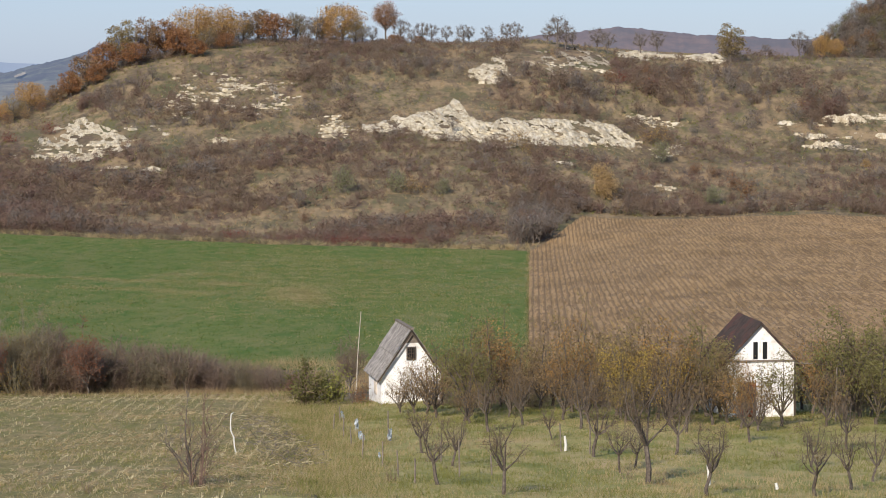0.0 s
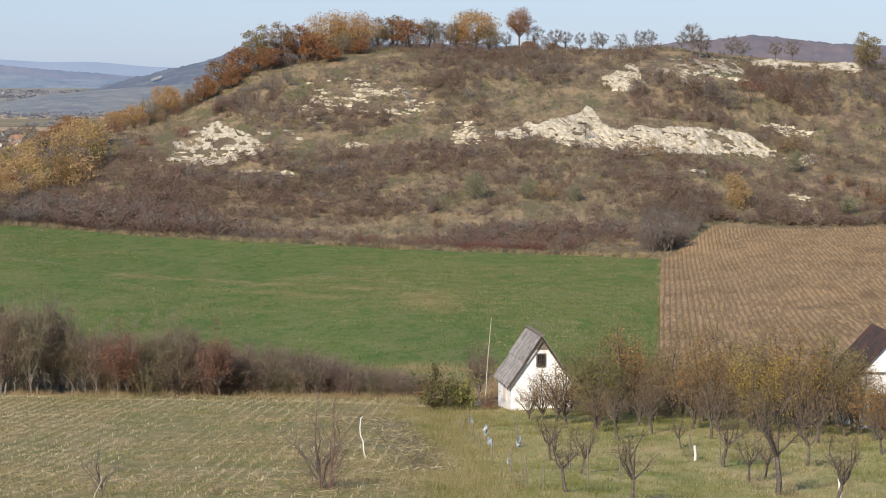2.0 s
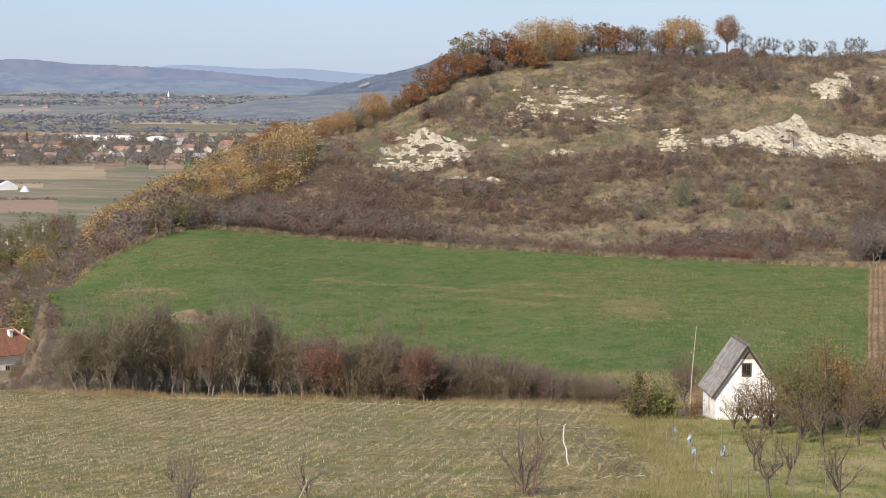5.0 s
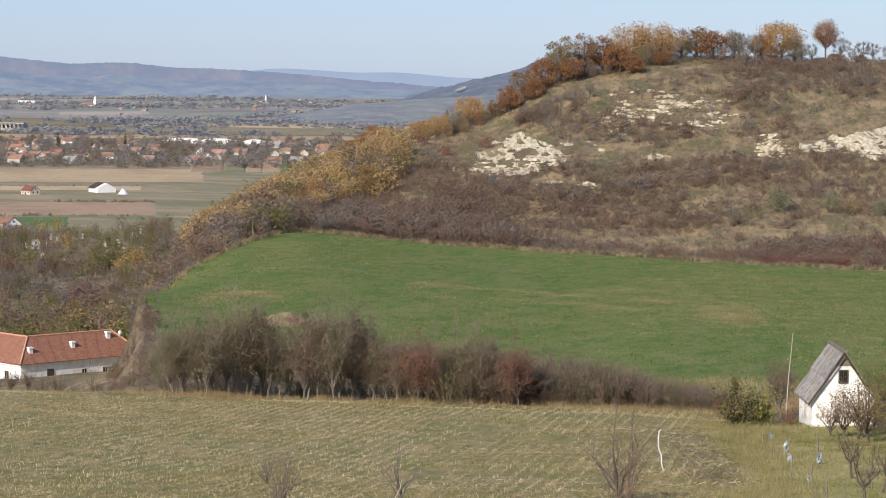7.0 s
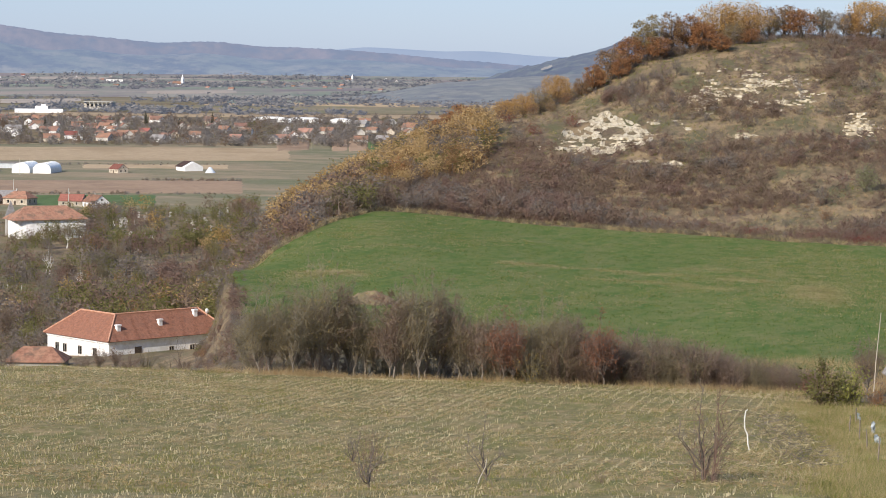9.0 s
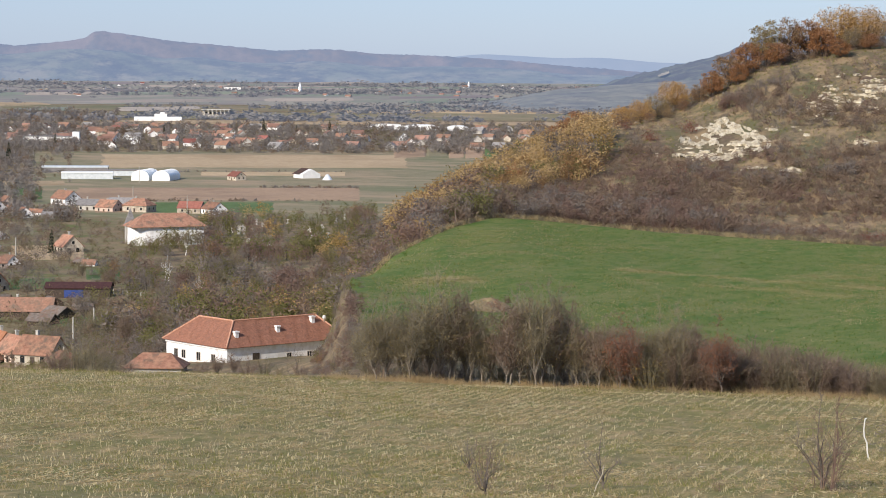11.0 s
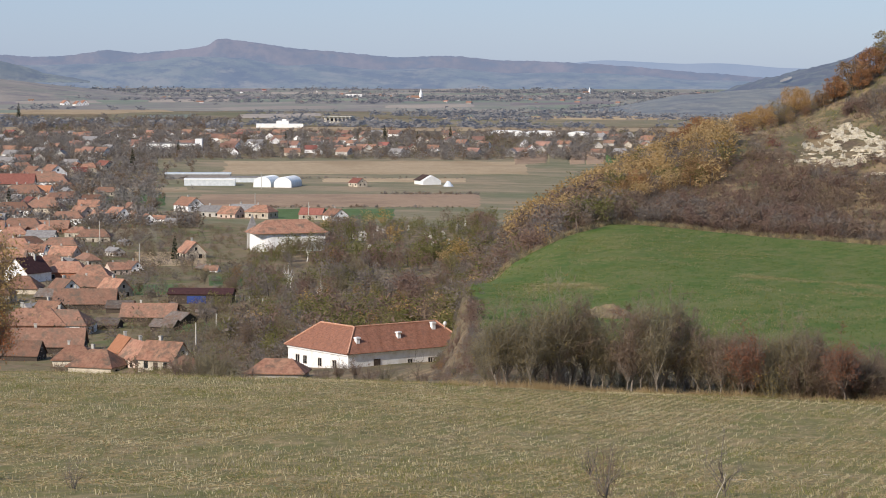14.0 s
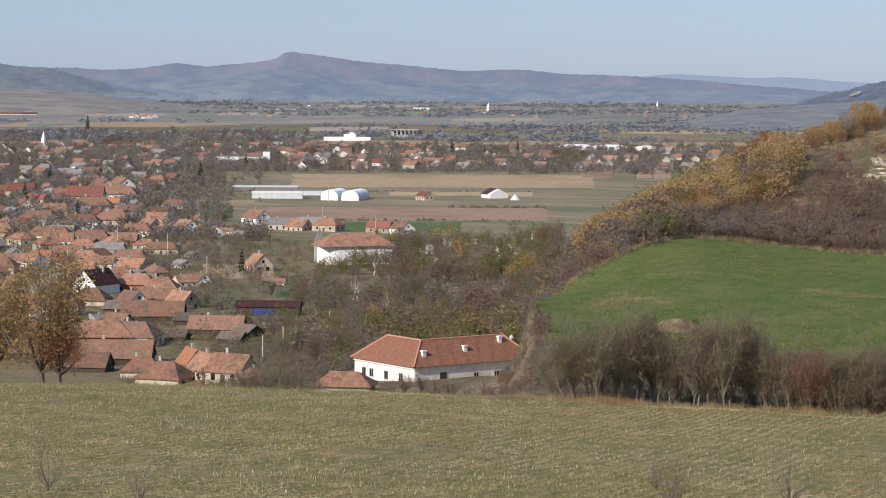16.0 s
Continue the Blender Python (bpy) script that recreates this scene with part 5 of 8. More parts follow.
for a in np.arange(-11.6, -2.7, 0.085):
    h = np.interp(a, [-11.6, -9.5, -8, -6, -4.6, -3.5, -2.7], [3.6, 4.4, 4.2, 3.6, 2.6, 1.7, 1.3]) * rng.uniform(0.75, 1.15)
    tree_thing("thicket" if rng.random() < 0.6 else "thicket_grey", a, 165.5 + rng.uniform(0, 6) - max(0, (a + 6) * 1.8), h, "dense leafless plum-brown hedge shrub", "shrubs of the field hedge", 1.15)
for a in np.arange(-17.3, -11.6, 0.26):
    tree_thing("thicket_grey" if rng.random() < 0.6 else "thicket", a, 169 + rng.uniform(0, 5), rng.uniform(1.4, 2.9), "tall leafless shrub between the hedge trees", "shrubs of the field hedge", 1.2)

# by the manor, on the brow
tree_kind("sapling_thin", "bare_sapling", 2, M_bark, M_leaf_brown, M_twig_olive, 2.6, trunk=0.5, spread=0.8, limbs=6, subs=6, twigs=4, leaf=0, r=0.03, twig_w=0.010, rise=0.4)
for kind, a, d, h in [("sapling_thin", -18.2, 176, 2.4), ("hedge", -17.55, 180, 4.2), ("hedge", -17.45, 176, 5.2), ("thicket", -18.9, 176, 0.9), ("sapling_thin", -19.3, 176, 1.8), ("sapling_thin", -19.1, 178, 2.6), ("thicket_grey", -19.5, 176, 1.0), ("thicket_grey", -19.9, 176, 1.9),
                      ("thicket", -20.3, 175, 1.9), ("hedge_brown", -20.6, 178, 2.4), ("hedge_brown", -21.0, 180, 2.6), ("thicket", -18.4, 173, 0.8), ("thicket_grey", -17.9, 173, 1.2), ("thicket", -21.4, 176, 1.7), ("thicket", -19.0, 172, 1.4),
                      ("thicket_grey", -24.5, 180, 3.4), ("thicket_grey", -24.0, 178, 3.0), ("thicket_grey", -23.7, 180, 2.4), ("thicket", -24.9, 178, 2.2), ("thicket", -23.2, 180, 2.0), ("hedge", -24.3, 182, 3.8)]:
    tree_thing(kind, a, d, h, "leafless thorn bush on the brow before the old manor", "bushes on the brow", 1.15)
# small saplings standing in the stubble and at its near edge
tree_kind("sapling", "bare_sapling", 4, M_bark, M_leaf_brown, M_twig_grey, 2.6, trunk=0.5, spread=0.75, limbs=7, subs=7, twigs=5, leaf=0, r=0.045, twig_w=0.012, rise=0.4)
bush_kind("twiggy", "bare_bush", 3, M_leaf_brown, M_twig_plum, stems=14, twigs=130, leaf=0, wide=0.24, twig_w=0.006)
for kind, a, d, h in [("twiggy", -6.1, 88, 4.4), ("twiggy", -6.35, 89, 3.4), ("sapling", -6.25, 88.5, 4.4), ("twiggy", -5.9, 87, 1.6),
                      ("sapling", -29.71, 88.0, 3.0), ("sapling", -27.59, 88.0, 1.2), ("sapling", -14.84, 98.0, 2.1), ("twiggy", -14.36, 99.0, 1.9), ("twiggy", -14.49, 89.0, 2.6), ("sapling", -14.46, 86.0, 3.0),
                      ("twiggy", -12.89, 89.0, 1.2), ("sapling", -11.56, 89.0, 3.3), ("twiggy", -8.76, 88.0, 1.3), ("twiggy", -6.80, 87.0, 1.4), ("twiggy", -5.55, 87.0, 1.0), ("sapling", -27.47, 83.0, 1.8), ("twiggy", -1.30, 89.0, 1.5)]:
    tree_thing(kind, a, d, h, "thin leafless sapling in the field's near edge", "bare saplings in the stubble field")

# big tree at the left end of the brow
tree_kind("walnut", "walnut_tree", 1, M_bark, M_leaf_ochre, M_twig_brown, 12.0, trunk=2.6, spread=4.0, limbs=16, subs=12, twigs=9, leaf=4600, leaf_size=0.10, r=0.22, twig_w=0.03)
tree_kind("walnut_gold", "walnut_tree", 1, M_bark, M_leaf_walnut, M_twig_brown, 10.0, trunk=1.5, spread=3.1, limbs=15, subs=13, twigs=8, leaf=8500, leaf_size=0.085, r=0.18, twig_w=0.03, puff=0.04)
tree_thing("walnut_gold", -29.85, 184, 13.8, "big half-bare tree with ochre and brown leaves", "big trees on the brow")
tree_thing("walnut", -31.0, 188, 13.0, "big half-bare tree with ochre and brown leaves", "big trees on the brow")
tree_thing("walnut", -29.4, 187, 10.0, "slim half-bare tree with brown leaves", "big trees on the brow", 0.7)
tree_kind("rust_near", "russet_tree", 1, M_bark, M_leaf_ember, M_twig_brown, 6.2, trunk=1.4, spread=1.8, limbs=10, subs=10, twigs=6, leaf=2600, leaf_size=0.07, r=0.09, twig_w=0.022)
tree_thing("rust_near", -29.42, 182, 6.8, "small tree with glowing orange-red leaves", "big trees on the brow")

# orchard
fruit = dict(trunk=1.25, spread=0.95, limbs=7, subs=10, twigs=6, leaf=30, leaf_size=0.05, r=0.082, twig_w=0.018, rise=0.6, fork=True, lean=0.3)
leafy = {**fruit, "subs": 10, "twigs": 5, "leaf_size": 0.062, "twig_w": 0.019, "puff": 0.03, "spread": 1.45, "trunk": 1.0, "r": 0.10, "rise": 0.5, "fork": False, "limbs": 10}
tree_kind("plum_bare", "plum_tree", 6, M_orchard_bark, M_leaf_tan, M_twig_orchard, 4.0, **fruit)
tree_kind("apple_ochre", "apple_tree", 4, M_orchard_bark, M_leaf_apple, M_twig_orchard, 5.4, **{**leafy, "leaf": 2300})
tree_kind("apple_brown", "apple_tree", 5, M_orchard_bark, M_leaf_tan, M_twig_orchard, 5.2, **{**leafy, "leaf": 1300})
tree_kind("apple_rust", "apple_tree", 2, M_orchard_bark, M_leaf_orange, M_twig_orchard, 4.6, **{**leafy, "leaf": 1700})
tree_kind("apple_olive", "apple_tree", 3, M_orchard_bark, M_leaf_pear, M_twig_orchard, 5.2, **{**leafy, "leaf": 2400})
tree_kind("apple_yellow", "apple_tree", 1, M_orchard_bark, M_leaf_yellow, M_twig_orchard, 5.4, **{**leafy, "leaf": 1900})
ORCHARD = "fruit trees of the orchard"
for kind, a, d, h in [("plum_bare", 1.42, 81.5, 3.5), ("plum_bare", -0.11, 86, 3.4), ("plum_bare", -0.53, 106.5, 2.5), ("plum_bare", 4.96, 89, 5.5), ("plum_bare", 4.6, 98, 2.5), ("plum_bare", 3.64, 103, 3.6), ("plum_bare", 6.43, 82, 3.2), ("plum_bare", 9.06, 83, 3.2), ("plum_bare", 2.6, 110.5, 2.2), ("plum_bare", 7.49, 111, 2.6),
                      ("plum_bare", 0.2, 97, 2.6), ("plum_bare", 9.9, 86, 2.6), ("plum_bare", 4.35, 96, 2.6), ("plum_bare", 1.1, 116, 3.4), ("plum_bare", 8.9, 98, 2.4), ("plum_bare", 10.4, 92, 2.8), ("plum_bare", 5.6, 104, 3.2), ("plum_bare", 9.8, 108, 3.0), ("plum_bare", 5.9, 116, 3.4), ("plum_bare", 3.3, 117, 3.2), ("plum_bare", 1.9, 121, 3.4)]:
    tree_thing(kind, a, d, h, "leafless plum tree with spreading crooked limbs", ORCHARD)
for kind, a, d, h in [("apple_brown", 0.95, 132, 5.6), ("apple_olive", 0.62, 131, 5.6), ("apple_rust", 1.0, 133, 4.6), ("apple_brown", 1.35, 135, 4.6), ("apple_brown", 1.9, 130, 4.4), ("apple_ochre", 2.6, 135, 5.8), ("apple_brown", 2.3, 132, 4.8), ("apple_rust", 3.1, 129, 5.0),
                      ("apple_ochre", 3.7, 133, 5.8), ("apple_brown", 4.2, 128, 5.2), ("apple_ochre", 4.6, 132, 5.6), ("apple_yellow", 5.2, 125, 5.6), ("apple_yellow", 4.3, 126, 5.2), ("apple_brown", 5.0, 128, 5.4), ("apple_ochre", 5.8, 129, 5.4), ("apple_brown", 6.2, 131, 4.8), ("apple_rust", 5.45, 127, 5.0),
                      ("apple_rust", 7.2, 120, 4.0), ("apple_olive", 8.15, 122, 3.6), ("apple_ochre", 6.95, 124, 5.2), ("apple_brown", 7.6, 118, 3.2), ("apple_rust", 8.95, 131, 4.6), ("apple_olive", 9.6, 132, 4.8), ("apple_olive", 10.3, 130, 5.0), ("apple_ochre", 10.0, 136, 5.4), ("apple_brown", 8.7, 136, 5.0), ("apple_olive", 10.9, 133, 5.2),
                      ("apple_brown", -0.75, 134, 3.6), ("apple_brown", -1.1, 134, 3.0), ("apple_brown", -0.2, 130, 4.4), ("apple_brown", -0.45, 133, 3.8), ("apple_ochre", 1.6, 140, 5.0), ("apple_brown", 3.4, 139, 5.2), ("apple_brown", 6.75, 127, 4.8), ("apple_ochre", 11.6, 132, 5.4), ("apple_olive", 6.45, 128, 4.6),
                      ("apple_brown", 2.9, 124, 4.2), ("apple_brown", 3.5, 122, 3.8), ("apple_ochre", 4.4, 122, 4.0), ("apple_brown", 5.5, 121, 4.2), ("apple_brown", 0.6, 123, 3.4), ("apple_brown", 1.55, 126, 3.8), ("apple_brown", 9.3, 122, 3.8), ("apple_olive", 9.75, 126, 5.4), ("apple_olive", 10.45, 124, 5.4), ("apple_olive", 9.2, 134, 5.6), ("apple_brown", 10.1, 129, 5.0), ("apple_olive", 11.0, 127, 5.4), ("apple_brown", 6.55, 123, 4.6), ("apple_olive", 0.45, 126, 5.0)]:
    tree_thing(kind, a, d, h * rng.uniform(0.93, 1.22), {"apple_brown": "old apple tree with sparse withered brown leaves", "apple_ochre": "old apple tree with thin umber leaves", "apple_rust": "small fruit tree with rust-red leaves", "apple_olive": "fruit tree with olive-green leaves",
                               "apple_yellow": "fruit tree with clear yellow leaves"}[kind], ORCHARD)
bush_kind("laurel", "green_bush", 2, M_leaf_olive, M_twig_brown, stems=18, twigs=220, leaf=1700, leaf_size=0.026, wide=0.27)
bush_kind("laurel_light", "green_bush", 1, M_leaf_lime, M_twig_olive, stems=16, twigs=200, leaf=1300, leaf_size=0.026, wide=0.24)
tree_thing("laurel", -3.45, 145, 3.5, "dense dark green bush with yellow leaf tips", "bushes by the cabin")
tree_thing("laurel_light", -2.84, 145.5, 3.0, "yellow-green leafy bush beside the field", "bushes by the cabin")
tree_thing("bush_rust", -2.15, 146, 1.9, "russet leafless bush beside the cabin", "bushes by the cabin")
tree_thing("hedge_brown", -2.3, 158, 5.2, "thin brown tree behind the cabin", "bushes by the cabin")
tree_thing("hedge_brown", 0.5, 146, 4.2, "thin brown tree behind the cabin", "bushes by the cabin")
for a, d in ((0.0, 140), (0.9, 141), (1.7, 142), (2.6, 143), (3.4, 142), (4.2, 143), (5.0, 142), (5.8, 142), (8.8, 140), (9.1, 141), (9.4, 139), (9.8, 141), (10.1, 140), (10.4, 141), (10.8, 139), (11.2, 141), (0.4, 137), (1.3, 138), (2.2, 138), (3.0, 138), (3.8, 138), (4.6, 138), (5.4, 138), (6.2, 137), (6.6, 140), (2.0, 134), (4.0, 134), (5.2, 134), (9.9, 136), (10.7, 135)):
    tree_thing("thicket" if rng.random() < 0.5 else "thicket_grey", a, d, rng.uniform(1.6, 2.6), "dark leafless shrub behind the orchard", "shrubs behind the orchard", 1.6)
for a, d, h in ((4.45, 92, 0.8), (5.3, 88, 0.9), (8.1, 104, 0.9), (-0.3, 100, 0.9), (0.15, 96, 0.8), (-1.4, 112, 0.7), (2.75, 108, 0.9), (3.9, 106, 0.8)):
    tree_thing("twiggy", a, d, h, "low leafless suckers at a tree's foot", "low bushes in the orchard", 2.0)

# ---- woods of the ravine, the spur and the village ----


def small_tree(leaf, leaf_size=0.028, lift=0.14):
    """A light tree one metre high for the woods: short trunk, fanning limbs, twigs, leaves."""
    tw, lf = fuzz(170 if not leaf else 90, 0.42, 0.045, 8, 6, leaf, leaf_size, 0.036)
    up = lambda q: (q[0] * [1, 1, 1 - lift] + [0, 0, lift], q[1])
    return tube([[0, 0, -0.05], [0.01, 0.0, lift], [0, 0.01, 0.5]], [0.022, 0.018, 0.006], 3), up(tw), up(lf) if leaf else lf


WOOD_TREES = [small_tree(0) for _ in range(4)] + [small_tree(160) for _ in range(4)]
WOOD_MATS = [M_bark] + TWIGS + [M_leaf_ochre, M_leaf_olive, M_leaf_rust, M_leaf_brown, M_leaf_gold]
WOOD_KINDS = [[(WOOD_TREES[k][0], 0), (WOOD_TREES[k][1], tw)] for tw in (1, 2, 3) for k in range(4)]
WOOD_KINDS += [[(WOOD_TREES[4 + k][0], 0), (WOOD_TREES[4 + k][1], lf), (WOOD_TREES[4 + k][2], lf)] for lf in (4, 5, 6, 7, 8) for k in range(4)]


def wood(name, a, d, h, shares, label):
    """shares: grey, brown, plum, ochre, olive, rust, brown-leaved, yellow."""
    x, y = d * np.sin(np.radians(a)), d * np.cos(np.radians(a))
    p = np.repeat(np.array(shares, float), 4)
    s = rng.uniform(h[0], h[1], len(a)) * (1 + 0.4 * rough(x, y, 24.0, 133))
    return strew(name, WOOD_KINDS, x, y, np.stack([s * rng.uniform(0.9, 1.5, len(a)), s], 1), patchy(x, y, p, np.repeat(np.arange(8), 4).tolist(), 22.0, 400), WOOD_MATS, label, "trees", sink=0.2)


a, d, x, y = polar_points(640, -16.8, -11.6, 472, 585)
ok = (d > FIELD_FAR(a) + 30) & (d > np.interp(a, [-17, -14.4, -11.6], [400, 485, 525]))
wood("golden_wood", a[ok], d[ok], (4.4, 7.2), [1.2, 1.4, 0.4, 3, 1.8, 0.4, 2, 5.5], "golden-ochre young wood on the hill's flank")
a, d, x, y = polar_points(1400, -19.5, -13.8, 330, 640)
ok = (d > FIELD_FAR(np.clip(a, -17.8, 2)) + np.where(a < -17.7, 140, 4)) & (d < np.interp(a, [-19.5, -16, -13.8], [640, 560, 480]))
wood("spur_wood", a[ok], d[ok], (2.6, 7.2), [3, 3, 5, 0.8, 2.2, 0.8, 1.2, 0.5], "bare plum-brown wood along the field's edge")
a, d, x, y = polar_points(2200, -25.0, -17.2, 425, 990)
ok = (rng.random(len(a)) < np.clip(0.8 + rough(x, y, 40.0, 131), 0.2, 1) * np.where((a > -20.8) & (a < -17.8) & (d > 800), 0.5, 1)) & (a > np.interp(d, [425, 560, 600, 900, 990], [-22.6, -24.4, -24.2, -22.6, -20.4]))
wood("ravine_wood", a[ok], d[ok], (2.6, 8.2), [5, 3.5, 2.5, 0.8, 6.5, 0.3, 1.2, 0.6], "mixed grey and olive wood of the ravine")

a, d, x, y = polar_points(330, -18.9, -17.3, 215, 345)
ok = (a > -17.85) & (a < np.interp(d, [212, 245, 300, 345], [-16.95, -17.65, -17.85, -17.45]) - 0.12)
wood("edge_thicket", a[ok], d[ok], (1.2, 2.6), [2, 3, 6, 0.6, 1.0, 0.3, 2, 0.1], "plum-brown thicket on the slope beside the green field")

a, d, x, y = polar_points(420, -18.9, -16.9, 176, 300)
ok = (a < np.interp(d, [176, 212, 245, 300], [-16.9, -16.95, -17.6, -17.85])) & (a > -17.8)
wood("bank_brush", a[ok], d[ok], (1.0, 3.0), [4, 4, 4, 0.3, 2.0, 0.2, 2, 0.1], "grey and brown brush on the bank beside the manor")
a, d, x, y = polar_points(300, -18.7, -17.5, 176, 320)
wood("low_bank_brush", a, d, (0.5, 1.3), [5, 4, 4, 0.2, 2.5, 0.1, 2, 0.1], "low grey brush on the bank beside the manor")
a, d, x, y = polar_points(330, -29.5, -22.6, 402, 436)
wood("brow_brush", a, d, (0.9, 2.6), [4, 4, 2, 0.3, 4, 0.1, 1, 0.1], "grey and olive brush below the brow")

# grass margin between the green and the ploughed field
d = rng.uniform(188, 437, 420)
a = 2.05 + rng.normal(size=len(d)) * 0.035
x, y = d * np.sin(np.radians(a)), d * np.cos(np.radians(a))
strew("margin_grass", [[(w, 0)] for w in TALL] + [[(w, 1)] for w in TALL], x, y, rng.uniform(0.5, 1.1, len(x)), rng.integers(0, 12, len(x)), [M_dry_grass, M_weed], "dry grass margin between two fields", "grass")
# thin and weedy spots in the young wheat
M_speck = leafage("pale_weed", (0.27, 0.225, 0.110), (0.42, 0.35, 0.195))
M_wheat_dark = leafage("wheat_dark", (0.045, 0.088, 0.010), (0.085, 0.130, 0.018))
M_wheat_light = leafage("wheat_light", (0.120, 0.158, 0.032), (0.190, 0.212, 0.055))
SPECK = tufts(5, 8, 0.8, 0.14, 0.10)
a, d, x, y = polar_points(22000, -17.4, 2.0, 205, 450)
ok = (d < FIELD_FAR(a) - 3) & (d > FIELD_NEAR(a) + 4) & (rng.random(len(a)) < np.clip(0.20 + 1.2 * rough(x, y * 0.25, 16.0, 151) + 0.8 * np.exp(-((a + 3.6) / 1.0) ** 2 - ((d - 300) / 35) ** 2), 0.02, 1))
strew("wheat_weeds", [[(w, m)] for m in (0, 1) for w in SPECK], x[ok], y[ok], rng.uniform(0.6, 1.4, ok.sum()), rng.integers(0, 10, ok.sum()), [M_speck, M_weed], "pale weedy specks in the young wheat", "weeds", z=ground(x[ok], y[ok]) + 0.16)
a, d, x, y = polar_points(15000, -17.4, 2.0, 205, 455)
ok = (d < FIELD_FAR(a) - 2) & (d > FIELD_NEAR(a) + 2)
x, y = x[ok], y[ok]
strew("wheat_tufts", [[(w, m)] for m in (0, 1) for w in tufts(5, 7, 0.7, 0.13, 0.085)], x, y, rng.uniform(0.6, 1.4, len(x)), rng.integers(0, 10, len(x)), [M_wheat_dark, M_wheat_light], "tufts of young winter wheat", "crop", z=ground(x, y) + 0.14)
# maize stumps and clods along the furrows
rows_x = np.arange(-0.9, 100, ROW) + ROW * 0.25
fx = np.repeat(rows_x, 330) + rng.normal(size=len(rows_x) * 330) * 0.09
fy = np.tile(np.linspace(192, 500, 330), len(rows_x)) + rng.uniform(-0.7, 0.7, len(fx))
fx = fx + ROW_LEAN * fy
fa, fd = np.degrees(np.arctan2(fx, fy)), np.hypot(fx, fy)
ok = (fa > 2.2) & (fa < 12) & (fd > 192) & (fd < BROWN_FAR(fa) - 2) & (rng.random(len(fx)) < np.clip(0.8 + 0.6 * rough(fx, fy, 7.0, 161), 0.15, 1))
fx, fy = fx[ok], fy[ok]
base = np.stack([fx, fy, ground(fx, fy) + 0.24], 1)
lean = rng.normal(size=(2, len(fx))) * 0.2
v, f = blades(base, base + np.stack([lean[0], lean[1], rng.uniform(0.10, 0.30, len(fx))], 1), rng.uniform(0.07, 0.17, len(fx)))
tone = (rng.random(len(f)) < 0.22).astype(int)
tagged(new("field_litter", mesh_of("field_litter", v, f, [M_litter, M_bark], tone)), "brown stalk litter in rows on the ploughed field", "stubble", kind="stuff")

# rank dry grass between the hedge's end, the cabin and the wheat
a, d, x, y = polar_points(1500, -5.2, 2.2, 164, 207)
ok = rng.random(len(a)) < np.clip(0.7 + rough(x, y, 8.0, 119), 0.2, 1)
strew("rank_grass", [[(w, 0)] for w in TALL] + [[(w, 1)] for w in TALL], x[ok], y[ok], rng.uniform(0.6, 1.6, ok.sum()), rng.integers(0, 12, ok.sum()), [M_dry_grass, M_litter], "rank tan grass behind the cabin", "grass")
# pale worn places in the wheat
streaks = [(-11.5, -4.6, 343, 330, 2.2, 950), (-9.4, -5.6, 322, 312, 2.0, 260), (-7.2, -4.2, 356, 350, 3.0, 220), (-16.4, -14.4, 300, 303, 3.0, 420), (-12.5, -10.4, 312, 318, 3.0, 130), (-15.4, -12.4, 352, 360, 3.0, 160), (-6.5, -1.5, 268, 262, 3.5, 160)]
a = np.concatenate([-3.62 + 0.33 * rng.normal(size=1500), -3.1 + 0.7 * rng.normal(size=200)] + [np.linspace(a0, a1, n) + 0.05 * rng.normal(size=n) for a0, a1, _, _, _, n in streaks])
d = np.concatenate([308 + 16 * rng.normal(size=1500), 312 + 20 * rng.normal(size=200)] + [np.linspace(d0, d1, n) + 5 * np.sin(np.linspace(0, math.pi, n)) + w * rng.normal(size=n) for _, _, d0, d1, w, n in streaks])
keep = rng.random(len(a)) < np.clip(0.75 + 1.2 * rough(d * np.sin(np.radians(a)), 0.3 * d, 5.0, 153), 0.1, 1)
a, d = a[keep], d[keep]
x, y = d * np.sin(np.radians(a)), d * np.cos(np.radians(a))
strew("worn_wheat", [[(w, m)] for m in (0, 1) for w in SPECK], x, y, rng.uniform(0.6, 1.5, len(x)), np.where(rng.random(len(x)) < 0.8, 0, 5) + rng.integers(0, 5, len(x)), [M_speck, M_weed], "worn yellowish patch and streak in the young wheat", "weeds", z=ground(x, y) + 0.16)

# low bare earth mound in the wheat, a thorn bush on it and one beside it
u, v = np.meshgrid(np.linspace(0, 2 * math.pi, 41), np.linspace(0, 1, 12))
p = spot(-14.5, 259)
mx, my = p.x + np.cos(u) * (1 - v) * 3.4 * (1 + 0.12 * np.sin(3 * u)), p.y + np.sin(u) * (1 - v) * 2.6
mz = ground(mx, my) - 0.1 + 1.35 * (1 - (1 - v) ** 2) ** 0.8 * (1 + 0.25 * rough(mx, my, 1.2, 155))
tagged(new("earth_mound", mesh_of("earth_mound", np.stack([mx, my, mz], -1).reshape(-1, 3), grid_faces(*u.shape), [M_dry_bank], smooth=True)), "low mound of bare tan earth in the wheat", "mound")
tree_thing("bush_red", -14.25, 258, 1.9, "small leafless plum bush on the earth mound", "bushes in the wheat")
tree_thing("laurel", -13.93, 269, 1.1, "tiny dark bush in the wheat", "bushes in the wheat")

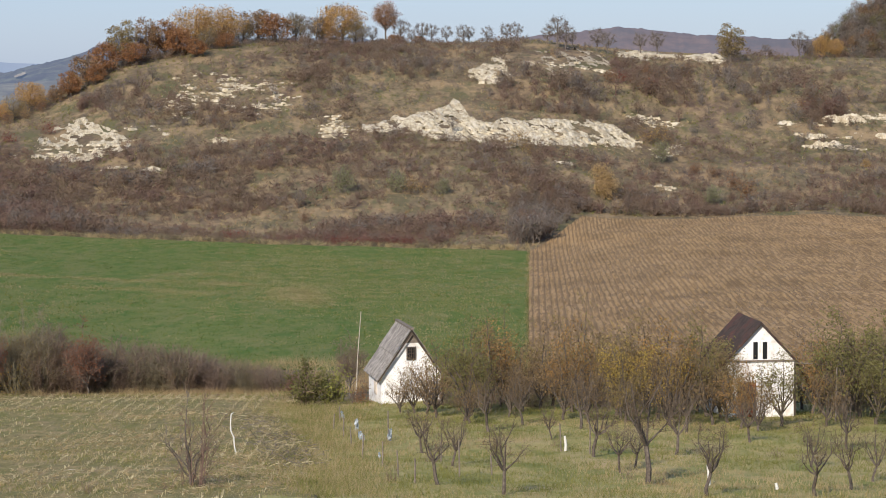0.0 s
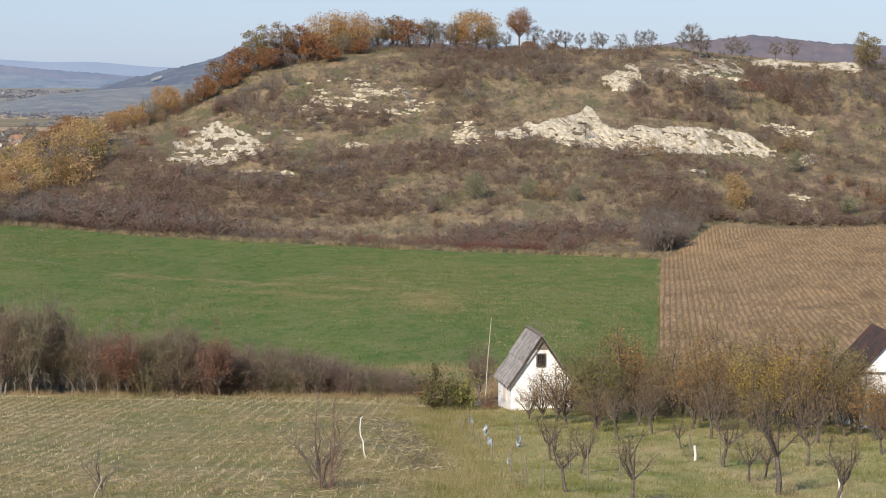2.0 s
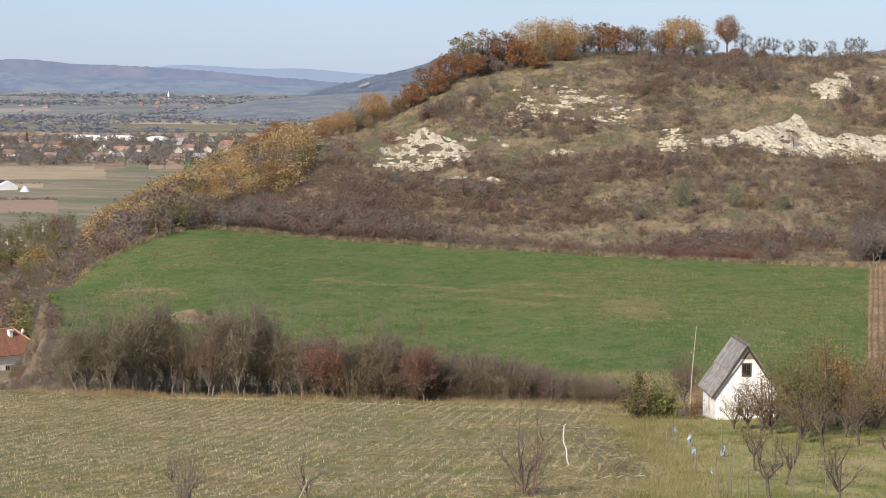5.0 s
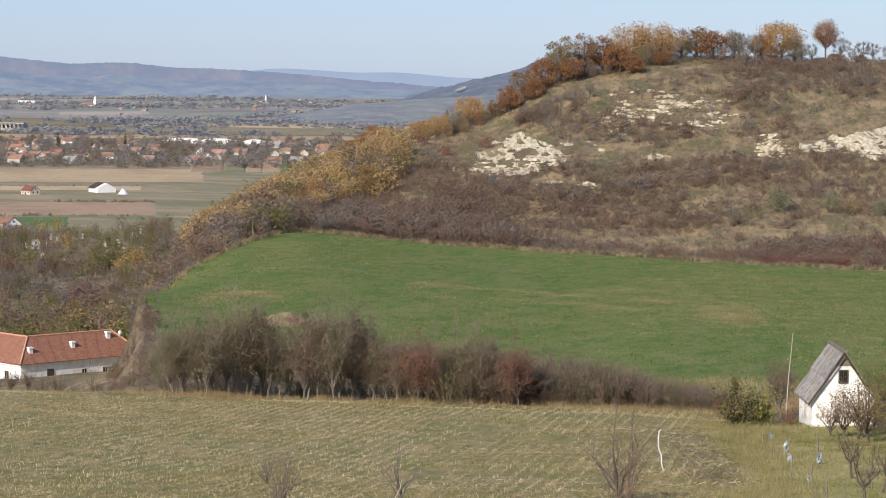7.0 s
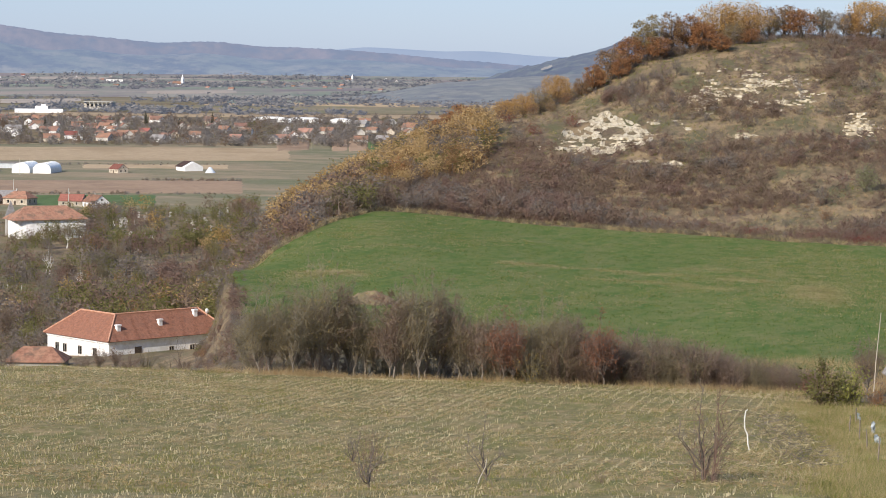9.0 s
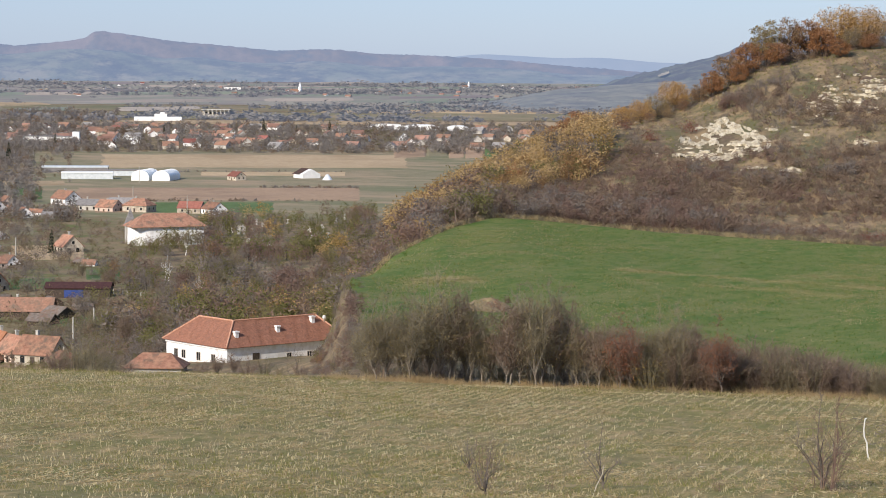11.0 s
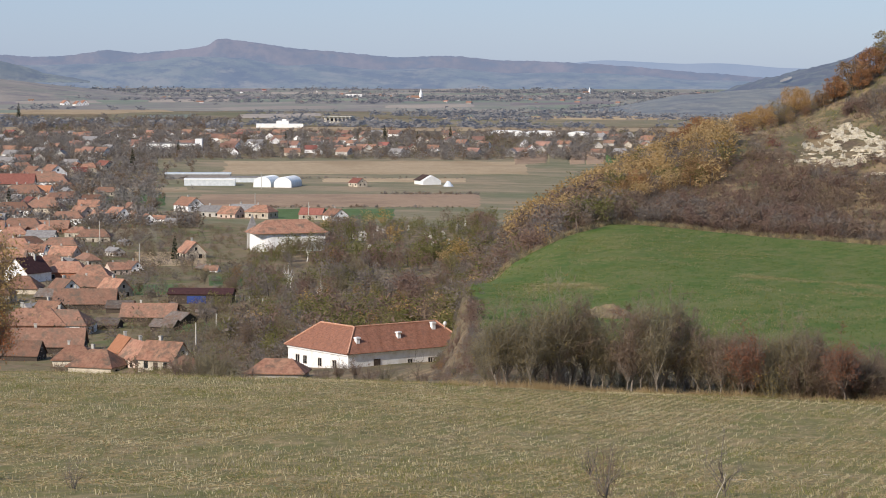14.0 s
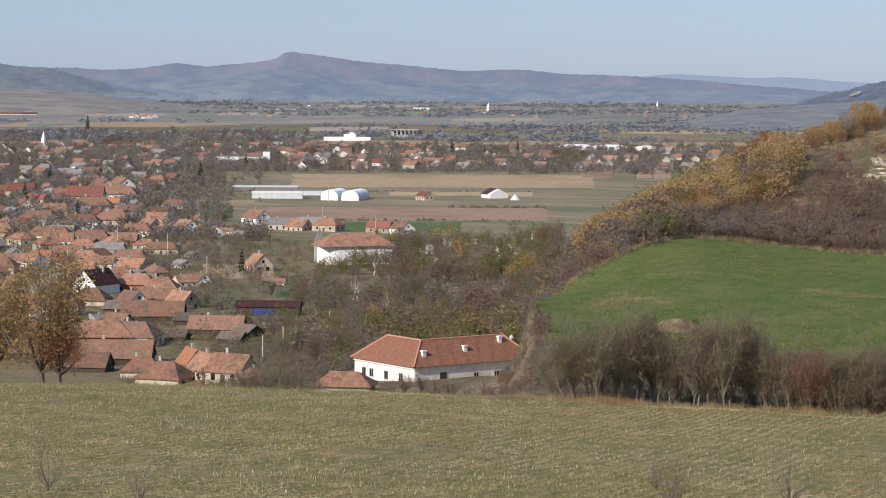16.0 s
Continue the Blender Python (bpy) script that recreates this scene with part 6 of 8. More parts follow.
# wood on the steep hill
a, d = rng.uniform(8.6, 11.2, 480), 1500 + rng.uniform(-130, 5, 480)
x, y = d * np.sin(np.radians(a)), d * np.cos(np.radians(a))
p = np.repeat([9.0, 2, 2, 0.5, 1.6, 0.3, 1.2, 0.3], 4)
s = rng.uniform(8, 13, len(a))
strew("steep_hill_wood", WOOD_KINDS, x, y, np.stack([s * 1.25, s], 1), rng.choice(len(WOOD_KINDS), len(a), p=p / p.sum()), WOOD_MATS, "bare and russet trees of the steep wooded hill", "trees", z=RIDGES["wooded_hill"](a, d) - 1.5)

# larger single trees of the ravine
for k in range(34):
    a, d = rng.uniform(-24.6, -17.6), rng.uniform(440, 760)
    kind = ["hedge", "hedge", "hedge_brown", "apple_olive", "far_bare"][rng.integers(0, 5)]
    tree_thing(kind, a, d, rng.uniform(6.5, 9.5), "tall ravine tree, nearly leafless, among brushwood" if kind != "apple_olive" else "tall ravine tree with dull olive leaves", "tall trees of the ravine")

tree_kind("birch", "birch_tree", 2, M_whitewashed_bark, M_leaf_ochre, M_twig_grey, 8.0, trunk=3.0, spread=1.4, limbs=8, subs=8, twigs=6, leaf=120, leaf_size=0.09, r=0.16, twig_w=0.035, rise=0.4, lean=0.5)
for a, d, h in ((-22.28, 672, 9.0), (-21.8, 780, 8.0), (-21.5, 612, 7.5), (-21.4, 614, 7.0), (-22.2, 676, 6.5)):
    tree_thing("birch", a, d, h, "leaning birch with a pale trunk and bare twigs", "birches of the ravine")
for a, d, h in ((-22.0, 812, 7.5), (-21.75, 815, 8.0), (-22.25, 806, 5.5), (-21.5, 818, 7.0)):
    tree_thing("hedge", a, d, h, "leafless tree before the old church", "tall trees of the ravine", 1.2)

# ---- buildings: materials ----
M_white_wall = material("white_limewash", [(0.74, 0.73, 0.71), (0.86, 0.86, 0.85)], 1.4, bump=0.15, patch=[(0.68, 0.66, 0.62)], patch_scale=0.5, spec=0.1)
M_peeled_wall = material("peeling_limewash", [(0.70, 0.69, 0.67), (0.86, 0.86, 0.85)], 1.6, bump=0.3, patch=[(0.62, 0.58, 0.52), (0.80, 0.79, 0.77)], patch_scale=0.9, spec=0.1)
M_cream_wall = material("cream_plaster", [(0.40, 0.35, 0.275), (0.58, 0.52, 0.42)], 0.8, bump=0.15, patch=[(0.33, 0.28, 0.22)], patch_scale=0.5, per_object=0.2)
M_peach_wall = material("peach_plaster", [(0.54, 0.42, 0.34), (0.62, 0.5, 0.41)], 1.0, bump=0.1, per_object=0.15)
M_ochre_wall = material("ochre_plaster", [(0.48, 0.32, 0.13), (0.58, 0.41, 0.19)], 1.0, bump=0.1)
M_grey_wall = material("grey_render", [(0.33, 0.31, 0.28), (0.44, 0.42, 0.38)], 1.0, bump=0.1, per_object=0.2)
M_brick_wall = material("brick_wall", [(0.25, 0.10, 0.06), (0.34, 0.15, 0.09)], 3.0, bump=0.3)
M_tile_salmon = material("salmon_roof_tiles", [(0.20, 0.098, 0.064), (0.36, 0.192, 0.130)], 1.7, bump=0.9, patch=[(0.145, 0.106, 0.078), (0.34, 0.190, 0.124)], patch_scale=0.3, per_object=0.28)
M_tile_brown = material("old_brown_roof_tiles", [(0.150, 0.085, 0.058), (0.290, 0.165, 0.114)], 1.7, bump=0.9, patch=[(0.135, 0.102, 0.076), (0.225, 0.122, 0.084)], patch_scale=0.35, per_object=0.28)
M_tile_orange = material("orange_roof_tiles", [(0.33, 0.145, 0.075), (0.43, 0.205, 0.115)], 1.3, bump=0.6, per_object=0.18)
M_tile_red = material("red_roof_sheet", [(0.18, 0.072, 0.054), (0.26, 0.108, 0.082)], 1.0, bump=0.4, per_object=0.2)
M_tile_dark = material("dark_maroon_roof", [(0.045, 0.02, 0.02), (0.075, 0.035, 0.032)], 1.2, bump=0.4)
M_tile_grey = material("grey_roof", [(0.16, 0.15, 0.145), (0.26, 0.25, 0.24)], 1.2, bump=0.4, per_object=0.2)
M_roof_board = material("weathered_grey_sheets", [(0.165, 0.150, 0.135), (0.33, 0.305, 0.275)], 3.0, bump=0.5, patch=[(0.20, 0.178, 0.155), (0.36, 0.33, 0.295)], patch_scale=0.9, per_object=0.14)
M_old_sheet = material("old_sheet_roof", [(0.095, 0.078, 0.066), (0.18, 0.155, 0.135)], 1.4, bump=0.4, patch=[(0.13, 0.082, 0.058)], patch_scale=0.5, per_object=0.25)
M_roof_black = material("mossy_black_tiles", [(0.035, 0.026, 0.022), (0.075, 0.055, 0.045)], 4.0, bump=0.7, patch=[(0.10, 0.045, 0.035)], patch_scale=0.8)
M_old_wood = material("weathered_wood", [(0.13, 0.11, 0.09), (0.24, 0.20, 0.16)], 5.0, bump=0.5)
M_dark_wood = material("dark_wood", [(0.05, 0.038, 0.03), (0.09, 0.07, 0.055)], 5.0, bump=0.5)
M_red_door = material("red_brown_door_paint", [(0.13, 0.042, 0.025), (0.22, 0.075, 0.042)], 4.0, bump=0.3)
M_frame = material("window_frame_paint", [(0.42, 0.38, 0.33), (0.55, 0.50, 0.44)], 4.0, bump=0.1)
M_dark_frame = material("dark_window_frame", [(0.06, 0.05, 0.042), (0.10, 0.085, 0.07)], 4.0, bump=0.1)
M_glass = material("dark_window_glass", [(0.012, 0.014, 0.016), (0.02, 0.022, 0.024)], 2.0, rough=0.12, bump=0, spec=0.5)
M_concrete = material("concrete", [(0.38, 0.36, 0.32), (0.50, 0.48, 0.43)], 2.0, bump=0.3)
M_white_steel = material("white_sheet_cladding", [(0.72, 0.72, 0.70), (0.82, 0.82, 0.80)], 0.4, bump=0.05, rough=0.5)
M_foil = material("greenhouse_film", [(0.50, 0.54, 0.56), (0.66, 0.69, 0.70)], 0.7, bump=0.2, rough=0.3, spec=0.5)
M_blue = material("blue_tarpaulin", [(0.03, 0.05, 0.16), (0.05, 0.08, 0.24)], 1.0, bump=0.2)
M_pale_wood = material("peeled_wood", [(0.34, 0.29, 0.23), (0.50, 0.45, 0.37)], 6.0, bump=0.3)


# ---- buildings: forms ----
def gable_wall(W, L, eave, rise, sink=1.5):
    bm = bmesh.new()
    prism(bm, [(-W / 2, -sink), (W / 2, -sink), (W / 2, eave), (0, eave + rise), (-W / 2, eave)], -L / 2, L / 2)
    return bm


def gable_roof(W, L, eave, rise, over=0.35, t=0.14, end=0.3):
    bm = bmesh.new()
    k = rise / (W / 2)
    hw, ze, zr = W / 2 + over, eave - over * k + 0.02, eave + rise + 0.02
    prism(bm, [(-hw, ze), (0, zr), (hw, ze), (hw, ze + t), (0, zr + t * 1.15), (-hw, ze + t)], -L / 2 - end, L / 2 + end)
    return bm


def hip_roof(W, L, eave, rise, over=0.45, cut=0.75):
    bm = bmesh.new()
    x, y, r = W / 2 + over, L / 2 + over, max(L / 2 - W / 2 * cut, 0.3)
    b = [bm.verts.new(p) for p in ((-x, -y, eave), (x, -y, eave), (x, y, eave), (-x, y, eave))]
    c = [bm.verts.new(p) for p in ((-x, -y, eave + 0.15), (x, -y, eave + 0.15), (x, y, eave + 0.15), (-x, y, eave + 0.15))]
    t0, t1 = bm.verts.new((0, -r, eave + rise)), bm.verts.new((0, r, eave + rise))
    bm.faces.new(b[::-1])
    for i in range(4):
        j = (i + 1) % 4
        bm.faces.new((b[i], b[j], c[j], c[i]))
    for q in ((c[0], c[1], t0), (c[1], c[2], t1, t0), (c[2], c[3], t1), (c[3], c[0], t0, t1)):
        bm.faces.new(q)
    return bm


SHARED = {}


def shared(key, make, mats):
    if key not in SHARED:
        bm = make()
        me = bpy.data.meshes.new(key.split("|")[0])
        bm.to_mesh(me)
        bm.free()
        for m in mats:
            me.materials.append(m)
        SHARED[key] = me
    return SHARED[key]


def window_mesh(w, h, frame_mat=None, fine=True):
    """The window's frame with its glazing bar (fine), or a far window in one piece."""
    b = 0.09

    def make():
        bm = bmesh.new()
        if not fine:
            box(bm, -w / 2, w / 2, -0.03, 0.05, -h / 2, h / 2)
            for f in bm.faces:
                f.material_index = 1
            for f in box(bm, -w / 2 - b, w / 2 + b, -0.015, 0.05, -h / 2 - b, h / 2 + b)[0].link_faces:
                f.material_index = 0
            return bm
        xs, zs = (-w / 2 - b, -w / 2, -0.025, 0.025, w / 2, w / 2 + b), (-h / 2 - b, -h / 2, h / 2, h / 2 + b)
        v = {(i, k, y): bm.verts.new((xs[i], y, zs[k])) for i in range(6) for k in range(4) for y in (-0.07, 0.05)}
        solid = lambda i, k: 0 <= i < 5 and 0 <= k < 3 and (i, k) not in ((1, 1), (3, 1))
        for i in range(5):
            for k in range(3):
                if not solid(i, k):
                    continue
                c = ((i, k), (i + 1, k), (i + 1, k + 1), (i, k + 1))
                bm.faces.new([v[q + (-0.07,)] for q in c])
                bm.faces.new([v[q + (0.05,)] for q in c[::-1]])
                for e, (di, dk) in enumerate(((0, -1), (1, 0), (0, 1), (-1, 0))):
                    if not solid(i + di, k + dk):
                        p, q = c[e], c[(e + 1) % 4]
                        bm.faces.new((v[q + (-0.07,)], v[p + (-0.07,)], v[p + (0.05,)], v[q + (0.05,)]))
        return bm
    return shared("window|%s|%s|%s|%s" % (w, h, frame_mat is None, fine), make, [frame_mat or M_frame, M_glass])


def window(w, h, parent, x, y, z, turn=0.0, frame_mat=None):
    """A window with its frame and two panes of its own."""
    win = put("window", window_mesh(w, h, frame_mat), parent, x, y, z, turn)

    def make():
        bm = bmesh.new()
        box(bm, -w / 4 + 0.0145, w / 4 - 0.0145, -0.03, 0.04, -h / 2 + 0.002, h / 2 - 0.002)
        return bm
    for side in (-1, 1):
        put("pane", shared("pane|%s|%s" % (w, h), make, [M_glass]), win, side * (w / 4 + 0.0125), 0, 0)
    return win


def put(name, me, parent, x, y, z, turn=0.0, label=""):
    o = new(name, me)
    o.parent = parent
    o.matrix_local = pose(x, y, z, 0, 0, turn)
    if label:
        tagged(o, label)
    return o


def chimney_mesh(h=1.3):
    def make():
        bm = bmesh.new()
        box(bm, -0.28, 0.28, -0.28, 0.28, -1.2, h)
        box(bm, -0.36, 0.36, -0.36, 0.36, h, h + 0.14)
        return bm
    return shared("chimney|%s" % h, make, [M_concrete])


def house(W, L, eave, rise, wall, roof, hip=False, detail=2, label="", group=""):
    """A house with its ridge along its own y axis. detail 0: walls and roof; 1: and a chimney and gable window; 2: windows on all sides and a door."""
    root = empty("house", Matrix(), label, "house", group)
    if hip:
        bm = bmesh.new()
        box(bm, -W / 2, W / 2, -L / 2, L / 2, -1.5, eave)
        part("wall", bm, wall, root)
        part("roof", hip_roof(W, L, eave, rise), roof, root)
    else:
        part("wall", gable_wall(W, L, eave, rise), wall, root)
        part("roof", gable_roof(W, L, eave, rise), roof, root)
    if detail:
        put("chimney", chimney_mesh(), root, W * 0.12, L * 0.18, eave + rise * 0.85)
        for x in (-W * 0.22, W * 0.22):
            put("window", window_mesh(1.0, 1.3, None, False), root, x, -L / 2, eave * 0.55)
        if not hip and rise > 1.8:
            put("window", window_mesh(0.8, 0.9, None, False), root, 0, -L / 2, eave + rise * 0.35)
    if detail > 1:
        for y in (-L * 0.28, L * 0.28):
            for sx, turn in ((-1, -90), (1, 90)):
                put("window", window_mesh(1.0, 1.3, None, False), root, sx * W / 2, y, eave * 0.55, turn)
        bm = bmesh.new()
        box(bm, -0.5, 0.5, -0.06, 0.05, 0, 2.0)
        d = part("door", bm, M_dark_wood, root)
        d.matrix_local = pose(-W / 2, 0, 0, 0, 0, -90)
    return root


def at_place(a, d, turn, lift=0.0, scale=1.0):
    """The pose of a thing on the ground; turn: degrees by which its front turns away from the camera's side, anticlockwise."""
    return Matrix.Translation(spot(a, d, lift)) @ Matrix.Rotation(radians(turn - a), 4, "Z") @ Matrix.Scale(scale, 4)


# ---- the two cabins of the orchard ----
# cabin with grey sheet roof: facade towards the camera at local -y
cab = empty("cabin", at_place(-1.0, 147, 10), "small whitewashed cabin with steep grey sheet roof", "cabin", "orchard cabins")
W, L, EV, RI = 3.75, 4.9, 2.15, 2.65
part("wall", gable_wall(W, L, EV, RI, 0.8), M_peeled_wall, cab)
for side in (-1, 1):
    k = RI / (W / 2)
    n = 7
    for i in range(n):  # overlapping sheets, laid a little unevenly
        y0, y1 = -L / 2 - 0.28 + i * (L + 0.5) / n, -L / 2 - 0.28 + (i + 1) * (L + 0.5) / n + 0.05
        up = 0.02 + 0.025 * (i % 2) + 0.012 * math.sin(i * 2.1)
        low, top = (side * (W / 2 + 0.30), EV - 0.30 * k + up), (0.0, EV + RI + up + 0.03)
        mid = [(low[0] * 0.48 + top[0] * 0.52, low[1] * 0.48 + top[1] * 0.52), (low[0] * 0.53 + top[0] * 0.47, low[1] * 0.53 + top[1] * 0.47)]
        for q, lift in (((low, mid[0]), 0.0), ((mid[1], top), 0.075)):
            bm = bmesh.new()
            vs = [bm.verts.new((x, y, z + lift + dz)) for dz in (0, 0.06) for (x, z) in q for y in (y0, y1)]
            for f in ((0, 1, 3, 2), (4, 6, 7, 5), (0, 4, 5, 1), (2, 3, 7, 6), (0, 2, 6, 4), (1, 5, 7, 3)):
                bm.faces.new([vs[i2] for i2 in f])
            bmesh.ops.recalc_face_normals(bm, faces=bm.faces)
            part("roof_sheet", bm, M_roof_board, cab)
bm = bmesh.new()
box(bm, -0.12, 0.12, -L / 2 - 0.3, L / 2 + 0.25, EV + RI + 0.10, EV + RI + 0.22)
part("ridge_cap", bm, M_old_wood, cab)
for side in (-1, 1):
    bm = bmesh.new()
    vs = [bm.verts.new(p) for p in ((side * (W / 2 + 0.3), -L / 2 - 0.30, EV - 0.42 + 0.0), (0, -L / 2 - 0.30, EV + RI), (0, -L / 2 - 0.30, EV + RI - 0.16), (side * (W / 2 + 0.3), -L / 2 - 0.30, EV - 0.58),
                                    (side * (W / 2 + 0.3), -L / 2 - 0.26, EV - 0.42), (0, -L / 2 - 0.26, EV + RI), (0, -L / 2 - 0.26, EV + RI - 0.16), (side * (W / 2 + 0.3), -L / 2 - 0.26, EV - 0.58))]
    for f in ((0, 1, 2, 3), (4, 7, 6, 5), (0, 4, 5, 1), (3, 2, 6, 7)):
        bm.faces.new([vs[i] for i in f])
    bmesh.ops.recalc_face_normals(bm, faces=bm.faces)
    part("bargeboard", bm, M_dark_wood, cab)
bm = bmesh.new()
prism(bm, [(-0.52, EV + RI - 0.74), (0.52, EV + RI - 0.74), (0, EV + RI - 0.02)], -L / 2 - 0.04, -L / 2 + 0.02)
part("gable_boarding", bm, M_old_wood, cab, "grey boards in the gable's peak")
win = window(0.42, 0.66, cab, 0.0, -L / 2, EV + 1.25, 0.0, M_dark_frame)
bm = bmesh.new()
for x in (-0.12, 0.0, 0.12):
    box(bm, x - 0.012, x + 0.012, -0.12, -0.10, -0.35, 0.35)
for z in (-0.2, 0.0, 0.2):
    box(bm, -0.23, 0.23, -0.125, -0.105, z - 0.01, z + 0.01)
part("window_grille", bm, M_dark_wood, win)
bm = bmesh.new()
box(bm, -W / 2 - 0.02, W / 2 + 0.02, -L / 2 - 0.03, -L / 2 + 0.02, EV - 0.08, EV)
part("ledge", bm, M_peeled_wall, cab)
window(0.6, 0.7, cab, -W / 2, -0.4, 1.1, -90)

# cabin with mossy dark roof and red-brown door
cab = empty("cabin", at_place(7.42, 131, 14, 0.0, 1.05), "tall whitewashed cabin with mossy black tiled roof", "cabin", "orchard cabins")
W, L, EV, RI = 3.6, 4.7, 3.2, 1.9
part("wall", gable_wall(W, L, EV, RI, 0.8), M_peeled_wall, cab)
part("roof", gable_roof(W, L, EV, RI, 0.45, 0.12, 0.22), M_roof_black, cab, "dark mossy tiles, partly red")
for x in (-0.27, 0.23):
    put("window", window_mesh(0.24, 0.9, M_white_wall, False), cab, x, -L / 2, EV + 0.55)
bm = bmesh.new()
box(bm, -0.48, 0.48, -0.07, 0.03, 0, 2.05)
for z in (0.25, 1.15):
    box(bm, -0.36, 0.36, -0.10, -0.06, z, z + 0.7)
dr = part("door", bm, M_red_door, cab, "flaking red-brown plank door")
dr.matrix_local = pose(-0.72, -L / 2, 0.05)
bm = bmesh.new()
box(bm, 0.30, 0.36, -0.14, -0.09, 0.98, 1.12)
part("door_handle", bm, M_dark_wood, dr)
bm = bmesh.new()
box(bm, -W / 2 - 0.03, W / 2 + 0.03, -L / 2 - 0.06, -L / 2 + 0.02, EV - 0.04, EV + 0.06)
part("ledge", bm, M_old_wood, cab)
bm = bmesh.new()
box(bm, W / 2 - 0.02, W / 2 + 0.08, -L / 2 - 0.10, -L / 2 - 0.03, 0.1, EV - 0.1)
part("drainpipe", bm, M_dark_wood, cab)

def stick(name, pts, radii, mat, label, category, group="", sides=6):
    v, f = tube(np.array(pts, float), radii, sides)
    return tagged(new(name, mesh_of(name, v, f, [mat], smooth=True)), label, category, group)


# clothes-line rail from the dark cabin to the orchard's end
p, q = spot(8.5, 128, 3.1), spot(13.5, 129, 3.0)
stick("wire_rail", [p, (p + q) / 2 - Vector((0, 0, 0.12)), q], [0.03, 0.03, 0.03], M_old_wood, "thin grey rail strung beside the cabin", "rail")
for a, d, h in ((9.5, 125, 3.0), (11.2, 125.5, 3.0)):
    p = spot(a, d)
    stick("rail_post", [p - Vector((0, 0, 0.2)), p + Vector((0.02, 0, h * 0.5)), p + Vector((0.05, 0, h))], [0.05, 0.05, 0.045], M_old_wood, "thin wooden post carrying a rail", "post", "rail posts")
# tall pole by the grey-roofed cabin
p = spot(-2.2, 150)
stick("pole", [p - Vector((0, 0, 0.3)), p + Vector((0.14, 0, 2.8)), p + Vector((0.38, 0, 5.9))], [0.04, 0.035, 0.025], M_pale_wood, "tall leaning bare wooden pole by the cabin", "pole")
# crooked white stick in the stubble
p = spot(-5.2, 108)
stick("white_stick", [p + Vector(o) for o in ((0.14, 0, -0.1), (0.12, 0, 0.25), (0.05, 0, 0.55), (0.02, 0.1, 0.95), (-0.10, 0, 1.25), (-0.12, 0, 1.6), (-0.08, 0, 2.05), (0.02, 0, 2.12))], [0.035, 0.04, 0.035, 0.04, 0.035, 0.035, 0.03, 0.02], M_whitewashed_bark,
      "crooked peeled white branch standing in the field", "stick")
p = spot(-11.78, 88)
stick("peeled_branch", [p + Vector(o) for o in ((-0.05, 0, -0.1), (0.1, 0, 0.4), (0.32, 0, 0.85), (0.38, 0, 1.2))], [0.026, 0.024, 0.02, 0.014], M_pale_wood, "pale leaning branch in the stubble field", "stick")
for k, (a, d, ln, turn) in enumerate(((-11.6, 99, 2.4, 4), (-10.4, 95, 2.6, -5), (-10.0, 94, 1.6, -6), (-9.5, 102, 1.2, 20), (-23.5, 98, 0.9, 10), (-5.9, 118, 1.6, -20), (-27.0, 105, 1.1, -12))):
    p = spot(a, d, 0.1)
    e = Vector((math.cos(radians(turn)) * ln, math.sin(radians(turn)) * ln, 0.03))
    stick("fallen_branch", [p, p + e * 0.5 + Vector((0, 0, 0.05)), p + e], [0.014, 0.018, 0.01], M_pale_wood, "pale peeled branch lying on the stubble", "stick", "fallen branches in the field")
# cut brushwood lying at the field's corner
n = 1500
a, d = -4.25 + 0.42 * np.clip(rng.normal(size=n), -2, 1.6), rng.uniform(98, 134, n)
a = a + np.interp(d, [98, 134], [0.75, -0.55])
x, y = d * np.sin(np.radians(a)), d * np.cos(np.radians(a))
base = np.stack([x, y, ground(x, y) + rng.uniform(0.12, 0.45, n)], 1)
az, ln = rng.uniform(0, 6.28, n), rng.uniform(0.15, 0.6, n)
v, f = slips(base, base + np.stack([np.cos(az) * ln, np.sin(az) * ln, rng.normal(size=n) * 0.12], 1), rng.uniform(0.012, 0.035, n))
tagged(new("brushwood", mesh_of("brushwood", v, f, [M_straw, M_twig_grey, M_twig_olive], np.tile(rng.choice(3, n, p=[0.3, 0.45, 0.25]), 2))), "heap of cut grey brushwood and stalks on the field's corner", "brushwood", kind="stuff")


def scrap():
    """A crumpled rag of thin sheet, half a metre high."""
    u, v = np.meshgrid(np.linspace(-1, 1, 6), np.linspace(0, 1, 7))
    w = 0.09 * (1 - 0.5 * np.abs(v - 0.4))
    return np.stack([u * w + 0.025 * rng.normal(size=u.shape), 0.05 * rng.normal(size=u.shape), v * 0.55 + 0.04 * rng.normal(size=u.shape)], -1).reshape(-1, 3), grid_faces(*u.shape)


for a, d, k in ((-2.54, 132, 0.9), (-2.50, 131, 0.7), (-2.17, 123, 1.2), (-2.1, 116, 1.0), (-2.02, 115, 0.8), (-1.36, 114, 1.3), (-1.62, 104, 0.6)):
    p = spot(a, d, 0.05)
    ob = new("plastic_scrap", mesh_of("plastic_scrap", *scrap(), [M_plastic]))
    ob.matrix_world = Matrix.Translation(p) @ Matrix.Rotation(rng.uniform(-0.6, 0.6), 4, "Z") @ Matrix.Diagonal((k, k, k, 1))
    tagged(ob, "torn pale blue plastic sheet caught on an old stake", "plastic scrap", "plastic scraps of the old fence")
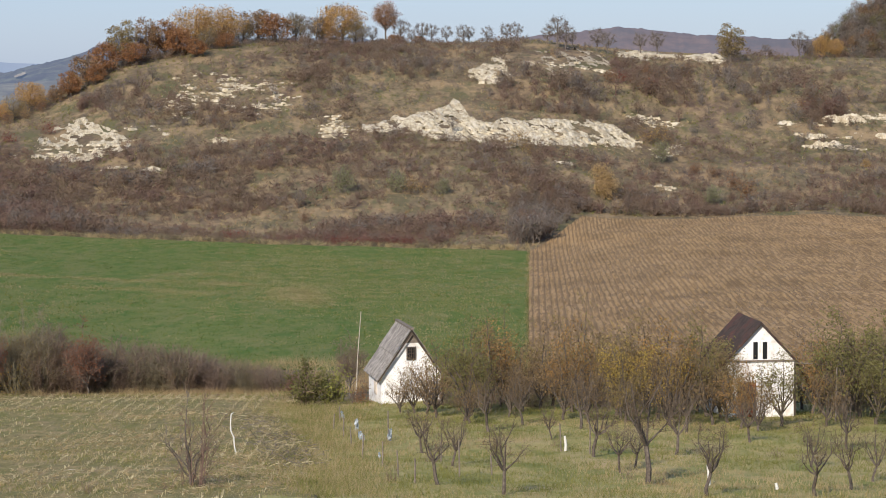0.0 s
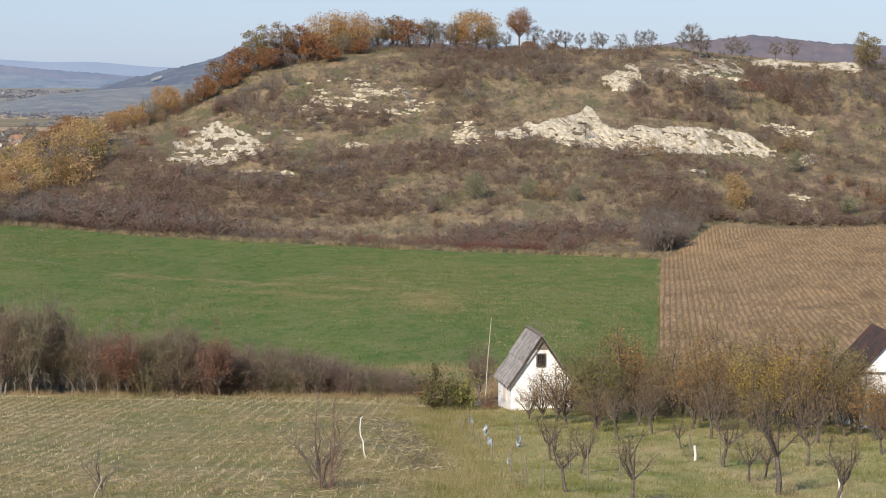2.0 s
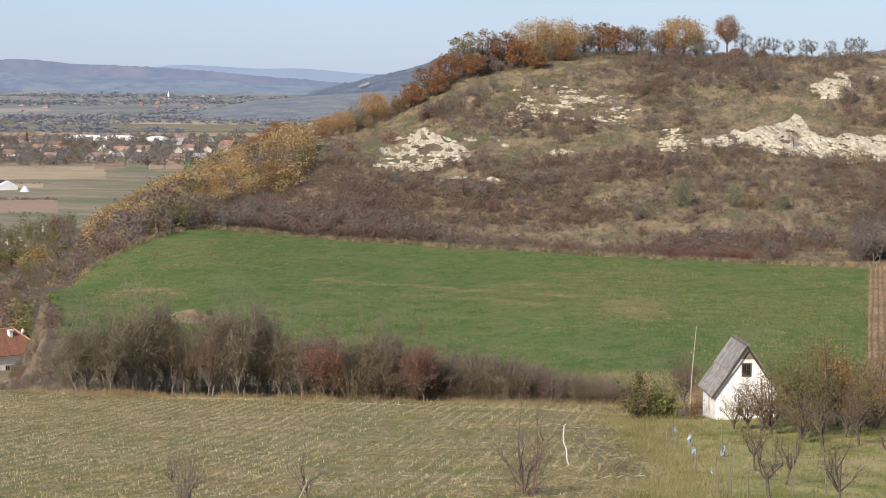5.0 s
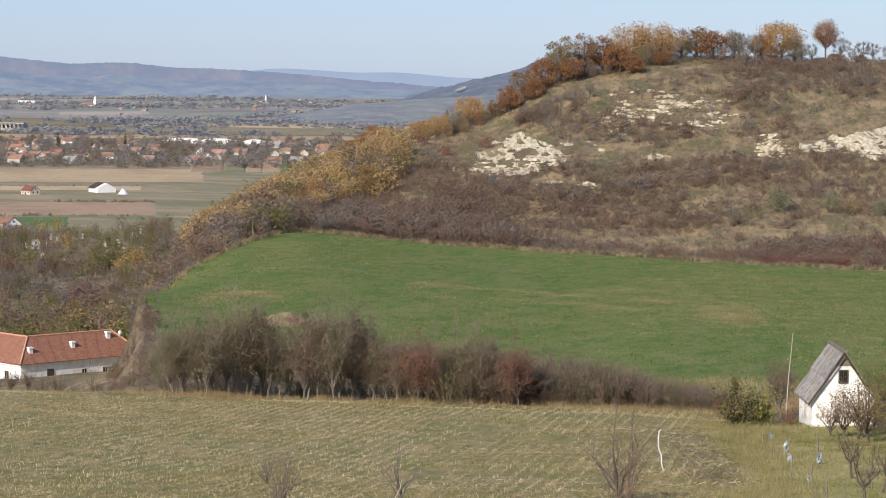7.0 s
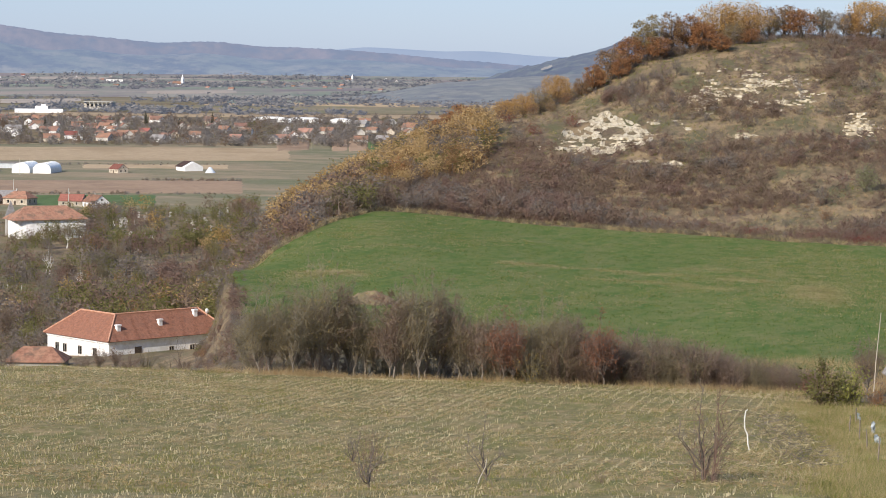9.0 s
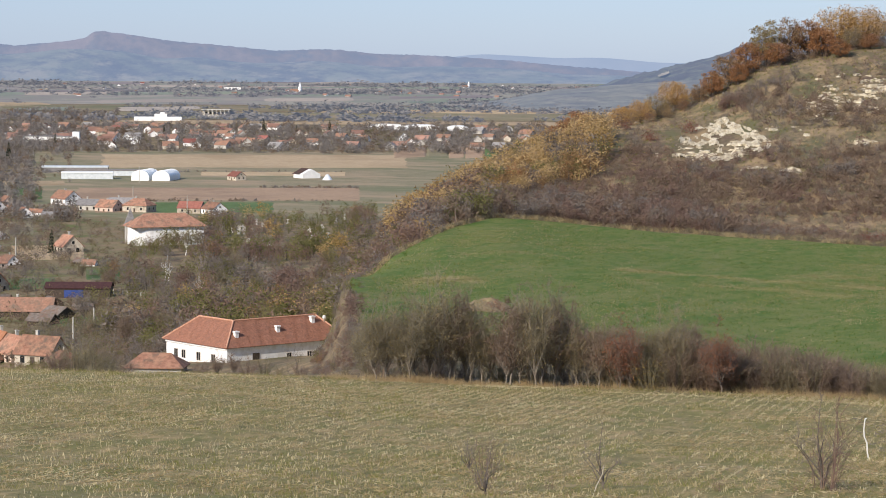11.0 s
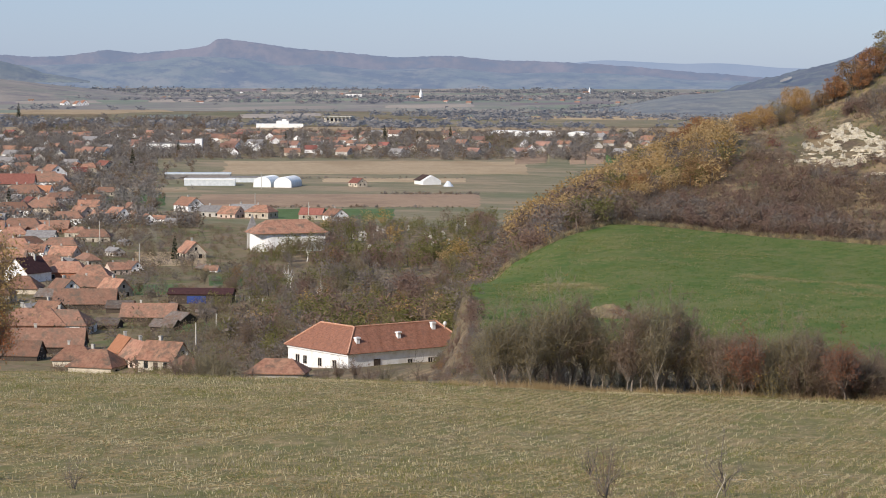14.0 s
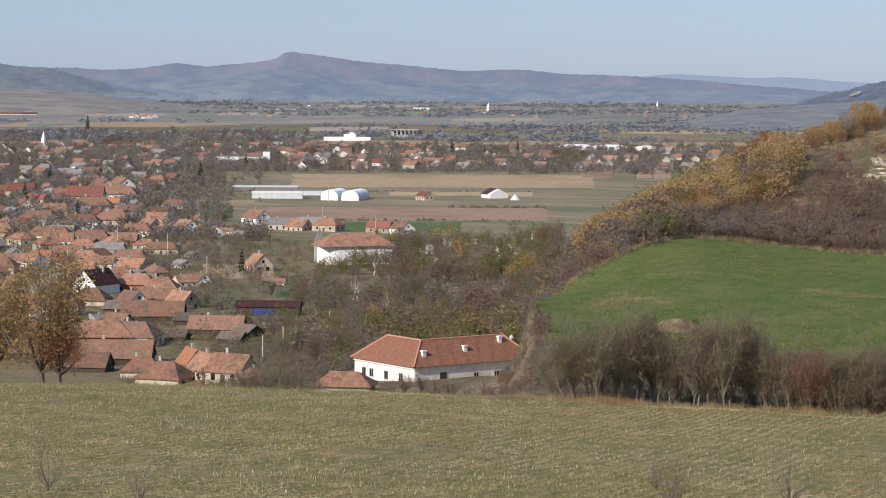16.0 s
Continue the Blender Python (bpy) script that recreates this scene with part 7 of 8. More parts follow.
# limewashed trunks and stakes
for a, d, h in ((6.45, 89, 0.85), (8.1, 86, 0.35), (2.95, 106, 0.8)):
    p = spot(a, d)
    stick("tree_stump", [p - Vector((0, 0, 0.2)), p + Vector((0.02, 0, h * 0.5)), p + Vector((-0.03, 0, h))], [0.075, 0.065, 0.055], M_whitewashed_bark, "limewashed white tree stump in the grass", "stump", "limewashed stumps", 7)
for a, d, h in ((-2.75, 124, 1.0), (-2.5, 118, 1.1), (-2.3, 112, 1.1), (-2.05, 104, 1.2), (-1.55, 97, 1.2), (-1.15, 92, 1.2), (-0.75, 87, 1.1), (-1.4, 114, 1.6), (0.35, 92, 1.6), (2.85, 106, 1.4), (3.55, 104, 1.5), (-0.1, 100, 1.0), (-2.6, 130, 1.0), (1.15, 92, 1.0)):
    p = spot(a, d)
    l = rng.uniform(-0.08, 0.08)
    stick("stake", [p - Vector((0, 0, 0.2)), p + Vector((l * 0.5, 0, h * 0.5)), p + Vector((l, 0, h))], [0.035, 0.035, 0.03], M_old_wood, "weathered wooden stake in the grass", "stake", "stakes of the old fence")


# ---- the manor ----
def manor():
    corner = spot(-20.79, 395)
    b = radians(-20.8)
    r, f = Vector((math.cos(b), -math.sin(b), 0)), Vector((math.sin(b), math.cos(b), 0))
    u = (r * 17 + f * 12).normalized()
    m = Matrix.Translation((corner.x, corner.y, EYE - 46.6 - 4.6)) @ Matrix.Rotation(math.atan2(u.y, u.x), 4, "Z")
    root = empty("manor_house", m, "long whitewashed manor with red tiled hipped roof", "house")
    X, Y, w, ev, rz, o = 25.0, 18.2, 9.0, 4.6, 3.9, 0.5
    for q, name in (((0, X, 0, w), "wing_wall"), ((0, w, w, Y), "wing_wall")):
        bm = bmesh.new()
        box(bm, *q, -4, ev)
        part(name, bm, M_white_wall, root)
    h = w / 2
    P = dict(a=(-o, -o, ev), b=(X + o, -o, ev), c=(X + o, w + o, ev), i=(w + o, w + o, ev), d=(w + o, Y + o, ev), e=(-o, Y + o, ev), p=(h, h, ev + rz), q=(X - 3.0, h, ev + rz), s=(h, Y - 3.6, ev + rz))
    for k, name in (("abqp", "roof_slope"), ("bcq", "roof_end"), ("cipq", "roof_slope"), ("eaps", "roof_slope"), ("des", "roof_end"), ("idsp", "roof_slope")):
        bm = bmesh.new()
        top = [Vector(P[c]) for c in k]
        n = (top[1] - top[0]).cross(top[2] - top[1]).normalized()
        # courses of tiles stepping up the slope
        rows = 26
        base0, base1 = top[0], top[1]
        t0, t1 = (top[3], top[2]) if len(top) == 4 else (top[2], top[2])
        rings = []
        for g in range(rows):
            for f0, lift in ((g / rows, 0.07), ((g + 1) / rows, 0.03)):
                rings.append([bm.verts.new(base0.lerp(t0, f0) + n * lift), bm.verts.new(base1.lerp(t1, f0) + n * lift)])
        for r0, r1 in zip(rings, rings[1:]):
            bm.faces.new((r0[0], r0[1], r1[1], r1[0]))
        low = [bm.verts.new(base0 - n * 0.05), bm.verts.new(base1 - n * 0.05)]
        bm.faces.new((low[0], low[1], rings[0][1], rings[0][0]))
        part(name, bm, M_tile_manor, root)
    for g in ("ap", "pq", "ps", "bq", "es", "cq", "ds"):
        v, fc = tube(np.array([P[g[0]], (np.array(P[g[0]]) + np.array(P[g[1]])) / 2, P[g[1]]]) + [0, 0, 0.12], [0.16, 0.16, 0.16], 6)
        o2 = new("ridge_tile", mesh_of("ridge_tile", v, fc, [M_ridge_tile]))
        o2.parent = root
    bm = bmesh.new()
    box(bm, -0.25, X + 0.1, -0.25, -0.02, ev - 0.35, ev - 0.05)
    part("cornice", bm, M_white_wall, root)
    bm = bmesh.new()
    box(bm, -0.25, -0.02, 0, Y, ev - 0.35, ev - 0.05)
    part("cornice", bm, M_white_wall, root)
    for y in (15.2, 12.9, 8.4, 4.0):
        window(1.05, 1.35, root, 0, y, 2.5, -90)
    for x, ww, hh in ((17.4, 0.9, 1.4), (21.2, 0.9, 1.5), (13.0, 0.9, 1.4), (23.2, 0.7, 1.0)):
        window(ww, hh, root, x, 0, 2.2)
    bm = bmesh.new()
    box(bm, -0.7, 0.7, -0.08, 0.05, -1.4, 2.4)
    g = part("doorway", bm, M_dark_wood, root)
    g.matrix_local = pose(6.0, 0, 1.0)
    for x, yy in ((3.0, 1.6), (12.0, 2.0), (20.4, 3.2)):
        put("chimney", shared("chimney|white", lambda: chimney_bm(1.7), [M_white_wall]), root, x, yy, ev + rz * yy / h - 0.5, 0, "small white chimney")
    v, fc = tube(np.array([[22.8, 2.9, ev + 2.4], [22.8, 2.9, ev + 3.5]]), [0.05, 0.05], 5)
    mast = new("dish_mast", mesh_of("dish_mast", v, fc, [M_concrete]))
    mast.parent = root
    bm = bmesh.new()
    bmesh.ops.create_cone(bm, cap_ends=True, segments=16, radius1=0.42, radius2=0.15, depth=0.18, matrix=pose(22.8, 2.75, ev + 3.6, 80, 0, 0))
    part("satellite_dish", bm, M_white_steel, root)
    return root


def chimney_bm(h):
    bm = bmesh.new()
    box(bm, -0.35, 0.35, -0.3, 0.3, -1.0, h - 0.25)
    box(bm, -0.45, 0.45, -0.4, 0.4, h - 0.25, h)
    return bm


M_tile_manor = material("red_manor_tiles", [(0.19, 0.085, 0.055), (0.36, 0.18, 0.12)], 2.6, bump=0.8, patch=[(0.225, 0.115, 0.08), (0.31, 0.145, 0.092)], patch_scale=0.9)
M_ridge_tile = material("mortared_ridge_tiles", [(0.42, 0.20, 0.12), (0.55, 0.33, 0.23)], 2.0, bump=0.4)
manor()
ann = house(6.0, 9.0, 1.6, 2.2, M_grey_wall, M_tile_salmon, True, 0, label="low annex with worn brown tiled roof", group="")
ann.matrix_world = at_place(-22.5, 378, 80, -0.7)
ann.name = "annex"

# ---- the village ----
KINDS = []
for W, L, ev, ri, wall, roof, hip, label in [
        (8.5, 13, 3.0, 3.4, M_white_wall, M_tile_salmon, False, "whitewashed village house with salmon tiled roof"),
        (8.0, 15, 2.8, 3.2, M_cream_wall, M_tile_brown, True, "cream village house with old brown hipped roof"),
        (9.0, 12, 3.0, 3.6, M_peach_wall, M_tile_salmon, False, "peach village house with salmon tiled roof"),
        (8.0, 16, 3.0, 3.4, M_white_wall, M_tile_brown, True, "white village house with worn brown hipped roof"),
        (8.5, 11, 3.2, 3.6, M_white_wall, M_tile_orange, False, "white house with bright orange tiled roof"),
        (7.0, 14, 2.6, 3.0, M_brick_wall, M_tile_brown, False, "brick barn with old brown tiled roof"),
        (9.5, 13, 3.2, 3.4, M_cream_wall, M_tile_salmon, True, "cream house with salmon hipped roof"),
        (8.0, 12, 3.0, 2.6, M_grey_wall, M_tile_grey, False, "grey rendered house with grey sheet roof"),
        (8.5, 13, 3.0, 3.3, M_cream_wall, M_tile_red, False, "cream house with red roof")]:
    KINDS.append((house(W, L, ev, ri, wall, roof, hip, 2, label, "village houses"), label))
USED = set()
TAKEN = []


def settle(kinds, k, a, d, turn, scale=1.0, lift=0.1, gap=11.0):
    """Place house kind k unless another stands there."""
    p = spot(a, d)
    if any((p.x - q[0]) ** 2 + (p.y - q[1]) ** 2 < gap * gap for q in TAKEN):
        return None
    TAKEN.append((p.x, p.y))
    root = kinds[k][0]
    m = at_place(a, d, turn, lift, scale)
    if root.name in USED:
        k = 1 / root.scale[0]
        return copy_thing(root, m @ Matrix.Diagonal((k, k, k, 1)))
    USED.add(root.name)
    root.matrix_world = m
    return root


# old farmsteads under the brow: sheds, barns and houses of their own kinds
FARM = {"brick": house(8.0, 12.5, 2.8, 3.2, M_brick_wall, M_tile_salmon, True, 2, "brick farmhouse with worn hipped tile roof", "village houses"),
        "hip": house(8.5, 10.5, 2.4, 3.6, M_cream_wall, M_tile_salmon, True, 1, "low farmhouse with weathered salmon hipped roof", "village houses"),
        "barn": house(7.5, 16.0, 2.6, 3.4, M_dark_wood, M_tile_brown, False, 1, "long timber barn with old brown tiled roof", "village barns"),
        "shed": house(4.5, 6.0, 2.0, 1.4, M_dark_wood, M_old_sheet, False, 0, "small dark timber shed with rusty grey roof", "village sheds"),
        "gable": house(6.2, 8.0, 2.6, 3.0, M_cream_wall, M_tile_salmon, False, 2, "cream gabled cottage with salmon tiled roof", "village houses"),
        "pink": house(6.0, 8.0, 2.6, 3.2, M_peach_wall, M_tile_salmon, False, 2, "pink gabled cottage with salmon tiled roof", "village houses"),
        "orange": house(5.0, 7.0, 2.4, 3.0, M_brick_wall, M_tile_orange, False, 1, "small house with new orange tiled roof", "village houses"),
        "white": house(6.5, 9.0, 2.8, 2.8, M_white_wall, M_tile_brown, False, 2, "small whitewashed cottage with brown roof", "village houses")}
FARM = {k: [(r, "")] for k, r in FARM.items()}
for kind, a, d, turn, size in [("brick", -27.55, 714, 72, 1.0), ("hip", -26.95, 700, 80, 1.0), ("gable", -26.45, 652, 38, 1.0), ("white", -27.66, 661, 30, 0.9), ("barn", -27.14, 617, 82, 1.0), ("barn", -25.60, 577, 76, 0.85), ("shed", -25.22, 548, 60, 1.0), ("shed", -24.85, 562, 35, 1.1),
                               ("hip", -26.85, 462, 62, 0.9), ("orange", -26.22, 488, 20, 0.95), ("pink", -25.85, 463, 24, 0.95), ("gable", -25.25, 446, 55, 1.0), ("hip", -24.72, 431, 28, 0.55), ("barn", -28.05, 514, 81, 1.0), ("brick", -28.4, 556, 84, 1.2), ("hip", -28.64, 667, 75, 0.95), ("gable", -24.6, 797, 20, 1.15),
                               ("white", -29.75, 560, 70, 1.1), ("shed", -26.6, 563, 70, 0.95), ("shed", -24.25, 579, 80, 0.8), ("shed", -25.0, 600, 20, 0.9), ("barn", -28.9, 500, 70, 0.8), ("shed", -26.3, 604, 75, 1.1), ("hip", -27.4, 486, 80, 0.8), ("shed", -25.6, 484, 40, 1.0), ("gable", -29.3, 520, 80, 1.0), ("barn", -30.3, 530, 75, 1.0),
                               ("barn", -26.95, 672, 76, 0.8), ("shed", -27.95, 640, 60, 1.2), ("gable", -28.0, 590, 40, 1.0), ("hip", -27.95, 742, 80, 1.0), ("white", -26.0, 742, 25, 0.7), ("shed", -24.3, 742, 30, 0.8), ("white", -24.1, 735, 70, 0.5)]:
    settle(FARM[kind], 0, a, d, turn, size, -0.7, gap=2)
porch = house(8.5, 12.0, 3.0, 3.6, M_white_wall, M_tile_brown, True, 2, "white farmhouse with an arched porch at its end", "village houses")
porch.matrix_world = at_place(-27.6, 555, 72, -0.3, 0.95)
TAKEN.append(tuple(spot(-27.6, 555)[:2]))
bm = bmesh.new()
box(bm, 4.2, 6.6, -5.6, -5.3, -0.8, 3.2)
for z in (-5.0, -3.4, -1.8):
    box(bm, 6.35, 6.6, z, z + 0.35, -0.8, 2.5)
box(bm, 6.3, 6.6, -5.6, -1.3, 2.5, 3.2)
part("porch", bm, M_white_wall, porch, "white arcaded porch")
for a, d, turn, k, s in [(-26.45, 810, 30, 7, 0.62), (-27.71, 838, 75, 3, 0.85), (-28.39, 810, 70, 0, 0.80), (-27.64, 790, 60, 2, 0.85), (-26.92, 880, 80, 1, 0.90), (-29.34, 640, 75, 6, 0.9), (-29.88, 690, 30, 7, 0.90), (-26.20, 860, 30, 7, 0.50), (-28.18, 875, 75, 7, 0.95),
                         (-28.65, 926, 80, 1, 1.20), (-27.91, 934, 78, 5, 1.00), (-29.60, 952, 75, 3, 1.20), (-28.11, 1065, 75, 1, 1.20), (-28.85, 1049, 80, 3, 1.10), (-27.22, 1025, 30, 2, 0.95), (-26.79, 1014, 25, 0, 0.8), (-25.97, 1016, 20, 0, 0.60), (-25.36, 1002, 70, 0, 0.50),
                         (-24.06, 1034, 65, 7, 1.0), (-23.62, 1024, 50, 2, 0.9), (-29.86, 1078, 75, 1, 1.20), (-30.95, 613, 75, 3, 1.00), (-30.94, 791, 75, 1, 1.10), (-30.80, 970, 75, 6, 1.20), (-31.75, 681, 75, 0, 1.00), (-31.76, 559, 75, 5, 1.00)]:
    settle(KINDS, k, a, d, turn, s * 0.92, -0.3, gap=4)
# long workshops and a red-roofed hall in the middle of the town
for a, d, turn, k, s in [(-28.0, 1290, 84, 3, 1.3), (-28.75, 1265, 82, 8, 1.45), (-27.9, 1390, 20, 0, 1.3), (-28.35, 1370, 22, 2, 1.3), (-28.1, 1330, 78, 3, 1.2), (-30.3, 1340, 82, 8, 1.2), (-28.6, 1180, 80, 1, 1.3)]:
    settle(KINDS, k, a, d, turn, s, -0.3, gap=6)
dark = house(8.5, 11.5, 3.0, 4.2, M_white_wall, M_tile_dark, False, 1, "white gabled house with dark maroon roof", "village houses")
dark.matrix_world = at_place(-28.52, 705, -38, 0.1)
shed = house(7, 17, 2.6, 1.2, M_dark_wood, M_tile_dark, False, 0, "long dark timber shed with low roof", "village sheds")
shed.matrix_world = at_place(-24.35, 625, 82, 0.1)
bm = bmesh.new()
box(bm, -3.5, 1.5, -0.06, 0.05, 0.1, 2.1)
t = part("tarpaulin", bm, M_blue, shed, "blue tarpaulin wall")
t.matrix_local = pose(-3.52, 0, 0, 0, 0, -90)

# rows of houses along the streets of the town
def street(n, a0, a1, d0, d1, kinds, weights, gap, scale=(0.62, 0.92)):
    w = np.array(weights, float)
    for _ in range(n):
        a = rng.uniform(a0, a1)
        d = math.sqrt(rng.uniform(d0 ** 2, d1 ** 2))
        turn = rng.choice([20, 75, 75, 110, 25]) + rng.uniform(-12, 12)
        settle(kinds, rng.choice(len(kinds), p=w / w.sum()), a, d, turn, rng.uniform(*scale), gap=gap)


street(26, -31.0, -26.3, 560, 760, KINDS, [2, 2, 0.8, 3, 0.4, 3.5, 1, 2.5, 0.3], 11, (0.5, 0.8))
street(80, -34, -27.0, 760, 1000, KINDS, [3, 2, 1.2, 3, 0.5, 2, 2, 1.6, 0.5], 11)
street(105, -34, -26.6, 1000, 1500, KINDS, [2, 3, 1.0, 3.5, 0.5, 2.5, 2, 2.2, 0.8], 14)


RESERVED = [(-25.9, -24.2, 1560, 1725), (-17.1, -14.8, 1780, 1965), (-24.6, -22.0, 1480, 1560)]  # ground kept open before the halls
# Roof colours muted to paint in the haze over the far town.
M_far_salmon = material("hazy_salmon_roofs", [(0.20, 0.115, 0.088), (0.28, 0.165, 0.125)], 0.2, bump=0, island=0.3)
M_far_rose = material("hazy_rose_roofs", [(0.22, 0.125, 0.095), (0.29, 0.17, 0.135)], 0.2, bump=0, island=0.3)
M_far_red = material("hazy_red_roofs", [(0.21, 0.08, 0.065), (0.27, 0.11, 0.09)], 0.2, bump=0, island=0.3)


def far_houses(name, n, a0, a1, d0, d1, gap, size, label):
    """Houses too far off to tell apart by more than walls and roof, joined into one object."""
    V, F, S, b = [], [], [], 0
    for _ in range(n):
        a, d = rng.uniform(a0, a1), math.sqrt(rng.uniform(d0 ** 2, d1 ** 2))
        p = spot(a, d)
        if any((p.x - q[0]) ** 2 + (p.y - q[1]) ** 2 < gap * gap for q in TAKEN):
            continue
        if any(q[0] < a < q[1] and q[2] < d < q[3] for q in RESERVED):
            continue
        TAKEN.append((p.x, p.y))
        k = rng.uniform(*size)
        W, L, e, r = 8.5 * k, rng.uniform(11, 16) * k, 3.1 * k, 3.3 * k
        t = radians(rng.choice([20, 75, 75, 110, 25]) + rng.uniform(-12, 12))
        o = 0.4 * k
        loc = [(x, y, z) for y in (-L / 2, L / 2) for x, z in ((-W / 2, -1), (W / 2, -1), (W / 2, e), (0, e + r), (-W / 2, e))]
        loc += [(x, y, z) for y in (-L / 2 - o, L / 2 + o) for x, z in ((-W / 2 - o, e - 0.3), (0, e + r + 0.25), (W / 2 + o, e - 0.3), (0, e + r - 0.05))]
        q = np.array(loc)
        V.append(np.stack([q[:, 0] * math.cos(t) - q[:, 1] * math.sin(t) + p.x, q[:, 0] * math.sin(t) + q[:, 1] * math.cos(t) + p.y, q[:, 2] + p.z], 1))
        wall = [(0, 1, 2), (0, 2, 4), (2, 3, 4), (6, 5, 7), (7, 5, 9), (8, 7, 9), (1, 6, 7), (1, 7, 2), (5, 0, 4), (5, 4, 9)]
        roof = [(10, 11, 15), (10, 15, 14), (11, 12, 16), (11, 16, 15), (10, 13, 11), (11, 13, 12), (14, 15, 17), (15, 16, 17)]
        F += [tuple(i + b for i in f) for f in wall + roof]
        S += [int(rng.choice(3, p=[0.38, 0.22, 0.40]))] * len(wall) + [3 + int(rng.choice(5, p=[0.28, 0.38, 0.10, 0.06, 0.18]))] * len(roof)
        b += len(loc)
    mats = [M_white_wall, M_cream_wall, M_grey_wall, M_far_salmon, M_tile_brown, M_far_rose, M_far_red, M_tile_grey]
    return tagged(new(name, mesh_of(name, np.concatenate(V), F, mats, S)), label, "houses", kind="stuff")


# houses in the open ground between town and fields
for a, d, turn, k, s in [(-26.05, 1060, 15, 2, 0.75), (-26.9, 1010, 20, 2, 0.85), (-26.35, 1005, 25, 0, 0.9), (-25.65, 985, 10, 0, 0.65), (-25.05, 975, 70, 7, 0.5), (-24.65, 1075, 30, 0, 1.0), (-24.2, 1035, 40, 4, 0.7), (-23.75, 1020, 20, 7, 0.9), (-23.3, 1030, 70, 7, 1.0), (-22.9, 1020, 60, 6, 0.9),
                         (-21.1, 1002, 28, 0, 0.82), (-21.65, 1010, 70, 8, 0.8), (-20.55, 1295, 30, 8, 0.75)]:
    settle(KINDS, k, a, d, turn, s, gap=6)


# ---- larger buildings of the valley ----
def block(name, parts, m, label, category="building"):
    """A building from boxes: (part name, material, x0, x1, y0, y1, z0, z1)."""
    root = empty(name, m, label, category)
    for pn, mat, *q in parts:
        bm = bmesh.new()
        box(bm, *q)
        part(pn, bm, mat, root)
    return root


# fortified church with a rounded white wall
ch = empty("old_church", at_place(-22.45, 830, 18), "white round-ended church with brown tiled roof", "church")
bm = bmesh.new()
box(bm, -5, 15, -5.6, 6.2, -1.5, 6.4)
part("nave_wall", bm, M_white_wall, ch)
bm = bmesh.new()
bmesh.ops.create_cone(bm, cap_ends=True, segments=28, radius1=5.9, radius2=5.8, depth=8.4, matrix=pose(-5, 0.3, 2.2))
part("apse_wall", bm, M_white_wall, ch)
part("nave_roof", hip_roof(12.4, 26, 6.4, 4.6, 0.6, 0.9), M_tile_salmon, ch).matrix_local = pose(2.5, 0.3, 0, 0, 0, 90)
for x in (1.0, 5.0, 9.0):
    window(0.9, 1.8, ch, x, -5.6, 3.2)
tw = empty("bell_turret", at_place(-23.12, 838, 10), "slim turret with pointed grey spire", "tower")
bm = bmesh.new()
box(bm, -1.7, 1.7, -1.7, 1.7, -1, 6.2)
part("tower_wall", bm, M_grey_wall, tw)
bm = bmesh.new()
bmesh.ops.create_cone(bm, cap_ends=True, segments=4, radius1=2.9, radius2=0.05, depth=6.4, matrix=pose(0, 0, 9.4, 0, 0, 45))
part("spire", bm, M_tile_grey, tw)

# long white hall with a tower block
block("long_hall", [("wall", M_white_steel, -20, 15, 0, 9, -1, 5.2), ("roof", M_tile_grey, -20.3, 15.2, -0.3, 9.3, 5.2, 5.7), ("tower_block", M_white_steel, 15, 20, 0.5, 8, -1, 8.6)], at_place(-25.0, 1705, -6), "long white hall with a taller end block", "hall")
block("factory", [("wall", M_white_steel, -21, 21, 0, 10, -1, 4.4), ("office", M_white_steel, -3, 8, 1, 9, 4.4, 7.0), ("roof_vent", M_white_steel, 2, 6, 2, 7, 7.0, 8.4)], at_place(-22.45, 2110, 0), "low white factory with a raised middle", "factory")
g = block("grandstand", [("seating", M_concrete, -13, 13, 0, 3, -1, 2.4), ("back_wall", M_cream_wall, -14, 14, 3, 9, -1, 7.2), ("canopy", M_concrete, -14.5, 14.5, 0.5, 9.4, 7.2, 7.9)], at_place(-21.05, 2240, -16), "pale concrete grandstand with flat canopy", "grandstand")
for i in range(7):
    bm = bmesh.new()
    box(bm, -0.4, 0.4, 0.6, 1.3, 2.0, 7.2)
    part("pillar", bm, M_concrete, g).matrix_local = pose(-12 + 4 * i, 0, 0)
for i in range(6):
    bm = bmesh.new()
    box(bm, -1.4, 1.4, 2.9, 3.02, 3.0, 5.6)
    part("window", bm, M_glass, g).matrix_local = pose(-10 + 4 * i, 0, 0)


def barrel(W, L, wall, rise, n=10):
    """An arched hall: outline extruded along y."""
    bm = bmesh.new()
    arc = [(W / 2 * math.cos(k * math.pi / n), wall + rise * math.sin(k * math.pi / n)) for k in range(n + 1)]
    prism(bm, [(-W / 2, -1), (W / 2, -1)] + arc, -L / 2, L / 2)
    return bm


for a, d, W, L, turn in ((-16.05, 1948, 30, 24, 4), (-16.9, 1956, 34, 16, 2), (-15.2, 1932, 19, 20, -4)):
    w = empty("warehouse", at_place(a, d, turn), "white arched warehouse hall", "warehouse", "warehouses by the town")
    part("hall", barrel(W, L, 2.0, 2.4), M_white_steel, w)
    bm = bmesh.new()
    box(bm, -2, 2, -L / 2 - 0.1, -L / 2 + 0.05, 0, 3)
    part("gate", bm, M_tile_grey, w)
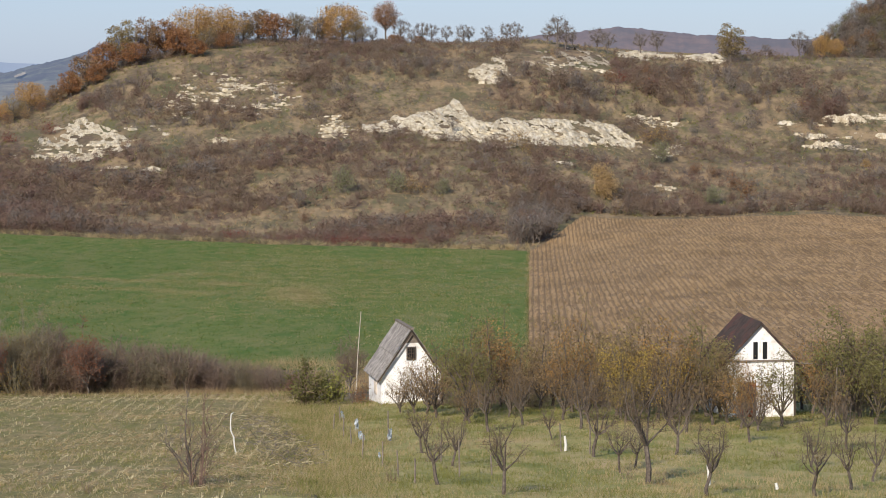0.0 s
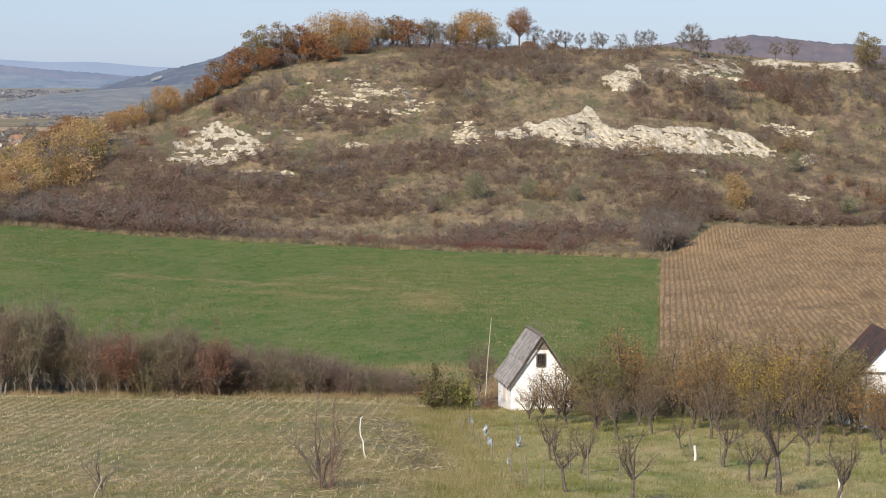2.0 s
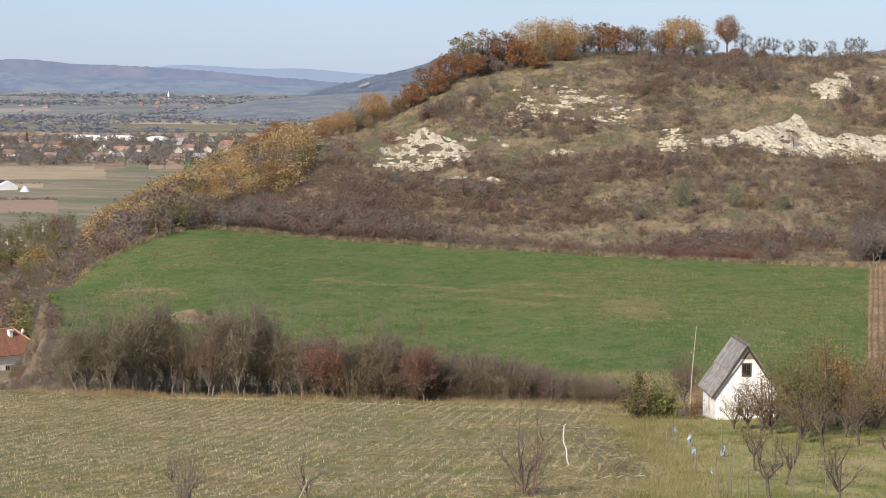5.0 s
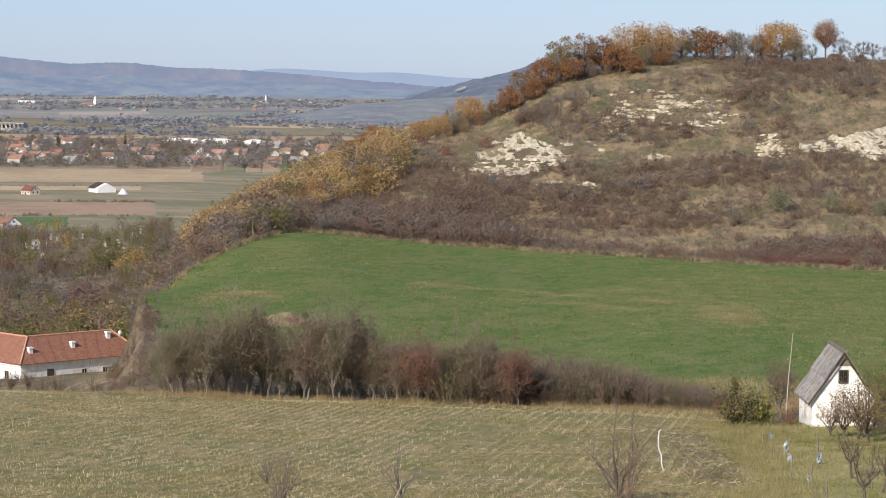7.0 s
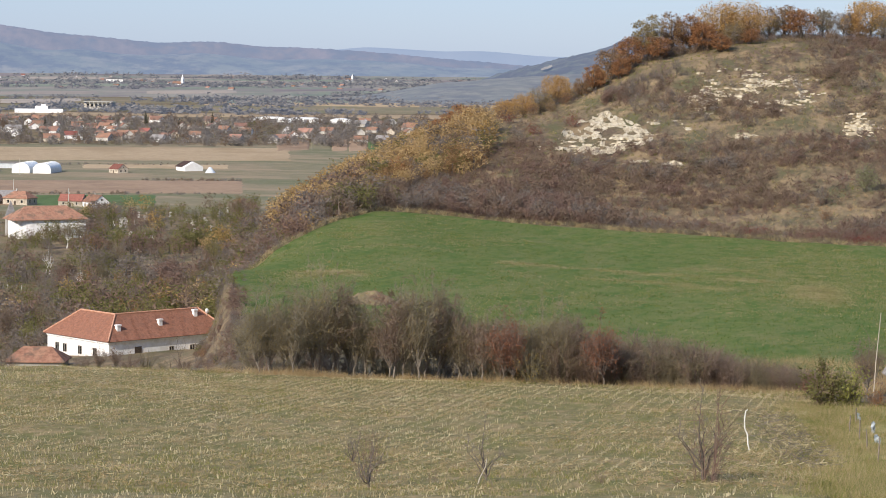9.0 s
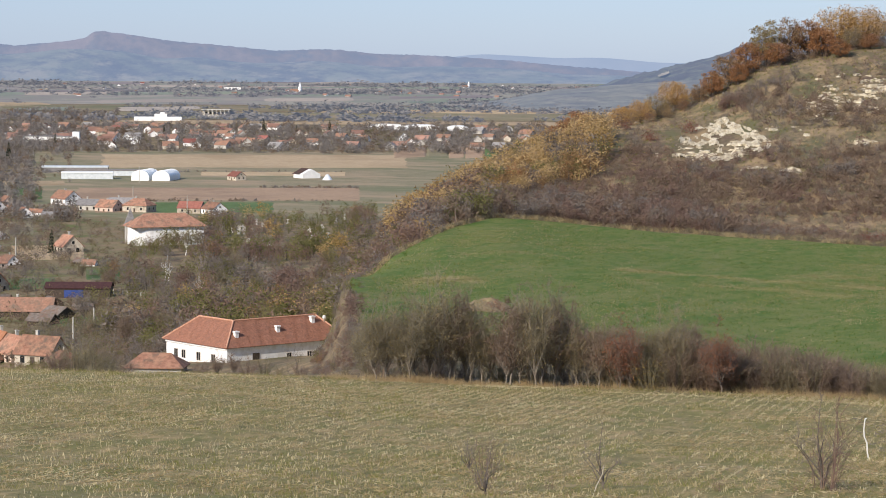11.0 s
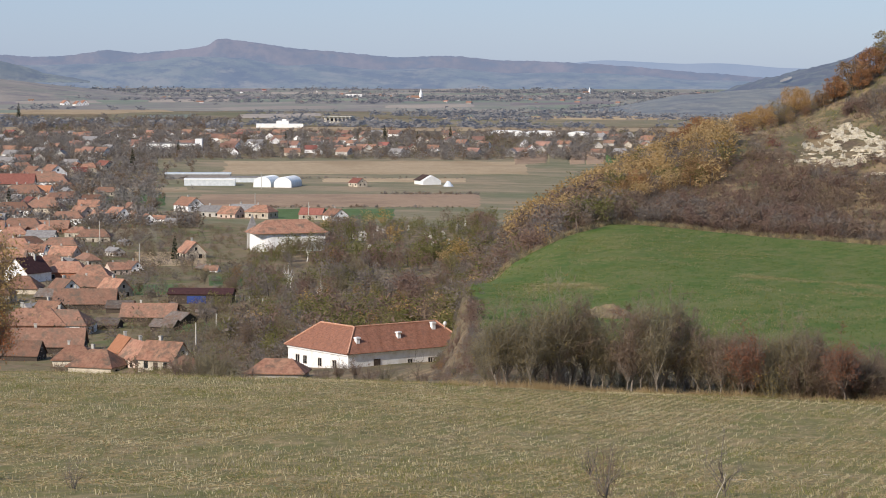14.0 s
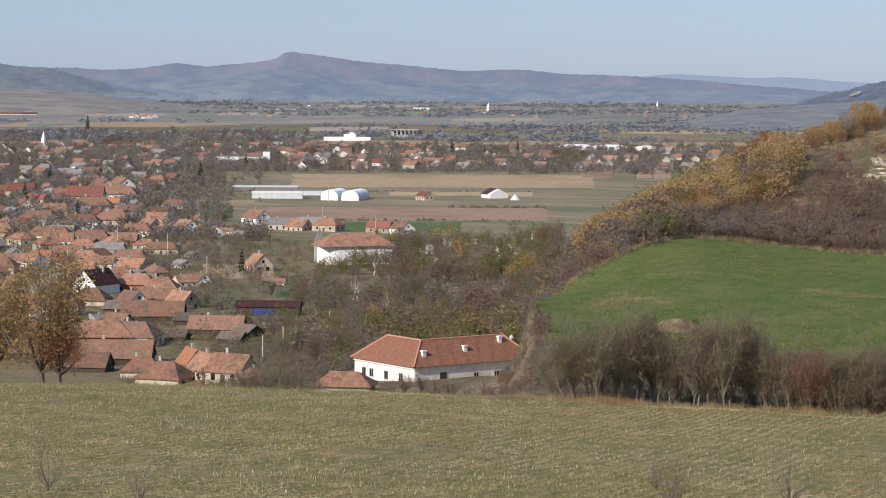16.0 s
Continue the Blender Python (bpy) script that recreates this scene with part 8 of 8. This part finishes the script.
# greenhouses
for a, d in ((-22.75, 1300), (-22.25, 1296)):
    w = empty("film_greenhouse", at_place(a, d, -14), "rounded translucent film greenhouse tunnel", "greenhouse", "film greenhouses")
    part("tunnel", barrel(9.6, 24, 2.2, 3.6, 12), M_foil, w)
    for i in range(7):
        bm = bmesh.new()
        arc = barrel(9.75, 0.18, 2.25, 3.65, 12)
        part("hoop", arc, M_white_steel, w).matrix_local = pose(0, -12.1 + 4.03 * i, 0)
        bm.free()
block("glasshouse", [("glazing", M_foil, -14, 14, 0, 10, -1, 3.4), ("roof_bay", M_white_steel, -14.2, 14.2, -0.2, 10.2, 3.4, 4.1)], at_place(-24.15, 1305, -3), "long low whitish glasshouse", "greenhouse")
block("glasshouse", [("glazing", M_tile_grey, -20, 18, 0, 14, -1, 3.0), ("roof_bay", M_foil, -20.2, 18.2, -0.2, 14.2, 3.0, 3.7)], at_place(-24.4, 1375, -3), "long low greyish glasshouse", "greenhouse")
block("glasshouse", [("glazing", M_foil, -10, 10, 0, 8, -1, 3.0), ("roof_bay", M_tile_grey, -10.2, 10.2, -0.2, 8.2, 3.0, 3.6)], at_place(-23.3, 1340, -3), "low grey glasshouse block", "greenhouse")
w = empty("canopy_hall", at_place(-18.85, 1322, 25), "white open hall with dark green roof", "barn")
part("hall", gable_wall(11, 12, 2.4, 2.8), M_white_steel, w)
part("roof", gable_roof(11, 9, 2.45, 2.85, 0.4), M_roof_black, w).matrix_local = pose(0, 2.2, 0)
w = empty("hay_tent", at_place(-18.35, 1300, 20), "small white tarpaulin heap", "tent")
bm = bmesh.new()
bmesh.ops.create_cone(bm, cap_ends=True, segments=9, radius1=3.4, radius2=0.7, depth=3.6, matrix=pose(0, 0, 1.4))
part("cover", bm, M_foil, w)


# churches far off in the valley
def church(a, d, h, label):
    root = empty("village_church", at_place(a, d, 60), label, "church", "distant churches")
    bm = bmesh.new()
    box(bm, -h * 0.11, h * 0.11, -h * 0.11, h * 0.11, -2, h * 0.6)
    part("tower", bm, M_white_wall, root)
    bm = bmesh.new()
    bmesh.ops.create_cone(bm, cap_ends=True, segments=8, radius1=h * 0.13, radius2=0.05, depth=h * 0.42, matrix=pose(0, 0, h * 0.81))
    part("spire", bm, M_white_steel, root)
    part("nave", gable_wall(h * 0.4, h * 0.9, h * 0.2, h * 0.2), M_white_wall, root).matrix_local = pose(0, h * 0.5, 0)
    part("nave_roof", gable_roof(h * 0.4, h * 0.9, h * 0.2, h * 0.2), M_tile_brown, root).matrix_local = pose(0, h * 0.5, 0)


church(-19.02, 3300, 16, "distant white church with pointed tower")
church(-14.92, 3750, 12, "distant white church tower")
church(-29.75, 1960, 13, "small church with a thin grey spire")
block("long_building", [("wall", M_white_wall, -12, 12, 0, 8, -1, 5), ("roof", M_tile_grey, -12.3, 12.3, -0.3, 8.3, 5, 6)], at_place(-20.65, 3480, 0), "distant long white building")
for a in (-30.9, -30.5, -30.1):
    block("long_barn", [("wall", M_white_wall, -11, 11, 0, 7, -1, 3.4), ("roof", M_tile_brown, -11.3, 11.3, -0.3, 7.3, 3.4, 6)], at_place(a, 3050, 0), "distant long white barn with brown roof", "barn")
far_houses("far_town_houses", 300, -34, -13.3, 1640, 1960, 13, (0.55, 0.85), "far white and cream houses with salmon and brown roofs")
far_houses("town_edge_houses", 55, -34, -26.4, 1480, 1660, 14, (0.62, 0.95), "white and cream houses with salmon and brown roofs")
far_houses("backdrop_valley_houses", 90, -30, -11.5, 3100, 3950, 18, (0.35, 0.6), "tiny hazy houses of the far village")
for a, d in ((-27.6, 3000), (-27.3, 2960), (-27.15, 3000)):
    settle(KINDS, 0, a, d, 20, 1.0)

# ---- conifers, poles ----
TREE_KINDS["spruce"] = []
for _ in range(2):
    w, n, _e = conifer(9.0, 3.2)
    TREE_KINDS["spruce"].append(dict(name="spruce_tree", h=9.0, parts=[("trunk", *w, [M_bark]), ("crown", *n, [M_needle])]))
for a, d, h in [(-25.0, 790, 8.5), (-28.95, 1075, 12), (-19.9, 1880, 12), (-18.3, 1860, 12), (-28.7, 2500, 16), (-19.1, 1850, 8), (-27.9, 520, 6), (-26.0, 1500, 13), (-24.9, 1640, 12), (-29.6, 1500, 12), (-30.2, 1250, 13), (-22.3, 1800, 10)]:
    tree_thing("spruce", a, d, h, "dark green pointed spruce among the houses", "spruces of the village", 1.1)
for a, d, h in [(-25.85, 745, 8.5), (-23.05, 1060, 9), (-21.75, 985, 9), (-24.5, 480, 6), (-22.9, 1270, 9), (-26.8, 870, 8.5), (-28.0, 910, 8.5), (-29.2, 830, 8.5), (-24.0, 530, 5)]:
    p = spot(a, d)
    stick("utility_pole", [p - Vector((0, 0, 0.5)), p + Vector((0, 0, h * 0.5)), p + Vector((0, 0, h))], [0.2, 0.17, 0.13], M_concrete, "pale concrete utility pole", "pole", "utility poles")

# ---- fields of the valley floor ----
M_tan_field = material("tan_maize_field", [(0.34, 0.25, 0.15), (0.43, 0.325, 0.20)], 0.25, bump=0.3, patch=[(0.31, 0.225, 0.13)], patch_scale=0.02, per_object=0.12)
M_brown_field = material("brown_field", [(0.28, 0.19, 0.12), (0.36, 0.25, 0.16)], 0.25, bump=0.3, patch=[(0.25, 0.17, 0.11)], patch_scale=0.02, per_object=0.12)
M_grass_field = material("pasture", [(0.155, 0.14, 0.08), (0.225, 0.19, 0.115)], 0.2, bump=0.3, patch=[(0.13, 0.135, 0.07), (0.27, 0.205, 0.13)], patch_scale=0.012, per_object=0.12, stretch=(0.6, 1.4, 1))
M_green_field = material("green_crop", [(0.075, 0.12, 0.04), (0.11, 0.16, 0.055)], 0.25, bump=0.2, patch=[(0.07, 0.105, 0.03)], patch_scale=0.02, per_object=0.1)


def plot(a0, a1, d0, d1, mat, label, skew=0.0, lift=0.35):
    mid = (a0 + a1) / 2
    sheet("field", a0, a1, lambda a: d0 + skew * (a - mid), lambda a: d1 + skew * (a - mid), 24, 14, lift, mat, label)


plot(-25.5, -12.5, 960, 1620, M_grass_field, "dull green pasture of the valley", lift=0.2)
plot(-24.0, -16.2, 1420, 1580, M_tan_field, "long tan harvested maize field")
plot(-21.5, -17.8, 1340, 1385, M_tan_field, "narrow tan strip of stubble")
plot(-24.6, -17.4, 1100, 1225, M_brown_field, "brown harvested field")
plot(-22.6, -19.6, 1010, 1095, M_green_field, "green crop field behind the village")
plot(-24.0, -22.65, 1010, 1095, M_brown_field, "brown bare field")
plot(-27.3, -25.2, 1120, 1230, M_green_field, "green garden field by the town")
plot(-27.3, -24.6, 1240, 1290, M_tan_field, "tan garden strip")
for a0, a1, mat, label in ((-16.75, -15.95, M_brown_field, "brown plot by the town"), (-15.92, -15.42, M_grass_field, "olive plot by the town"), (-15.4, -15.02, M_brown_field, "brown plot by the town"), (-15.0, -14.55, M_brown_field, "brown plot by the town"), (-14.52, -13.9, M_green_field, "bright green plot by the town")):
    plot(a0, a1, 1540, 1720, mat, label, 30.0, 0.5)
for a0, a1, d0, d1, mat, label in ((-34, -10, 2060, 2140, M_tan_field, "pale tan field beyond the town"), (-24, -10, 2200, 2420, M_grass_field, "dull green meadow beyond the town"), (-34, -24.5, 2250, 2480, M_grass_field, "dull green meadow beyond the town"), (-18.5, -11, 2440, 2560, M_tan_field, "pale tan field beyond the town"),
                                   (-34, -25, 2620, 2800, M_tan_field, "pale tan field on the far slope"), (-26.5, -17, 2500, 2700, M_grass_field, "far green meadow")):
    plot(a0, a1, d0, d1, mat, label, lift=0.9)
# The far plain's haze is a faint bluish emission in its material.
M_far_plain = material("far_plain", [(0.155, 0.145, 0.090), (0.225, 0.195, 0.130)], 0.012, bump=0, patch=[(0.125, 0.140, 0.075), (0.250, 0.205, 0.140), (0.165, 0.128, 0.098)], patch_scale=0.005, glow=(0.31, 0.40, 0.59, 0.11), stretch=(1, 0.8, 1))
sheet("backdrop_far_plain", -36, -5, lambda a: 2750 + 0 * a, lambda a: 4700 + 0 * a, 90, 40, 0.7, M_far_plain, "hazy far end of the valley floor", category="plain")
# Same for its fields: haze painted in as bluish emission over softened colours.
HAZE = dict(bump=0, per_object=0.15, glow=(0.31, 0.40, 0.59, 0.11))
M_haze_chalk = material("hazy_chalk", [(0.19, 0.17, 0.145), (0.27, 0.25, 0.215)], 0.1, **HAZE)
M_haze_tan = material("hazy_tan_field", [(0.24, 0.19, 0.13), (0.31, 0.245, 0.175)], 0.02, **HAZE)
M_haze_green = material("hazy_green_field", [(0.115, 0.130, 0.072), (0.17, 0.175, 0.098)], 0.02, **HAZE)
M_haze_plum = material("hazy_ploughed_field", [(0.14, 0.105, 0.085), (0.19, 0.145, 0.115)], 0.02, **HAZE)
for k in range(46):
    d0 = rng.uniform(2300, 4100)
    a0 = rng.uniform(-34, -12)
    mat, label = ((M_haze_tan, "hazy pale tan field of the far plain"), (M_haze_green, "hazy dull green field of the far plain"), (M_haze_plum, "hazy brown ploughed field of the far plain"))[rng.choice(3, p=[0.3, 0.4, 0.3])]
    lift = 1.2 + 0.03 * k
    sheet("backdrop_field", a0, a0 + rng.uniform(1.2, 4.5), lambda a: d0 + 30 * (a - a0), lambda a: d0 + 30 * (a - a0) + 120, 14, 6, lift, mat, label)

M_garden = material("village_gardens", [(0.13, 0.115, 0.055), (0.21, 0.165, 0.09)], 0.5, bump=0.5, patch=[(0.11, 0.125, 0.04), (0.22, 0.155, 0.095)], patch_scale=0.05)
sheet("garden_land", -36, -22.3, lambda a: 440 + 0 * a, lambda a: 1000 + 0 * a, 120, 60, 0.12, M_garden, "patchy green and brown village gardens", category="gardens")
for a0, a1, d0, d1, mat, label in ((-26.2, -24.9, 650, 690, M_green_field, "green garden plot"), (-25.2, -23.6, 540, 566, M_green_field, "green garden plot behind the sheds"), (-26.0, -24.2, 760, 830, M_tan_field, "tan reed and grass plot"), (-27.2, -25.4, 880, 960, M_grass_field, "dull green paddock"), (-24.2, -23.2, 680, 720, M_green_field, "green garden plot")):
    plot(a0, a1, d0, d1, mat, label, lift=0.3)
fence = empty("garden_fence", Matrix.Translation(spot(-23.6, 640)), "row of white garden fence posts", "fence")
for i in range(14):
    p = spot(-24.3 + 0.11 * i, 645 - 2 * i) - spot(-23.6, 640)
    bm = bmesh.new()
    box(bm, -0.09, 0.09, -0.09, 0.09, -0.3, 1.5)
    part("post", bm, M_concrete, fence).matrix_local = Matrix.Translation(p)

# ---- trees of the village and the plain ----
# Paler than the other grey twigs: haze over the town put into the colour.
M_twig_town = leafage("twig_town", (0.225, 0.198, 0.172), (0.315, 0.282, 0.248), 0.10)
LIGHT_MATS = [M_twig_town, M_twig_grey, M_twig_brown] + [M_leaf_ochre, M_leaf_olive, M_leaf_rust, M_leaf_brown, M_twig_olive]
PUFFS = [fuzz(80, 0.45, 0.065, 6, 3, twig_w=0.085) for _ in range(3)] + [fuzz(44, 0.48, 0.065, 6, 3, 34, 0.05, twig_w=0.07) for _ in range(3)]
NEAR_PUFFS = [fuzz(125, 0.45, 0.05, 8, 5, twig_w=0.042) for _ in range(3)] + [fuzz(70, 0.48, 0.05, 8, 5, 70, 0.032, twig_w=0.036) for _ in range(3)]
NEAR_KINDS = [[(NEAR_PUFFS[k][0], tw)] for tw in (1, 2, 7) for k in range(3)] + [[(NEAR_PUFFS[3 + k][0], 2), (NEAR_PUFFS[3 + k][1], lf)] for lf in (3, 4, 5, 6) for k in range(3)]
LIGHT_KINDS = [[(PUFFS[k][0], tw)] for tw in range(3) for k in range(3)] + [[(PUFFS[3 + k][0], 1), (PUFFS[3 + k][1], lf)] for lf in (3, 4, 5, 6) for k in range(3)]


def grove(name, a, d, h, shares, label, sink=0.3):
    near_by = d.max() < 1010
    x, y = d * np.sin(np.radians(a)), d * np.cos(np.radians(a))
    if TAKEN:
        t = np.array(TAKEN)
        near = (np.abs(x[:, None] - t[None, :, 0]) < 5) & (np.abs(y[:, None] - t[None, :, 1]) < 6)
        keep = ~near.any(1)
        x, y = x[keep], y[keep]
    a, d = np.degrees(np.arctan2(x, y)), np.hypot(x, y)
    keep = ~((a > -29.2) & (a < -24.6) & (d > 430) & (d < 720)) | (rng.random(len(a)) < 0.5)  # the crowded yards leave little room
    x, y = x[keep], y[keep]
    p = np.repeat(np.array(shares, float), 3)
    s = rng.uniform(h[0], h[1], len(x))
    return strew(name, NEAR_KINDS if near_by else LIGHT_KINDS, x, y, np.stack([s * rng.uniform(0.9, 1.5, len(x)), s], 1), patchy(x, y, p, np.repeat(np.arange(7), 3).tolist(), 26.0, 500), LIGHT_MATS, label, "trees", sink=sink)


a, d, x, y = polar_points(6400, -34, -24.4, 950, 1960)
ok = rng.random(len(a)) < np.where((a > -27.2) & (d > 1030) & (d < 1600), np.where(a < -25.4, 0.6, 0.10), 0.95)
na, nd, x, y = polar_points(560, -34, -24.8, 520, 950)
grove("village_trees", na, nd, (3.2, 7.2), [6, 5, 2.5, 0.4, 2.6, 0.1, 0.6], "garden trees between the old houses")
grove("town_trees", a[ok], d[ok], (3.4, 7.8), [7, 5, 2.5, 0.4, 1.6, 0.1, 0.6], "garden trees between the village houses")
a, d, x, y = polar_points(1300, -28.0, -22.3, 470, 960)
grove("garden_shrubs", a, d, (1.0, 4.2), [3, 4, 3, 0.8, 5, 0.2, 2], "garden shrubs and small trees behind the houses")
# bushes, vines and small trees crowding the yards of the nearest houses
ya, yd = [], []
for qx, qy in TAKEN:
    if math.hypot(qx, qy) < 1000:
        for k in range(8):
            t, r = (rng.uniform(0, 6.28), rng.uniform(5.5, 10)) if k < 5 else (math.atan2(-qy, -qx) + rng.uniform(-0.8, 0.8), rng.uniform(6.2, 8.5))
            ya.append(math.degrees(math.atan2(qx + r * math.cos(t), qy + r * math.sin(t))))
            yd.append(math.hypot(qx + r * math.cos(t), qy + r * math.sin(t)))
grove("yard_bushes", np.array(ya), np.array(yd), (1.2, 4.2), [3, 4, 3, 0.7, 7, 0.3, 1.5], "dark bushes and small trees crowding the yards")
a, d, x, y = polar_points(1750, -27, -13, 1590, 1990)
grove("street_trees", a, d, (4.4, 9.0), [7, 4, 2, 0.2, 2, 0.1, 0.4], "trees along the far street of houses")
a, d, x, y = polar_points(1250, -34, -23.4, 1960, 2330)
ok = rng.random(len(a)) < np.clip(0.8 + rough(x, y, 90.0, 181), 0.1, 1)
a, d = a[ok], d[ok]
grove("town_wood", a, d, (6, 11), [7, 4, 2, 0.3, 1.5, 0.1, 0.6], "bare wood behind the town")
# Far trees carry their haze in the material, as a little blue emission.
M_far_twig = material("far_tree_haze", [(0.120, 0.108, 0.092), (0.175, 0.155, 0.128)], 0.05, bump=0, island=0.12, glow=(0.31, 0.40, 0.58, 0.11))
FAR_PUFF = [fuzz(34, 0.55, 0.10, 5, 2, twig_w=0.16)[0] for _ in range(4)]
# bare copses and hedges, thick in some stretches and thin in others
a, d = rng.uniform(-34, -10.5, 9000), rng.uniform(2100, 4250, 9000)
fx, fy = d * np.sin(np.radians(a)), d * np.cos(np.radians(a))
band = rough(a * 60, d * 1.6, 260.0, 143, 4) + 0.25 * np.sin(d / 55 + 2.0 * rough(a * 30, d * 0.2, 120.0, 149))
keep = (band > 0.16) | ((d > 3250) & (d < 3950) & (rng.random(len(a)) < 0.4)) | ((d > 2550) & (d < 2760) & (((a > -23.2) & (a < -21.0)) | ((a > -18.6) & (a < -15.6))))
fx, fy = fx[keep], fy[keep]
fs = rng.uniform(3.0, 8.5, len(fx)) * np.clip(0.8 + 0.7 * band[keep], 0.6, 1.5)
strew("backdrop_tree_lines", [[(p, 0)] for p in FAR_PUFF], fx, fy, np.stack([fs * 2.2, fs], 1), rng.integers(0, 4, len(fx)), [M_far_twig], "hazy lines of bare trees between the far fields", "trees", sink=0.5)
for d0, a0, a1, n in ((1380, -22, -18, 50), (1220, -20, -17.6, 90), (1100, -24, -18, 90), (1630, -23, -17, 120)):
    a = rng.uniform(a0, a1, n)
    grove("field_hedge", a, d0 + rng.normal(size=n) * 3, (1.2, 2.6), [4, 4, 3, 0.4, 1.5, 0.2, 1], "low bare hedge between the valley fields")

a, d, x, y = polar_points(620, -26.0, -22.2, 425, 600)
grove("slope_brush", a, d, (1.4, 4.6), [4, 3, 2, 0.6, 8, 0.1, 1], "olive and grey brushwood on the slope above the village")
# a chalk scar on the far side hill
u, v = np.meshgrid(np.linspace(-1, 1, 40), np.linspace(-1, 1, 12))
A, D = -10.15 + 0.19 * u, 2905 + 16 * v + 14 * u
x, y = D * np.sin(np.radians(A)), D * np.cos(np.radians(A))
eaten = 1.0 - u ** 2 - v ** 2 + 0.9 * rough(x, y, 16.0, 175)
f = grid_faces(12, 40)
f = f[eaten.ravel()[f].min(1) > 0.1]
tagged(new("backdrop_chalk_scar", mesh_of("backdrop_chalk_scar", np.stack([x, y, RIDGES["backdrop_side_hill"](A, D) + 2.0 + 0.8 * rough(x, y, 6.0, 177)], -1).reshape(-1, 3), f, [M_haze_chalk])), "pale chalk scar on the hazy side hill", "rock", kind="structure")

# ---- graveyard on the slope above the church, and pale birches ----
def cross_mesh():
    bm = bmesh.new()
    box(bm, -0.14, 0.14, -0.09, 0.09, -0.4, 1.5)
    box(bm, -0.45, 0.45, -0.088, 0.088, 0.85, 1.12)
    box(bm, -0.4, 0.4, -0.25, 0.25, -0.42, 0.18)
    return bm


def headstone_mesh():
    bm = bmesh.new()
    prism(bm, [(-0.4, -0.4), (0.4, -0.4), (0.4, 0.85), (0.22, 1.1), (-0.22, 1.1), (-0.4, 0.85)], -0.1, 0.1)
    box(bm, -0.55, 0.55, -0.3, 0.3, -0.42, 0.12)
    return bm


for ca, cd, n in ((-20.5, 884, 14), (-20.1, 830, 4), (-19.85, 938, 7), (-18.6, 900, 7), (-18.45, 852, 3), (-17.9, 960, 4)):
    for _ in range(n):
        p = spot(ca + rng.normal() * 0.2, cd + rng.normal() * 9, 0.3)
        tall = rng.random() < 0.45
        g = new("grave_cross" if tall else "headstone", shared("grave_cross" if tall else "headstone", cross_mesh if tall else headstone_mesh, [M_concrete]))
        g.matrix_world = Matrix.Translation(p) @ Matrix.Rotation(rng.uniform(-0.5, 0.9), 4, "Z") @ Matrix.Scale(rng.uniform(0.9, 1.5), 4)
        tagged(g, "white stone cross on a grave among bushes" if tall else "pale headstone on a grave among bushes", "gravestone", "graves on the slope")
